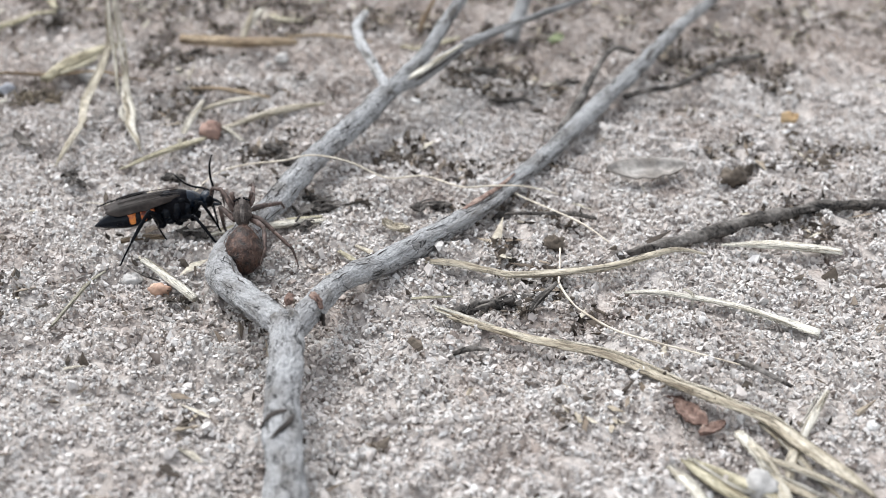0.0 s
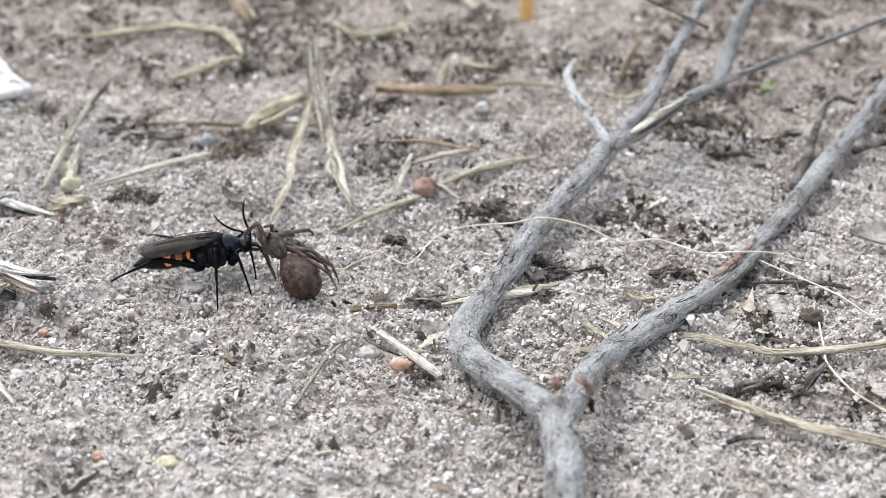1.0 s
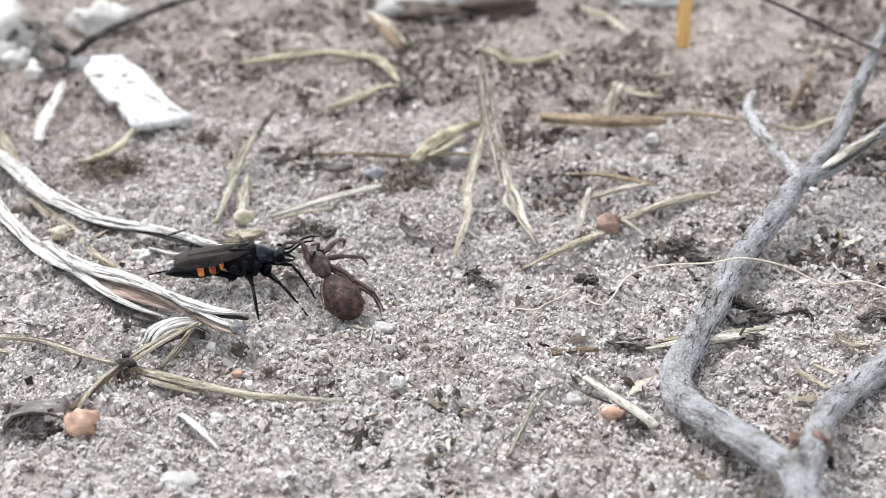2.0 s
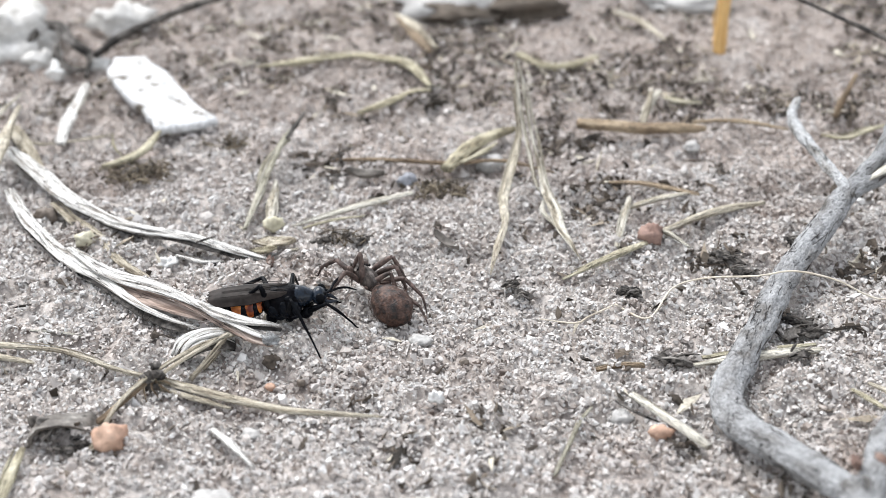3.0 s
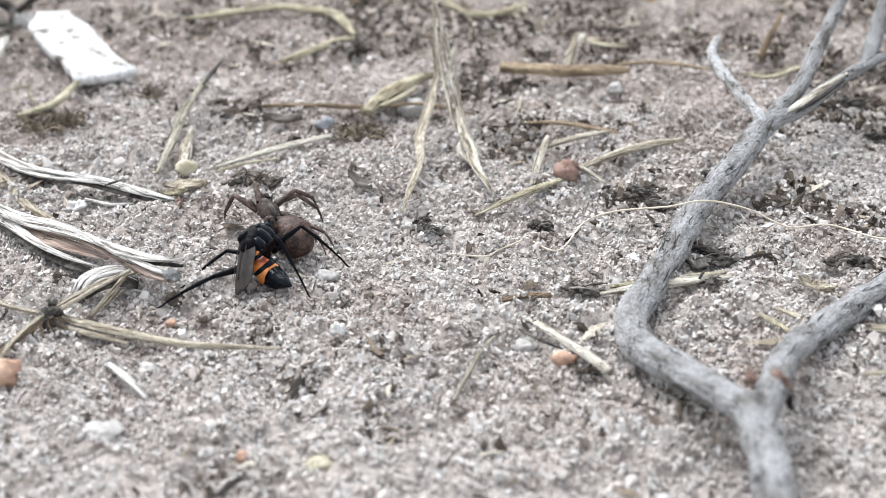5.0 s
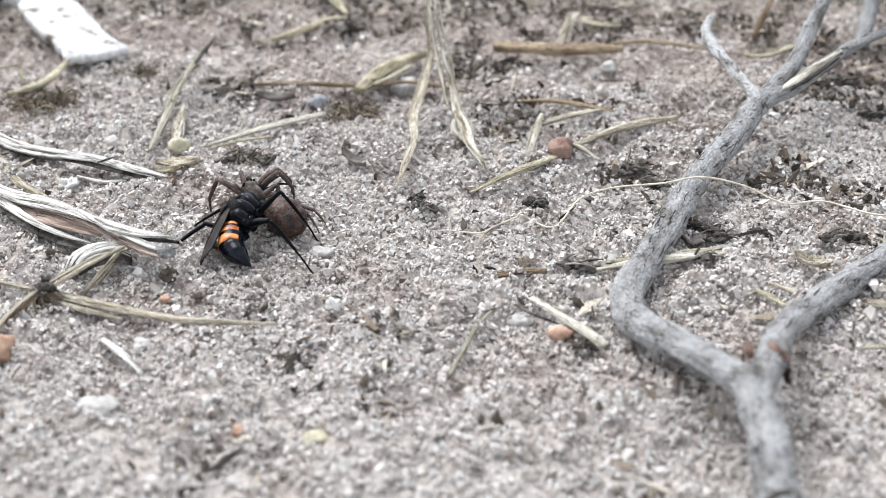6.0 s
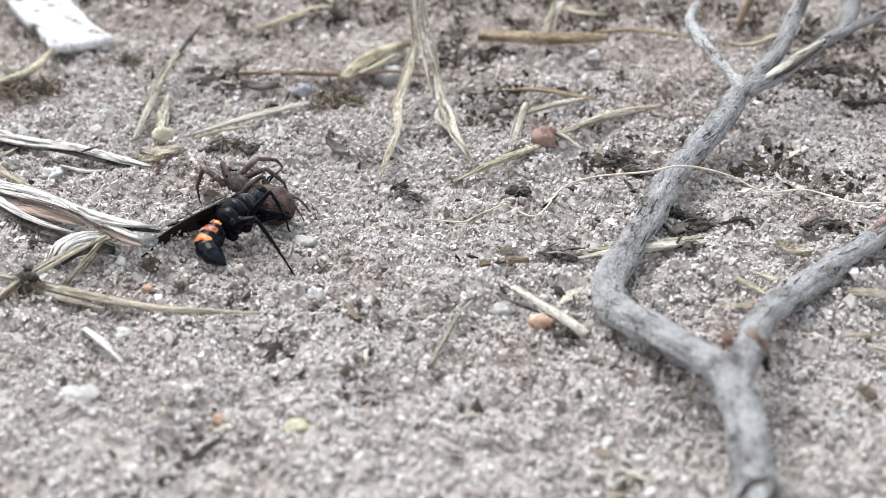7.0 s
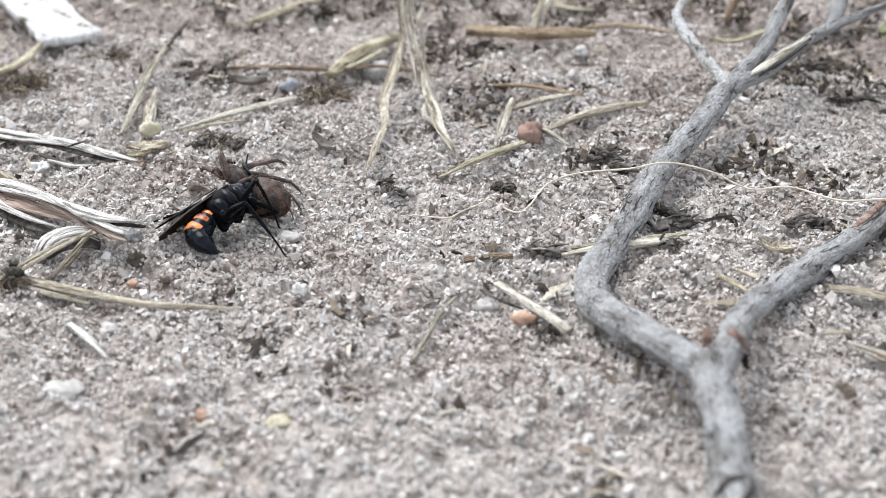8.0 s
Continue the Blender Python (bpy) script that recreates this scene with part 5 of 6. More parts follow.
def moss_tuft(label, x, y, spread, count, seed):
    rng = random.Random(seed)
    geo = Geo()
    for i in range(count * 2):
        a, d = rng.uniform(0, 6.28), spread * rng.random() ** 0.7
        p = Vector((math.cos(a) * d, math.sin(a) * d * 0.6, 0))
        q = p + Vector((rng.uniform(-1, 1) * 0.1, rng.uniform(-1, 1) * 0.08, rng.uniform(0.02, 0.09)))
        e = q + Vector((rng.uniform(-1, 1) * 0.14, rng.uniform(-1, 1) * 0.1, rng.uniform(-0.1, 0.06)))
        sweep(geo, [p, q, e], [0.009, 0.007, 0.003], 0.06, 5, seed=i)
    ob = part("moss_tuft", geo, MOSS)
    ob.location = Vector((x, y, float(height(x, y)))) * U
    return tagged(ob, label, "moss")


moss_tuft("small tuft of dry olive-brown moss", -4.75, 4.0, 0.4, 60, 1)
moss_tuft("loose tuft of brown plant fibres", -1.65, 3.85, 0.3, 50, 2)
moss_tuft("dark tuft of plant fibres on the sand", -2.42, 2.76, 0.2, 16, 3)
moss_tuft("brownish tuft of plant fibres behind", -3.9, 4.9, 0.4, 40, 4)


def rotten_flake(x, y, length, turn, seed, mat=CRUMB):
    """A ragged flake of rotten bark with slivers breaking off it."""
    rng = random.Random(seed)
    pts = [((i - 2.5) / 5 * length, rng.uniform(-0.03, 0.03), 0.025 + rng.uniform(-0.005, 0.03)) for i in range(6)]
    ob = part("bark_flake", sweep(Geo(), pts, [0.015] + [rng.uniform(0.03, 0.075) * (0.7 + 0.6 * length) for _ in range(4)] + [0.012], 0.016, 16, 0.45, 1.2, 17, seed=seed, gouge=0.8, fine=0.5), mat)
    for i in range(5):
        p = Vector((rng.uniform(-0.5, 0.3) * length, rng.uniform(-0.06, 0.06), 0.03))
        q = p + Vector((rng.uniform(0.2, 0.5) * length, rng.uniform(-0.06, 0.06), rng.uniform(0.0, 0.06)))
        part("sliver", sweep(Geo(), [p, p.lerp(q, 0.5) + Vector((0, 0, 0.02)), q], [0.01, 0.013, 0.004], 0.04, 6, 0.7, 0.3, 9, seed=seed + i), rng.choice((mat, LEAF)), ob)
    ob.matrix_basis = pose(x * U, y * U, (float(height(x, y)) + 0.01) * U, 0, 0, turn)
    return tagged(ob, "dark rotten bark flake with loose slivers on sand", "bark", group="rotten bark flakes on the sand")


for spot in ((1.56, 1.62, 0.36, -15, 1, DARK_BARK), (1.54, 1.38, 0.42, 5, 2, DARK_BARK), (0.52, 0.92, 0.42, -14, 3, DARK_BARK), (1.46, 0.93, 0.2, 20, 4, DARK_BARK), (-0.78, 1.88, 0.11, 25, 5, DARK_BARK), (-0.84, 2.02, 0.12, -10, 6, DARK_BARK),
             (1.08, 2.62, 0.36, -35, 7, DARK_BARK), (0.2, 1.9, 0.13, 0, 8, DARK_BARK), (1.72, 2.96, 0.25, -30, 9, DARK_BARK), (2.62, 1.38, 0.4, 8, 10, DARK_BARK), (3.3, 1.36, 0.3, 40, 11, DARK_BARK),
             (-2.3, 2.74, 0.24, -20, 13, DARK_BARK), (-2.62, 2.58, 0.2, 15, 14, DARK_BARK), (3.5, 3.9, 0.5, -10, 15, DARK_BARK), (4.1, 4.35, 0.45, 25, 16, DARK_BARK), (3.2, 4.6, 0.4, 5, 17, DARK_BARK), (3.14, -0.27, 0.74, 20, 18, DARK_BARK)):
    rotten_flake(*spot)


# more straws and scraps, by the branch's stem and along the right of it
straw("straw", "broad pale straw lying among scraps", [(4.84, -2.02, 0.06), (4.94, -2.27, 0.06), (5.0, -2.55, 0.06), (5.01, -2.78, 0.06)], 0.13, PALE, 0.4, (0.7, 0.8), seed=70)
straw("straw", "short pale straw end on the sand", [(4.34, -2.5, 0.05), (4.39, -2.61, 0.05), (4.46, -2.8, 0.05)], 0.11, PALE, 0.5, (0.9, 0.8), seed=71)
straw("straw", "greenish yellow split straw on the sand", [(4.37, -2.32, 0.06), (4.53, -2.52, 0.06), (4.68, -2.68, 0.06), (4.81, -2.81, 0.06)], 0.12, YELLOW_STRAW, 0.35, (0.3, 0.9), seed=72)
straw("straw", "flat tan straw crossing a broad straw", [(4.96, -2.53, 0.07), (5.11, -2.65, 0.07), (5.27, -2.79, 0.07)], 0.12, STRAW, 0.35, seed=73)
straw("straw", "short tan straw stub beside a long blade", [(5.2, -2.18, 0.06), (5.13, -2.36, 0.06), (5.07, -2.56, 0.06)], 0.09, STRAW, 0.5, seed=74)
straw("straw", "loose straw strand along a long blade", [(5.02, -1.88, 0.05), (5.18, -2.19, 0.05), (5.28, -2.46, 0.05), (5.42, -2.74, 0.05)], 0.07, STRAW, 0.4, seed=75)
straw("straw", "thin pale strand split from a long blade", [(2.62, -0.35, 0.07), (2.78, -0.45, 0.07), (2.96, -0.57, 0.07), (3.12, -0.66, 0.07)], 0.04, PALE, 0.5, seed=76)
straw("straw", "tan straw fragment with a split edge", [(1.81, 0.56, 0.05), (1.91, 0.45, 0.05), (2.02, 0.31, 0.05)], 0.06, YELLOW_STRAW, 0.4, seed=77)
straw("straw", "short tan straw lying on the sand", [(2.78, 0.35, 0.05), (2.92, 0.33, 0.05), (3.13, 0.23, 0.05)], 0.06, STRAW, 0.5, seed=78)
straw("straw", "thin yellowish straw lying on the sand", [(2.45, -0.21, 0.04), (2.59, -0.19, 0.04), (2.8, -0.17, 0.04)], 0.045, YELLOW_STRAW, 0.4, seed=79)
straw("straw", "brownish straw piece lying on the sand", [(2.66, -0.39, 0.05), (2.81, -0.48, 0.05), (2.95, -0.54, 0.05)], 0.075, STRAW, 0.5, seed=80)
straw("straw", "short pale straw behind a thick yellow one", [(-1.48, 5.0, 0.08), (-1.25, 5.0, 0.08), (-1.05, 5.06, 0.08)], 0.05, PALE, 0.5, seed=81)
straw("stem", "thin brown stem lying behind on the sand", [(-2.53, 8.44, 0.08), (-2.28, 7.84, 0.08), (-2.03, 7.32, 0.08)], 0.11, BROWN, 0.6, seed=82, category="stem")
straw("stem", "olive stem lying far behind", [(-0.99, 7.38, 0.06), (-0.69, 7.03, 0.06), (-0.36, 7.0, 0.06), (-0.02, 7.34, 0.06)], 0.13, YELLOW_STRAW, 0.6, seed=83, category="stem")
straw("straw", "small tan upright straw by a brown stick", [(0.42, 5.48, 0.05), (0.48, 5.61, 0.16), (0.61, 5.87, 0.25)], 0.1, PALE, 0.5, seed=84)
straw("straw", "short brown straw lying by a brown stick", [(0.67, 6.1, 0.07), (0.84, 5.98, 0.07), (1.09, 5.96, 0.07)], 0.1, YELLOW_STRAW, 0.5, seed=85)
straw("twig", "short grey twig standing at the back", [(2.5, 5.71, 0.05), (2.56, 5.78, 0.2), (2.71, 5.97, 0.45)], 0.09, BROWN, 0.7, seed=86, category="twig")
straw("straw", "curved olive straw under the dead branch", [(2.28, 5.24, 0.06), (2.5, 5.16, 0.06), (2.76, 5.36, 0.06), (2.97, 5.52, 0.06)], 0.09, YELLOW_STRAW, 0.5, seed=87)
straw("twig", "short dark twig half sunk in the sand", [(-2.05, -1.98, 0.04), (-2.01, -1.88, 0.04), (-1.96, -1.76, 0.04)], 0.08, DARK_BARK, 0.7, seed=88, category="twig")
straw("twig", "thin dark splinter beside a bleached bark strip", [(-3.71, 2.31, 0.18), (-3.64, 2.35, 0.19), (-3.55, 2.41, 0.2)], 0.03, DARK_BARK, 0.7, seed=89, category="twig")
straw("straw", "grey-green dry blade leaning beside another", [(-3.43, 3.69, 0.04), (-3.43, 4.01, 0.12), (-3.33, 4.24, 0.2), (-3.21, 4.38, 0.25)], 0.06, GREY_STRAW, 0.5, seed=90)
straw("straw", "curved thin olive stalk by the white chip", [(-5.23, 4.79, 0.06), (-5.13, 4.51, 0.06), (-4.98, 4.31, 0.05)], 0.045, YELLOW_STRAW, 0.6, seed=91)
straw("straw", "long thin pale straw by the white chip", [(-6.22, 4.74, 0.06), (-5.95, 4.54, 0.06), (-5.64, 4.61, 0.06), (-5.37, 4.74, 0.06), (-5.21, 4.84, 0.06)], 0.05, STRAW, 0.5, seed=92)
straw("straw", "pale sliver beside a grey dry stick", [(-5.89, 5.42, 0.12), (-5.81, 5.61, 0.12), (-5.75, 5.85, 0.12)], 0.04, PALE, 0.5, seed=93)
straw("straw", "broad pale straw leaning towards the bark strips", [(-6.26, 4.78, 0.14), (-6.03, 4.45, 0.1), (-5.8, 4.09, 0.08), (-5.59, 3.75, 0.06)], 0.1, STRAW, 0.4, seed=94)
straw("straw", "thin split straw in front of the knotted stalks", [(-3.34, 0.17, 0.05), (-3.2, 0.12, 0.05), (-3.03, 0.08, 0.05)], 0.04, STRAW, 0.5, seed=95)
straw("straw", "thin straw rising from the knotted stalks", [(-3.23, 0.5, 0.04), (-3.17, 0.57, 0.1), (-3.12, 0.64, 0.14)], 0.04, STRAW, 0.6, seed=96)
pebble("shiny pale grey pebble among straws", 4.87, -2.61, (0.12, 0.1, 0.09), GREY_STONE, seed=30)
pebble("small pinkish pebble on the sand", -1.82, -1.23, (0.05, 0.05, 0.05), ORANGE_STONE, seed=31)
pebble("flat pale grey pebble half sunk in the sand", -2.85, -1.02, (0.16, 0.1, 0.05), GREY_STONE, seed=32)
pebble("pale grey pebble behind a twig sliver", -2.69, -0.25, (0.09, 0.07, 0.05), GREY_STONE, seed=33)
pebble("tan broken stone by a yellow straw", -1.17, 4.51, (0.14, 0.1, 0.1), GREY_STONE, seed=34)
pebble("pale pebble by the brown stick", 0.36, 4.87, (0.08, 0.07, 0.06), GREY_STONE, seed=35)
pebble("pale rounded pebble behind the brown stick", 0.92, 4.99, (0.09, 0.08, 0.06), GREY_STONE, seed=36)
pebble("small white pebble near the far straws", 5.85, -1.9, (0.05, 0.045, 0.04), QUARTZ, seed=37)
pebble("small orange pebble in front of the wasp", -2.67, 0.36, (0.04, 0.035, 0.03), ORANGE_STONE, seed=38)
for spot in ((-0.87, 1.97, 0.14, 5, 41), (-0.74, 1.77, 0.16, 0, 42), (0.14, 1.84, 0.2, -10, 43), (0.93, 2.63, 0.2, -25, 44), (1.21, 2.44, 0.3, -30, 45), (-1.56, 8.42, 0.5, 10, 46), (-1.29, 7.17, 0.35, -5, 47), (0.19, 1.8, 0.15, 20, 48)):
    rotten_flake(*spot, DARK_BARK)
rotten_flake(-3.92, -0.53, 0.22, 15, 51, DARK_BARK)
rotten_flake(-4.06, -0.56, 0.16, -20, 52, DARK_BARK)


# ---------------------------------------------------------------- the wasp
WASP, STRETCH = 1.05, 1.12     # its size against the figures below, and that of its front half lengthwise
HIPS = {"front": (0.15, 0.058, -0.13), "mid": (0.014, 0.064, -0.145), "hind": (-0.13, 0.064, -0.15)}
LENGTHS = {"front": (0.25, 0.4), "mid": (0.34, 0.54), "hind": (0.36, 0.54)}
LEGS, WINGS, ANTENNAE = {}, [], []


def wasp_leg(root, pair, side):
    """A thigh from the hip along x, with shank and foot hinged on its end, with spurs."""
    hip = Vector(HIPS[pair])
    hip.y *= side
    thigh, shank = LENGTHS[pair]
    fat = {"front": 0.85, "mid": 0.9, "hind": 1.1}[pair]
    geo = blob(Geo(), (0.01, 0, 0.0), (0.06, 0.04, 0.045), 0.15, 2, 1, 7, 10)
    sweep(geo, [(0, 0, 0), (thigh * 0.45, 0, 0.012), (thigh, 0, 0)], [0.026 * fat, 0.031 * fat, 0.016 * fat], 0.03, 10)
    leg = part("leg", geo, BLACK, root)
    leg.location = hip * U
    a = Vector((shank * 0.56, 0, 0.03 * shank))
    geo = sweep(Geo(), [(0, 0, 0), a * 0.5 + Vector((0, 0, 0.006)), a], [0.015 * fat, 0.0165 * fat, 0.011 * fat], 0.03, 8)
    sweep(geo, [a, (shank * 0.8, 0, 0.022 * shank), (shank * 0.95, 0, 0.0), (shank, 0, 0.012)], [0.009, 0.008, 0.0075, 0.004], 0.03, 7)
    rng = random.Random(pair)
    for i in range(12):
        p = a * (0.25 + 0.07 * i) if i < 9 else a
        sweep(geo, [p, p + Vector((rng.uniform(0.0, 0.035), rng.uniform(-0.03, 0.03), rng.uniform(-0.045, 0.02)))], [0.005, 0.001], 0.03, 4, bend=False)
    lower = part("shank", geo, BLACK, leg)
    lower.location = Vector((thigh * U, 0, 0))
    LEGS[pair, side] = (leg, lower, hip, thigh, shank)


def arc_band(x0, x1, w, drop, seed):
    """A band over the back of the abdomen, open below, uneven at its edges."""
    rows, uvs = [], []
    for i in range(7):
        s = i / 6
        row = []
        for j in range(25):
            a = (j / 24 * 2 - 1) * 1.85
            wave = 0.012 * noise.noise((a * 2.2, seed, 0.3)) + 0.01 * math.cos(a * 2) - 0.022 * max(0.0, abs(a) - 1.3)
            lo, hi = x0 - wave * 0.6, x1 + wave * 0.6
            q = w + 0.005 * math.sin(math.pi * s) + (0.0 if 0 < i < 6 else -0.008)
            row.append((lo + (hi - lo) * s, math.sin(a) * q, math.cos(a) * q + drop))
        rows.append(row)
        uvs.append([(j / 24, s) for j in range(25)])
    geo = Geo()
    geo.grid(rows, uvs, False, False)
    return geo


def spider_wasp():
    root = new("spider_wasp")
    tagged(root, "black spider wasp with orange abdomen bands dragging a spider", "wasp")
    part("thorax", lathe(Geo(), [(-0.11, 0.058, 0.08, -0.015), (-0.09, 0.09, 0.11, -0.02), (-0.03, 0.115, 0.138, -0.022), (0.05, 0.116, 0.138, -0.015), (0.1, 0.096, 0.112, -0.005), (0.13, 0.055, 0.066, 0.0)], 30, 0.08, 9), BLACK_HAIR, root)
    part("rear_thorax", lathe(Geo(), [(-0.165, 0.022, 0.028, -0.025), (-0.15, 0.066, 0.074, -0.03), (-0.11, 0.1, 0.108, -0.03), (-0.07, 0.092, 0.102, -0.025)], 22, 0.1, 14), BLACK_HAIR, root)
    part("collar", lathe(Geo(), [(0.04, 0.082, 0.09, 0.012), (0.09, 0.088, 0.094, 0.016), (0.14, 0.078, 0.082, 0.016), (0.19, 0.05, 0.052, 0.01), (0.215, 0.03, 0.032, 0.008)], 22, 0.05, 14), BLUE_BLACK, root, "glossy blue-black collar")
    part("back_plate", blob(Geo(), (-0.055, 0, 0.09), (0.06, 0.055, 0.035), 0.1, 2, 2, 8, 12), BLACK, root)
    for side in (1, -1):
        part("wing_root", blob(Geo(), (0.04, 0.08 * side, 0.065), (0.035, 0.025, 0.025), 0.15, 2, 3, 7, 10), BLACK, root)
        for place, size, seed in (((0.075, 0.088, -0.03), (0.042, 0.032, 0.078), 1), ((0.0, 0.097, -0.03), (0.042, 0.03, 0.085), 2), ((-0.08, 0.082, -0.045), (0.045, 0.032, 0.068), 3), ((0.035, 0.066, -0.118), (0.055, 0.036, 0.036), 4), ((-0.05, 0.06, -0.118), (0.045, 0.036, 0.036), 5)):
            part("side_plate", blob(Geo(), (place[0], place[1] * side, place[2]), size, 0.12, 2.2, seed + side, 11, 16), GLOSSY_BLACK, root)
        for x, long in ((0.135, 0.07), (0.02, 0.075), (-0.115, 0.095)):
            part("hip", sweep(Geo(), [(x + 0.03, 0.045 * side, -0.07), (x + 0.01, 0.058 * side, -0.11), (x - 0.008, 0.064 * side, -0.08 - long)], [0.03, 0.042, 0.024], 0.012, 12, 1, 0.06, 12), BLACK, root)
    head = part("head", blob(Geo(), (0, 0, 0), (0.052, 0.08, 0.075), 0.06, 2, 3, 12, 18), BLUE_BLACK, root, "blue-black head")
    head.location = Vector((0.245, 0, 0.0)) * U
    for side in (1, -1):
        part("eye", blob(Geo(), (0.012, 0.06 * side, 0.012), (0.034, 0.028, 0.055), 0.0, 1, 1, 9, 12), BLACK, head, "dark oval eye")
        pts = [(0, 0, 0), (0.025, 0.01 * side, 0.07), (0.02, 0.03 * side, 0.17), (0.035, 0.04 * side, 0.27), (0.075, 0.04 * side, 0.36)]
        feeler = part("antenna", sweep(Geo(), pts, [0.0115, 0.009, 0.009, 0.008, 0.004], 0.025, 8, seed=side), BLACK, head)
        feeler.location = Vector((0.04, 0.025 * side, 0.035)) * U
        ANTENNAE.append((feeler, Vector((0.285 * STRETCH, 0.025 * side, 0.035)) * WASP, Vector(pts[-1])))
        part("mandible", sweep(Geo(), [(0.03, 0.04 * side, -0.03), (0.075, 0.035 * side, -0.045), (0.115, 0.01 * side, -0.065)], [0.018, 0.015, 0.006], 0.02, 8), BLUE_BLACK, head)
    belly = part("abdomen", lathe(Geo(), [(0.0, 0.018, 0.018, 0.0), (-0.03, 0.062, 0.062, -0.004), (-0.08, 0.1, 0.1, -0.01), (-0.095, 0.098, 0.098, -0.01), (-0.16, 0.12, 0.12, -0.014), (-0.175, 0.116, 0.116, -0.014), (-0.24, 0.118, 0.118, -0.016), (-0.27, 0.108, 0.108, -0.018), (-0.3, 0.07, 0.07, -0.02), (-0.31, 0.03, 0.03, -0.02)], 26, 0.02, 10), GLOSSY_BLACK, root, "glossy black abdomen")
    belly.location = Vector((-0.135, 0, -0.025)) * U
    tip = part("abdomen_tip", lathe(Geo(), [(0.06, 0.03, 0.03, 0.0), (0.05, 0.075, 0.075, 0.0), (0.0, 0.112, 0.112, 0.0), (-0.052, 0.11, 0.11, -0.003), (-0.065, 0.104, 0.104, -0.005), (-0.128, 0.092, 0.094, -0.014), (-0.14, 0.084, 0.086, -0.017), (-0.2, 0.058, 0.06, -0.036), (-0.25, 0.026, 0.027, -0.056), (-0.28, 0.006, 0.006, -0.07)], 26, 0.02, 10), GLOSSY_BLACK, belly, "glossy black pointed abdomen tip")
    tip.location = Vector((-0.245, 0, -0.018)) * U
    part("abdomen_band", arc_band(-0.078, -0.024, 0.083, -0.008, 1.0), BAND, belly, "bright orange band")
    part("abdomen_band", arc_band(-0.17, -0.09, 0.1125, -0.012, 2.0), BAND, belly, "bright orange band")
    part("abdomen_band", arc_band(-0.262, -0.183, 0.1185, -0.015, 3.0), BAND, belly, "bright orange band")
    for side in (1, -1):
        rows, uvs = [], []
        for i in range(19):
            s = i / 18
            half = 0.085 * (0.25 + 0.75 * min(1, s * 2.2)) * (1 - max(0, s - 0.78) ** 2 * 16)
            x = -s * 0.62
            line = [Vector((x - 0.02 * t * t, side * 0.045 * (1 - s * 0.35) + t * half, 0.0015 * math.sin(t * 6) * s - 0.012 * t * t + 0.004 * side + 0.02 * math.sin(s * 3) - 0.5 * max(0.0, side * (side * 0.045 * (1 - s * 0.35) + t * half) - 0.05))) for t in np.linspace(-1, 1, 9)]
            rows.append(line + [p - Vector((0, 0, 0.006)) for p in reversed(line)] + [line[0]])
            uvs.append([(j / 18, s) for j in range(19)])
        geo = Geo()
        geo.grid(rows, uvs)
        wing = part("wing", geo, WING, root, "smoky dark folded wing")
        wing.matrix_basis = pose(0.04 * U, 0, 0.112 * U, 0, -2, 0)
        WINGS.append(wing)
        for v in (-0.4, 0.4):
            sweep_pts = [(-0.02, side * 0.045 + v * 0.03, 0.012), (-0.25, side * 0.04 + v * 0.08, 0.012 + 0.016), (-0.52, side * 0.035 + v * 0.075, 0.02)]
            part("vein", sweep(Geo(), sweep_pts, [0.004, 0.003, 0.002], 0.05, 5), WING, wing)
    for ob in root.children_recursive:
        long, thick = (1.0, 0.82) if ob is belly or ob.parent is belly else (1.0, 1.0) if ob in WINGS or ob.parent in WINGS else (STRETCH, 1.0)
        ob.data.transform(Matrix.Diagonal((WASP * long, WASP * thick, WASP * thick, 1)))
        ob.location = Vector((ob.location.x * (STRETCH if ob.parent is root else 1), ob.location.y, ob.location.z)) * WASP
    for pair in HIPS:
        for side in (1, -1):
            wasp_leg(root, pair, side)
    return root, belly, tip


# ---------------------------------------------------------------- the spider
SPIDER_SIZE = 0.95
SPIDER_LEGS = {}


def bristles(geo, a, b, r, count, rng):
    """Short stiff hairs round a limb from a to b."""
    for _ in range(count):
        t, turn = rng.random(), rng.uniform(0, 6.283)
        p = a.lerp(b, t) + Vector((0, math.cos(turn), math.sin(turn))) * r
        sweep(geo, [p, p + Vector((0.018, math.cos(turn) * 0.016, math.sin(turn) * 0.016))], [0.0024, 0.0008], 0.05, 3, bend=False)


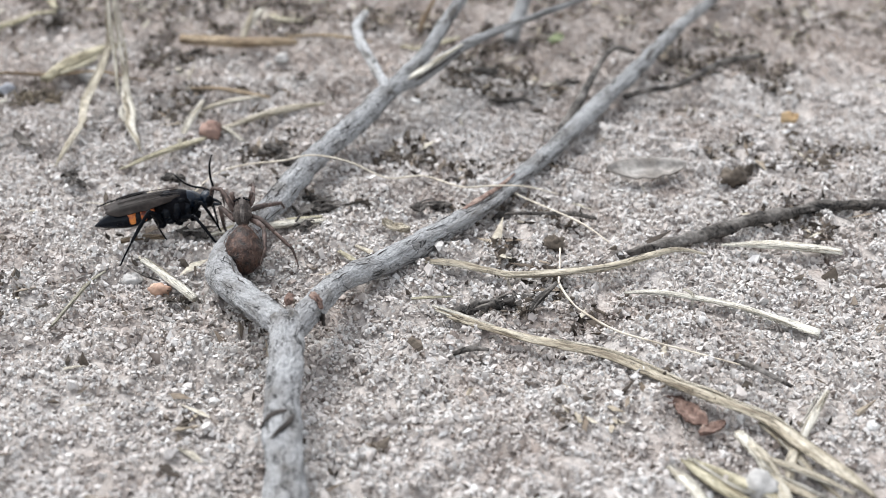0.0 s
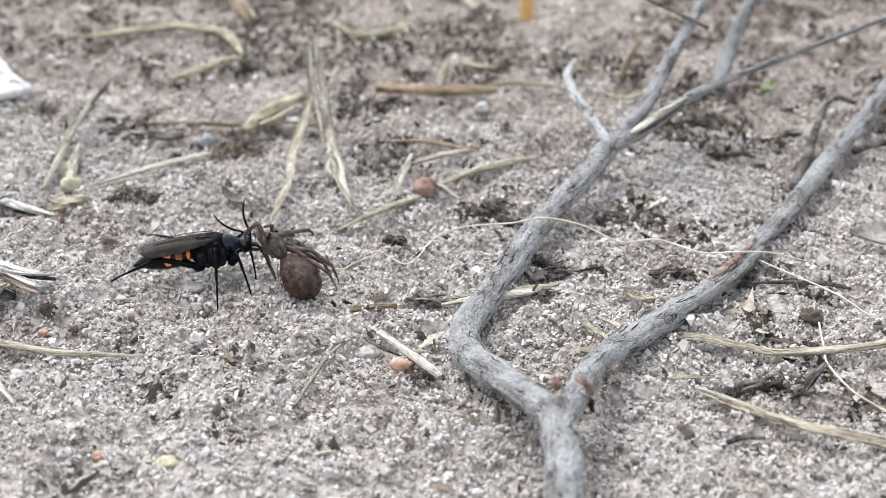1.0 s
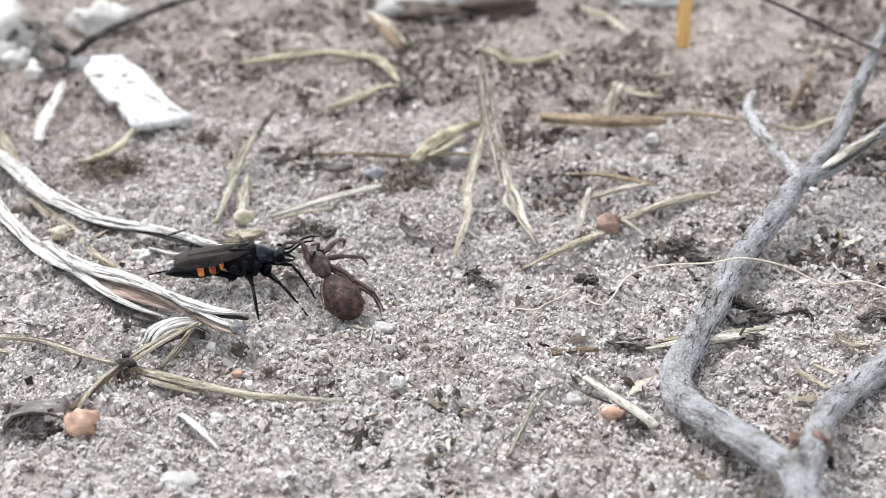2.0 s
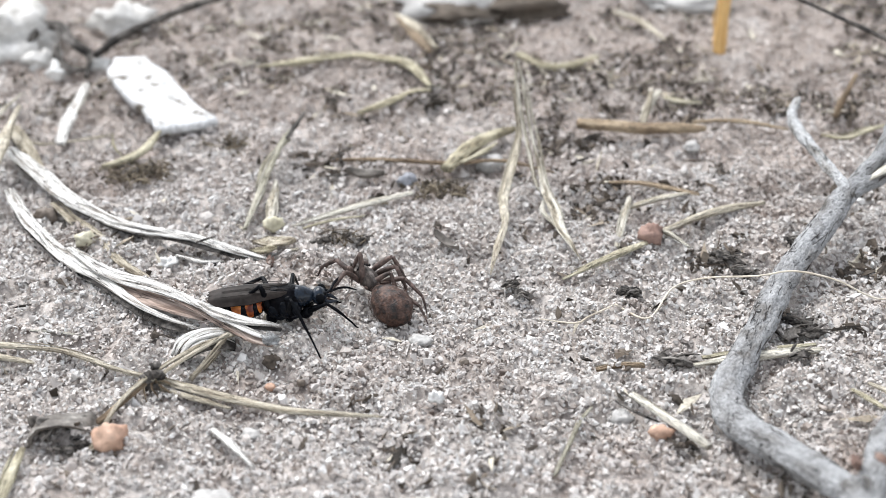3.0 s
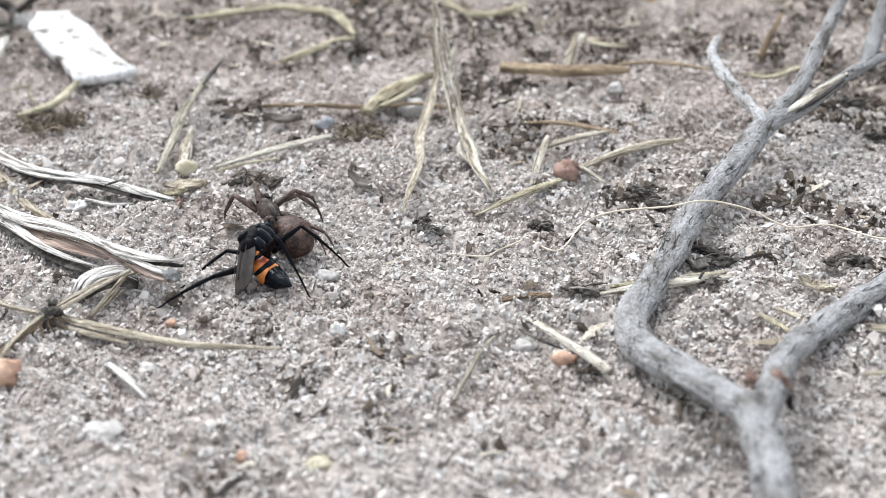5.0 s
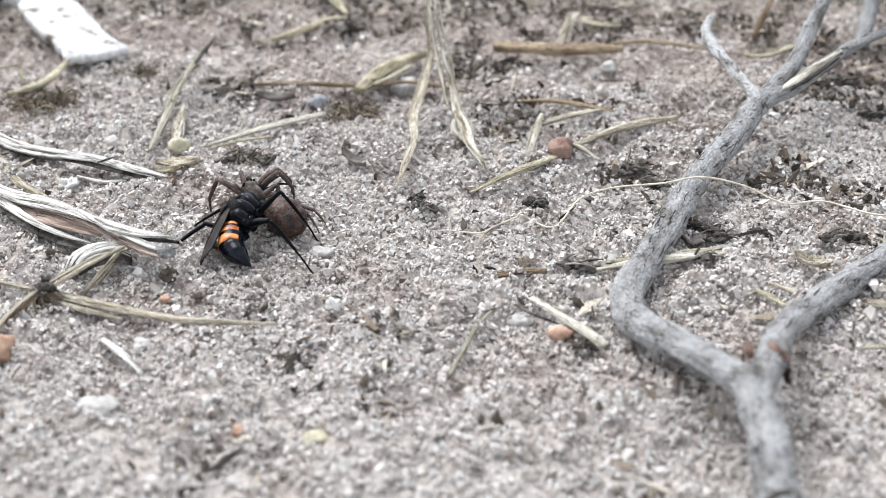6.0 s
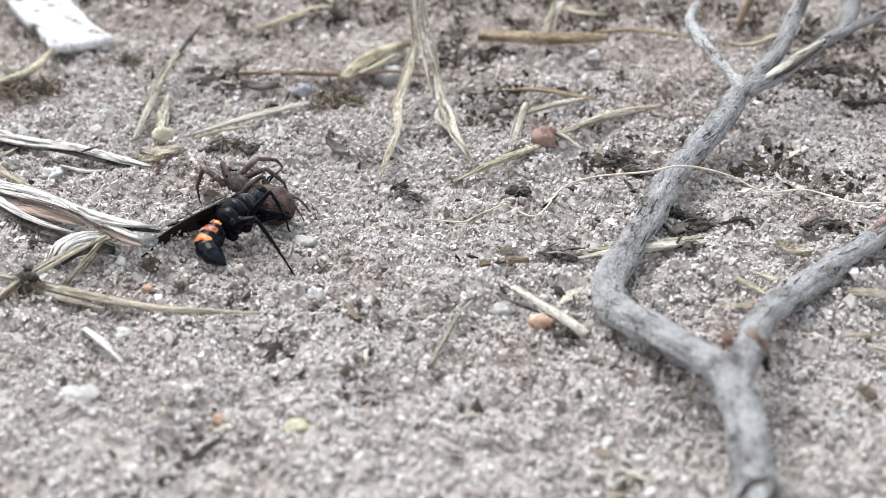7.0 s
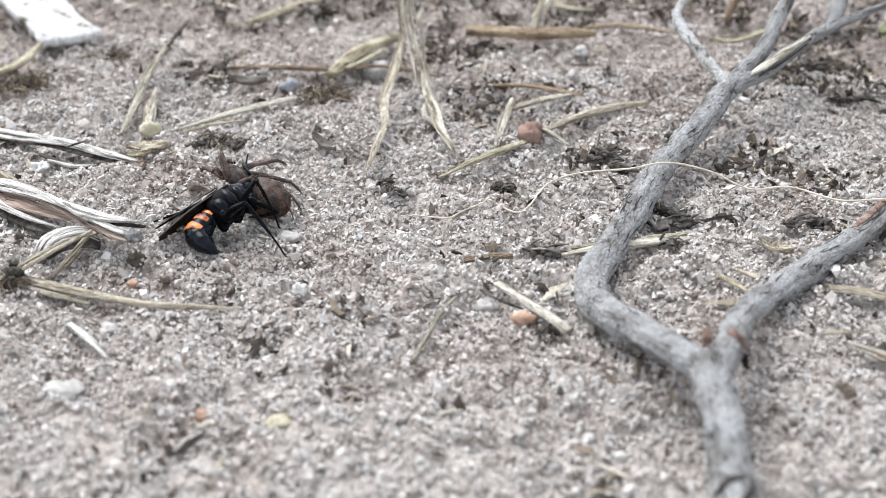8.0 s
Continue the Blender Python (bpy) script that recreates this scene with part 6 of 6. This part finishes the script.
def spider_leg(root, side, i, thigh, shank):
    """A stout hairy thigh along x, with a bowed shank and foot hinged on its end."""
    rng = random.Random(i * 2 + side)
    hip = Vector((0.08 - 0.048 * i, 0.075 * side, -0.02)) * SPIDER_SIZE
    geo = sweep(Geo(), [(0, 0, 0), (thigh * 0.4, 0, 0.012), (thigh * 0.85, 0, 0.008), (thigh, 0, 0)], [0.018, 0.026, 0.021, 0.016], 0.02, 10, 1, 0.16, 20, seed=i)
    bristles(geo, Vector((0.03, 0, 0)), Vector((thigh, 0, 0)), 0.02, 26, rng)
    leg = part("leg", geo, SPIDER_LEG, root)
    leg.location = hip * U
    a, b = Vector((shank * 0.22, 0, 0.02)), Vector((shank * 0.58, 0, 0.05))
    geo = sweep(Geo(), [(0, 0, 0), a, b], [0.017, 0.019, 0.013], 0.02, 10, 1, 0.14, 20, seed=i + 4)
    sweep(geo, [b, Vector((shank * 0.85, 0, 0.022)), Vector((shank, 0, 0))], [0.012, 0.008, 0.004], 0.02, 8, 1, 0.1, 20, seed=i + 8)
    bristles(geo, a, b, 0.014, 24, rng)
    bristles(geo, b, Vector((shank, 0, 0)), 0.009, 18, rng)
    lower = part("shank", geo, SPIDER_LEG, leg)
    lower.location = Vector((thigh * U, 0, 0))
    SPIDER_LEGS[side, i] = (leg, lower, hip, thigh, shank)


def spider():
    root = new("spider")
    tagged(root, "limp brown hairy spider dragged by a wasp", "spider")
    front = lathe(Geo(), [(-0.16, 0.03, 0.03, 0.0), (-0.13, 0.055, 0.055, 0.0), (-0.04, 0.085, 0.08, 0.01), (0.05, 0.078, 0.08, 0.02), (0.13, 0.06, 0.072, 0.015), (0.18, 0.03, 0.05, 0.0)], 20, 0.12, 14)
    part("head_shield", front, SPIDER, root, "dark brown hairy front body")
    part("back_stripe", lathe(Geo(), [(-0.13, 0.02, 0.066, 0.002), (-0.04, 0.04, 0.09, 0.012), (0.06, 0.042, 0.09, 0.02), (0.13, 0.04, 0.08, 0.015), (0.17, 0.02, 0.055, 0.005)], 18, 0.1, 14), SPIDER_STRIPE, root, "paler grey stripe along the back")
    body = lathe(Geo(), [(0.02, 0.02, 0.02, 0.0), (-0.03, 0.065, 0.065, 0.0), (-0.12, 0.125, 0.12, 0.0), (-0.24, 0.152, 0.145, 0.0), (-0.345, 0.125, 0.12, 0.0), (-0.415, 0.062, 0.062, 0.0), (-0.435, 0.015, 0.015, 0.0)], 30, 0.1, 22)
    rng = random.Random(4)
    for i in range(420):
        a, x = rng.uniform(0, 6.283), rng.uniform(-0.41, 0.0)
        w = 0.155 * math.sqrt(max(0.05, 1 - ((x + 0.21) / 0.225) ** 2))
        p = Vector((x, math.cos(a) * w, math.sin(a) * w))
        d = Vector((-0.022, math.cos(a) * 0.01, math.sin(a) * 0.01))
        sweep(body, [p, p + d], [0.0022, 0.0008], 0.05, 3, bend=False)
    belly = part("abdomen", body, SPIDER_BELLY, root, "rounded brown hairy abdomen")
    belly.location = Vector((-0.125, 0, 0.0)) * U
    for side in (1, -1):
        part("fang", sweep(Geo(), [(0.15, 0.035 * side, 0.0), (0.19, 0.035 * side, -0.05), (0.19, 0.02 * side, -0.1)], [0.03, 0.03, 0.008], 0.02, 8), SPIDER, root)
        part("palp", sweep(Geo(), [(0.14, 0.06 * side, -0.02), (0.22, 0.09 * side, 0.04), (0.27, 0.08 * side, -0.03)], [0.018, 0.02, 0.016], 0.02, 8), SPIDER_LEG, root)
        for k in range(3):
            part("eye", blob(Geo(), (0.15 - 0.015 * k, (0.02 + 0.022 * k) * side, 0.075), (0.013, 0.013, 0.013), 0, 1, 1, 6, 8), BLACK, root)
    for ob in root.children:
        ob.data.transform(Matrix.Diagonal((SPIDER_SIZE * (1.05 if ob is belly else 0.78), SPIDER_SIZE * (1.15 if ob is belly else 1), SPIDER_SIZE * (1.15 if ob is belly else 1), 1)))
        ob.location = ob.location * SPIDER_SIZE
    for side in (1, -1):
        for i, (thigh, shank) in enumerate(((0.25, 0.36), (0.24, 0.34), (0.27, 0.38), (0.25, 0.35))):
            spider_leg(root, side, i, thigh, shank)
    return root


wasp, wasp_abdomen, wasp_tip = spider_wasp()
prey = spider()


# ---------------------------------------------------------------- movement
def aim(hip, rest, body, target):
    """The turn about a hip, in the body's space, that sends a leg's foot towards a place in the world."""
    local = body.inverted() @ Vector(target) - hip
    m = rest.rotation_difference(local).to_matrix().to_4x4()
    m.translation = hip * U
    return m


def bend_leg(limb, body, foot, knee):
    """Thigh and shank, each in its parent's space, that set a foot on a place in the world, the knee to one side."""
    _, _, hip, thigh, shank = limb
    way = body.inverted() @ Vector(foot) - hip
    reach = min(max(way.length, abs(shank - thigh) + 0.06), (thigh + shank) * 0.985)
    way.normalize()
    pole = body.to_3x3().inverted() @ Vector(knee)
    pole = (pole - way * pole.dot(way)).normalized()
    c = (thigh ** 2 + reach ** 2 - shank ** 2) / (2 * thigh * reach)
    s = math.sqrt(max(0.0, 1 - c * c))
    x, z = way * c + pole * s, pole * c - way * s
    y = z.cross(x)
    upper = Matrix((x, y, z)).transposed().to_4x4()
    upper.translation = hip * U
    d = (way * reach - x * thigh) / shank
    c, s = d.dot(x), d.dot(z)
    lower = Matrix(((c, 0, -s, thigh * U), (0, 1, 0, 0), (s, 0, c, 0), (0, 0, 0, 1)))
    return upper, lower


def motions():
    # seconds, place, roll, pitch, heading
    body = [(0, 0.33, 0.92, 0.31, 2, 1, 20), (0.2, -0.06, 1.02, 0.31, 3.6, -0.2, 16), (0.5, -0.64, 1.18, 0.31, 6, -2, 10), (0.8, -1.17, 1.25, 0.31, 3.2, -2.7, 8.6), (1, -1.4, 1.28, 0.31, 2, -3, 8), (1.2, -1.77, 1.36, 0.31, 2.76, -2.24, 8.76), (1.5, -2.37, 1.48, 0.31, 4, -1, 10), (1.8, -2.71, 1.58, 0.35, 10, -1, 10.75), (2, -2.83, 1.62, 0.36, 12, -1, 11), (2.2, -2.75, 1.67, 0.38, 12, -4, 10), (3.3, -2.64, 1.06, 0.28, 6, -9, 3), (3.5, -2.51, 1.05, 0.28, 2, -13, 9), (3.8, -2.27, 1.04, 0.28, -10, -8.5, 40.5), (4, -2.09, 1.04, 0.28, -22, -4, 72), (4.5, -2.16, 1.1, 0.29, -42, -5, 72), (4.7, -2.12, 1.19, 0.27, -46, 4, 73), (5.8, -2.26, 1.21, 0.25, -60, -2, 71), (6, -2.25, 1.3, 0.25, -62, -4, 68), (6.5, -2.21, 1.22, 0.25, -64, -1, 67), (7, -2.12, 1.13, 0.25, -65, -2, 52), (7.5, -2.09, 1.16, 0.25, -64, 0, 54), (8, -2.09, 1.21, 0.25, -65, -5, 50)]
    places = {t: pose(x, y, z, rx, ry, rz) for t, x, y, z, rx, ry, rz in body}
    walk(wasp, [(t, pose(x * U, y * U, z * U, rx, ry, rz)) for t, x, y, z, rx, ry, rz in body])
    # where the middle and the tip of the abdomen lie once the wasp curls up beside the spider
    curl = [(4, -2.22, 0.81, 0.16, -2.29, 0.47, 0.08), (4.5, -2.12, 0.89, 0.16, -1.82, 0.69, 0.08), (4.7, -2.05, 1.04, 0.16, -1.77, 0.83, 0.08), (5.8, -2.3, 0.86, 0.16, -2.01, 0.43, 0.08), (6, -2.25, 0.91, 0.16, -1.86, 0.43, 0.08), (6.5, -2.24, 0.88, 0.16, -1.87, 0.44, 0.08), (7, -2.26, 0.84, 0.16, -1.89, 0.32, 0.08), (7.5, -2.24, 0.86, 0.16, -1.86, 0.38, 0.08), (8, -2.25, 0.88, 0.16, -1.84, 0.42, 0.08)]
    waist, joint = Vector((-0.135 * STRETCH, 0, -0.025)) * WASP, Vector((-0.245, 0, -0.018)) * WASP
    straight = pose(waist.x * U, 0, waist.z * U, 0, -5, 0)
    level = pose(joint.x * U, 0, joint.z * U, 0, 8, 0)
    bellies, ends = [(0.0, straight), (2.2, straight), (3.5, pose(waist.x * U, 0, waist.z * U, 0, -6, 2))], [(0.0, level), (2.2, level), (3.5, level)]
    for t, mx, my, mz, tx, ty, tz in curl:
        m = aim(waist, joint, places[t], (mx, my, mz))
        bellies.append((t, m))
        inner = m.copy()
        inner.translation = waist
        ends.append((t, aim(joint, Vector((-0.28, 0, -0.06)) * WASP, places[t] @ inner, (tx, ty, tz))))
    walk(wasp_abdomen, bellies)
    walk(wasp_tip, ends)
    # the feelers stand up while it walks and bend towards the spider later
    tips = [
        [ (0, 0.25, 1.2, 0.48), (0.5, -0.66, 1.32, 0.62), (1, -1.49, 1.52, 0.54), (1.5, -2.34, 1.66, 0.49), (2, -2.25, 1.95, 0.4), (2.2, -2.19, 1.91, 0.37), (3.3, -2.28, 1.16, 0.32), (3.5, -2.14, 1.24, 0.25), (4.5, -2.11, 1.72, 0.32), (4.7, -2.15, 1.88, 0.27), (5.8, -2.04, 1.89, 0.29), (6, -1.97, 1.95, 0.28), (6.5, -2.02, 1.9, 0.3), (7, -1.85, 1.8, 0.29), (7.5, -2.1, 1.89, 0.25), (8, -2.01, 1.85, 0.36) ],
        [ (0, 0.63, 1.32, 0.69), (0.5, -0.34, 1.35, 0.67), (1, -1.15, 1.59, 0.65), (1.5, -1.98, 1.83, 0.75), (2, -2.3, 1.92, 0.36), (2.2, -2.31, 1.92, 0.4), (3.3, -2.26, 1.18, 0.35), (3.5, -2.16, 1.23, 0.23), (4.5, -2.13, 1.71, 0.3), (4.7, -2.17, 1.91, 0.33), (5.8, -1.94, 1.88, 0.26), (6, -1.85, 1.9, 0.19), (6.5, -1.73, 1.87, 0.22), (7, -1.9, 1.78, 0.25), (7.5, -2.09, 1.88, 0.23), (8, -2.05, 1.82, 0.32) ],
    ]
    for (feeler, base, rest), rows in zip(ANTENNAE, tips):
        keys = []
        for t, x, y, z in rows:
            m = aim(base, rest, places[t], (x, y, z))
            m.translation = feeler.location
            keys.append((t, m))
        walk(feeler, keys)
    # the wings trail down to the sand as it lies over
    root_of_wing = Vector((0.04 * STRETCH, 0, 0.112)) * WASP
    folded = pose(root_of_wing.x * U, 0, root_of_wing.z * U, 0, -6, 0)
    sag = [(4, -2.3, 0.5, 0.3), (4.5, -2.22, 0.77, 0.14), (4.7, -2.16, 0.83, 0.14), (5.8, -2.48, 0.67, 0.14), (6, -2.45, 0.85, 0.14), (6.5, -2.43, 0.76, 0.14), (7, -2.71, 0.84, 0.14), (7.5, -2.6, 0.75, 0.14), (8, -2.51, 0.91, 0.14)]
    raised = pose(root_of_wing.x * U, 0, root_of_wing.z * U, 0, 3, 0)
    for wing in WINGS:
        walk(wing, [(0.0, folded), (2.2, folded), (3.5, raised)] + [(t, aim(root_of_wing, Vector((-0.62, 0, 0)), places[t], (x, y, z))) for t, x, y, z in sag])
    feet = {
            ("hind", -1): [(0, -0.07, 0.29), (0.2, -0.45, 0.75), (0.5, -1.35, 1.01), (0.8, -1.75, 0.85), (1, -2.32, 1.1), (1.2, -2.59, 0.9), (1.5, -2.98, 1.3), (1.8, -3.7, 1.6), (2, -3.89, 1.83), (2.2, -3.67, 1.83), (3.3, -3.07, 1.02), (3.5, -3.02, 0.77), (4, -1.9, 0.39), (4.5, -2.08, 1.24), (4.7, -1.64, 0.66), (5.8, -1.62, 0.74), (6, -1.58, 0.71), (6.5, -1.64, 0.77), (7, -1.56, 0.52), (7.5, -1.61, 0.55), (8, -1.54, 0.74)],
            ("mid", -1): [(0, 0.88, 0.36), (0.2, 0.4, 0.4), (0.5, -0.19, 0.66), (0.8, -1, 0.7), (1, -1.27, 0.68), (1.2, -1.57, 0.65), (1.5, -2.61, 0.88), (1.8, -2.56, 0.76), (2, -2.56, 0.82), (2.2, -2.57, 0.82), (3.3, -2.32, 0.7), (3.5, -2.48, 0.24), (4, -1.53, 1.13), (4.5, -1.54, 1.15), (4.7, -1.43, 1.17), (5.8, -1.47, 1.14), (6, -1.61, 1.22), (6.5, -1.69, 1.35), (7, -1.7, 1.2), (7.5, -1.52, 1.15), (8, -1.66, 1.18)],
            ("front", -1): [(0, 0.77, 0.81), (0.2, 0.4, 0.75), (0.5, -0.15, 1.21), (0.8, -0.72, 0.95), (1, -1.02, 0.93), (1.2, -1.13, 1.0), (1.5, -1.78, 1.18), (1.8, -2.1, 1.3), (2, -2.22, 1.19), (2.2, -2.23, 1.19), (3.3, -2.11, 1.15), (3.5, -2.2, 0.6), (4, -1.95, 1.35), (4.5, -1.86, 1.76), (6, -2.07, 1.71), (8, -1.95, 1.36)],
            ("front", 1): [(0, 0.71, 0.91), (0.5, -0.16, 1.09), (1, -0.85, 1.22), (1.5, -1.85, 1.66), (2, -2.21, 1.49), (2.2, -2.24, 1.47), (3.3, -2.18, 1.7), (3.5, -2.12, 1.12), (4, -2.02, 1.62), (4.5, -2.07, 1.7), (6, -2.08, 1.78), (8, -1.97, 1.65)],
            ("mid", 1): [(0, 0.29, 0.7), (0.5, -0.66, 0.91), (1, -1.01, 1.14), (1.5, -1.85, 1.37), (2, -3.21, 2.79), (2.2, -3.01, 2.55), (3.5, -2.56, 1.77), (4, -2.74, 1.01), (4.5, -2.86, 1.19), (4.7, -2.71, 0.8), (6, -2.76, 1.29), (6.5, -2.78, 1.27), (7, -2.83, 1.17), (7.5, -2.92, 1.25), (8, -2.8, 1.17)],
            ("hind", 1): [(0, -0.48, 1.35), (0.5, -1.34, 1.81), (1, -2.26, 2.04), (1.5, -3.15, 2.33), (2, -4, 2.59), (2.2, -3.81, 2.29), (3.5, -3.04, 1.2), (4, -2.8, 0.97), (4.5, -2.77, 0.45), (4.7, -2.75, 0.44), (5.8, -3.04, 0.9), (6, -2.86, 0.87), (6.5, -2.82, 0.85), (7, -2.82, 0.77), (7.5, -2.86, 0.63), (8, -2.73, 1.03)]}

    def knee(key, t):
        if key[0] == "front" and t > 3.9:
            return (0.6, -0.4, 0.3)
        if key == ("mid", -1) and t > 3.9:
            return (0.4, -0.1, 0.5)
        if key[1] < 0:
            return (0.1, -0.3, 1)
        return (-0.1, 0.9, 0.5) if t < 3.6 else (-0.5, 0.7, 0.2)

    for key, rows in feet.items():
        bent = [(t, *bend_leg(LEGS[key], places[t], (x, y, 0.03), knee(key, t))) for t, x, y in rows]
        walk(LEGS[key][0], [(t, m) for t, m, _ in bent])
        walk(LEGS[key][1], [(t, m) for t, _, m in bent])
    held = [(0, 0.98, 0.56, 0.42, 0, -42, 96), (0.2, 0.6, 0.74, 0.42, 0, -42, 98), (0.5, 0.03, 1.02, 0.42, 0, -42, 101), (0.8, -0.61, 1.1, 0.41, 0, -42, 137.75), (1, -0.82, 1.13, 0.41, 0, -42, 150), (1.2, -1.13, 1.22, 0.41, 0, -42, 147.62), (1.5, -1.73, 1.4, 0.4, 0, -42, 143), (1.8, -2.03, 1.43, 0.4, 0, -42, 143.72), (2, -2.14, 1.44, 0.4, 0, -42, 144), (2.2, -2.04, 1.54, 0.4, 0, -42, 154), (3.3, -2.09, 1.65, 0.2, 0, -11, 129), (3.5, -2.13, 1.45, 0.32, 0, -33, 143), (4, -2.12, 1.61, 0.25, 0, -19, 131), (4.5, -2.145, 1.635, 0.274, 0, -16, 135), (4.7, -2.113, 1.68, 0.274, 0, -16, 133), (5.8, -2.155, 1.57, 0.274, 0, -16, 144), (6, -2.164, 1.559, 0.274, 0, -16, 145), (6.5, -2.071, 1.594, 0.274, 0, -16, 150), (7, -2.158, 1.543, 0.274, 0, -16, 153), (7.5, -2.116, 1.602, 0.274, 0, -16, 155), (8, -2.065, 1.595, 0.274, 0, -16, 149)]
    places = {t: pose(x, y, z, rx, ry, rz) for t, x, y, z, rx, ry, rz in held}
    walk(prey, [(t, pose(x * U, y * U, z * U, rx, ry, rz)) for t, x, y, z, rx, ry, rz in held])
    # where each foot of the spider lies
    grip = {
            (-1, 0): [(0, 0.93, 1.38, 0.3), (0.5, 0.01, 1.8, 0.2), (1, -0.5, 1.8, 0.15), (1.5, -1.81, 1.94, 0.2), (2, -2.03, 2.01, 0.25), (2.2, -2.03, 1.98, 0.2), (3.3, -1.78, 1.65, 0.05), (3.5, -1.8, 1.65, 0.1), (4, -1.83, 1.75, 0.1), (4.5, -1.62, 1.86, 0.03), (4.7, -1.61, 1.87, 0.03), (5.8, -1.95, 1.99, 0.2), (6, -1.92, 1.89, 0.1), (6.5, -1.88, 2.2, 0.1), (7, -1.86, 1.99, 0.2), (7.5, -1.88, 2.04, 0.15), (8, -1.72, 2.17, 0.1)],
            (-1, 1): [(0, 1.38, 1.23, 0.1), (0.5, 0.38, 1.48, 0.1), (1, -0.26, 1.14, 0.03), (1.5, -1.38, 2.05, 0.1), (2, -1.79, 1.89, 0.15), (2.2, -1.69, 1.59, 0.03), (3.3, -1.75, 1.59, 0.03), (3.5, -1.74, 1.64, 0.03), (4, -1.78, 1.68, 0.03), (4.5, -1.81, 1.84, 0.15), (4.7, -1.77, 2.02, 0.15), (5.8, -1.83, 1.75, 0.1), (6, -1.88, 1.74, 0.1), (6.5, -1.65, 1.72, 0.03), (7, -1.79, 1.74, 0.05), (7.5, -1.62, 1.82, 0.03), (8, -1.55, 1.76, 0.03)],
            (-1, 2): [(0, 1.56, 0.14, 0.03), (0.5, 0.57, 0.52, 0.03), (1, -0.11, 0.82, 0.03), (1.5, -1.01, 0.99, 0.03), (2, -1.51, 1.23, 0.03), (2.2, -1.5, 1.25, 0.03), (3.3, -1.48, 1.23, 0.03), (3.5, -1.47, 1.22, 0.03), (4, -1.48, 1.22, 0.03), (4.5, -1.48, 1.21, 0.03), (4.7, -1.46, 1.21, 0.03), (5.8, -1.46, 1.12, 0.03), (6, -1.44, 1.16, 0.03), (6.5, -1.42, 1.15, 0.03), (7, -1.39, 1.16, 0.03), (7.5, -1.39, 1.11, 0.03), (8, -1.38, 1.1, 0.03)],
            (-1, 3): [(0, 1.17, 0.04, 0.2), (0.5, 0.28, 0.44, 0.1), (1, -0.28, 1.07, 0.1), (1.5, -1.29, 1.16, 0.1), (2, -1.57, 1.24, 0.03), (2.2, -1.59, 1.38, 0.05), (3.3, -1.56, 1.44, 0.05), (3.5, -1.57, 1.35, 0.1), (4, -1.56, 1.34, 0.1), (4.5, -1.5, 1.34, 0.1), (4.7, -1.5, 1.36, 0.1), (5.8, -1.48, 1.32, 0.1), (6, -1.48, 1.31, 0.1), (6.5, -1.49, 1.32, 0.1), (7, -1.49, 1.35, 0.1), (7.5, -1.48, 1.33, 0.1), (8, -1.45, 1.3, 0.1)],
            (1, 0): [(0, 0.75, 1.07, 0.2), (0.5, -0.23, 1.53, 0.2), (1, -1.08, 1.62, 0.2), (1.5, -1.96, 1.83, 0.2), (2, -2.38, 2.09, 0.2), (2.2, -2.34, 2.06, 0.2), (3.3, -2.57, 1.87, 0.03), (3.5, -2.55, 1.77, 0.03), (4, -2.54, 1.52, 0.03), (4.5, -2.54, 1.57, 0.03), (4.7, -2.54, 1.74, 0.03), (5.8, -2.57, 1.7, 0.03), (6, -2.56, 1.63, 0.03), (6.5, -2.53, 1.97, 0.03), (7, -2.52, 1.65, 0.03), (7.5, -2.53, 1.92, 0.03), (8, -2.52, 2.11, 0.03)],
            (1, 1): [(0, 0.64, 0.98, 0.35), (0.5, -0.34, 1.23, 0.35), (1, -1.11, 1.23, 0.35), (1.5, -2.04, 1.52, 0.35), (2, -2.52, 1.61, 0.42), (2.2, -2.42, 1.68, 0.42), (3.3, -2.24, 1.21, 0.35), (3.5, -2.22, 1.34, 0.3), (4, -2.28, 1.7, 0.2), (4.5, -2.22, 1.93, 0.15), (6, -2.31, 2.04, 0.1), (7, -2.09, 2.2, 0.1), (7.5, -2.3, 2.03, 0.1), (8, -2.2, 1.87, 0.1)],
            (1, 2): [(0, 0.73, 1.29, 0.2), (0.5, -0.24, 1.58, 0.2), (1, -0.95, 1.46, 0.03), (1.5, -1.86, 1.63, 0.03), (2, -2.26, 1.88, 0.03), (2.2, -2.2, 1.86, 0.03), (3.3, -2.32, 1.67, 0.1), (3.5, -2.18, 1.31, 0.1), (4.5, -2.32, 1.92, 0.1), (6, -2.29, 1.88, 0.1), (8, -2.16, 1.76, 0.1)],
            (1, 3): [(0, 0.85, 0.67, 0.05), (0.5, -0.11, 0.89, 0.05), (1, -0.84, 1.17, 0.03), (1.5, -1.71, 1.3, 0.03), (2, -2.07, 1.48, 0.1), (2.2, -2.13, 1.57, 0.03), (3.5, -2.01, 1.26, 0.03), (4.5, -2.1, 1.46, 0.03), (6, -2.05, 1.47, 0.03), (8, -1.91, 1.41, 0.03)]}
    for key, rows in grip.items():
        bent = [(t, *bend_leg(SPIDER_LEGS[key], places[t], (x, y, z), (0.5, 0.15, 0.7) if key[0] < 0 else (-0.25, 0.15, 1))) for t, x, y, z in rows]
        walk(SPIDER_LEGS[key][0], [(t, m) for t, m, _ in bent])
        walk(SPIDER_LEGS[key][1], [(t, m) for t, _, m in bent])


motions()
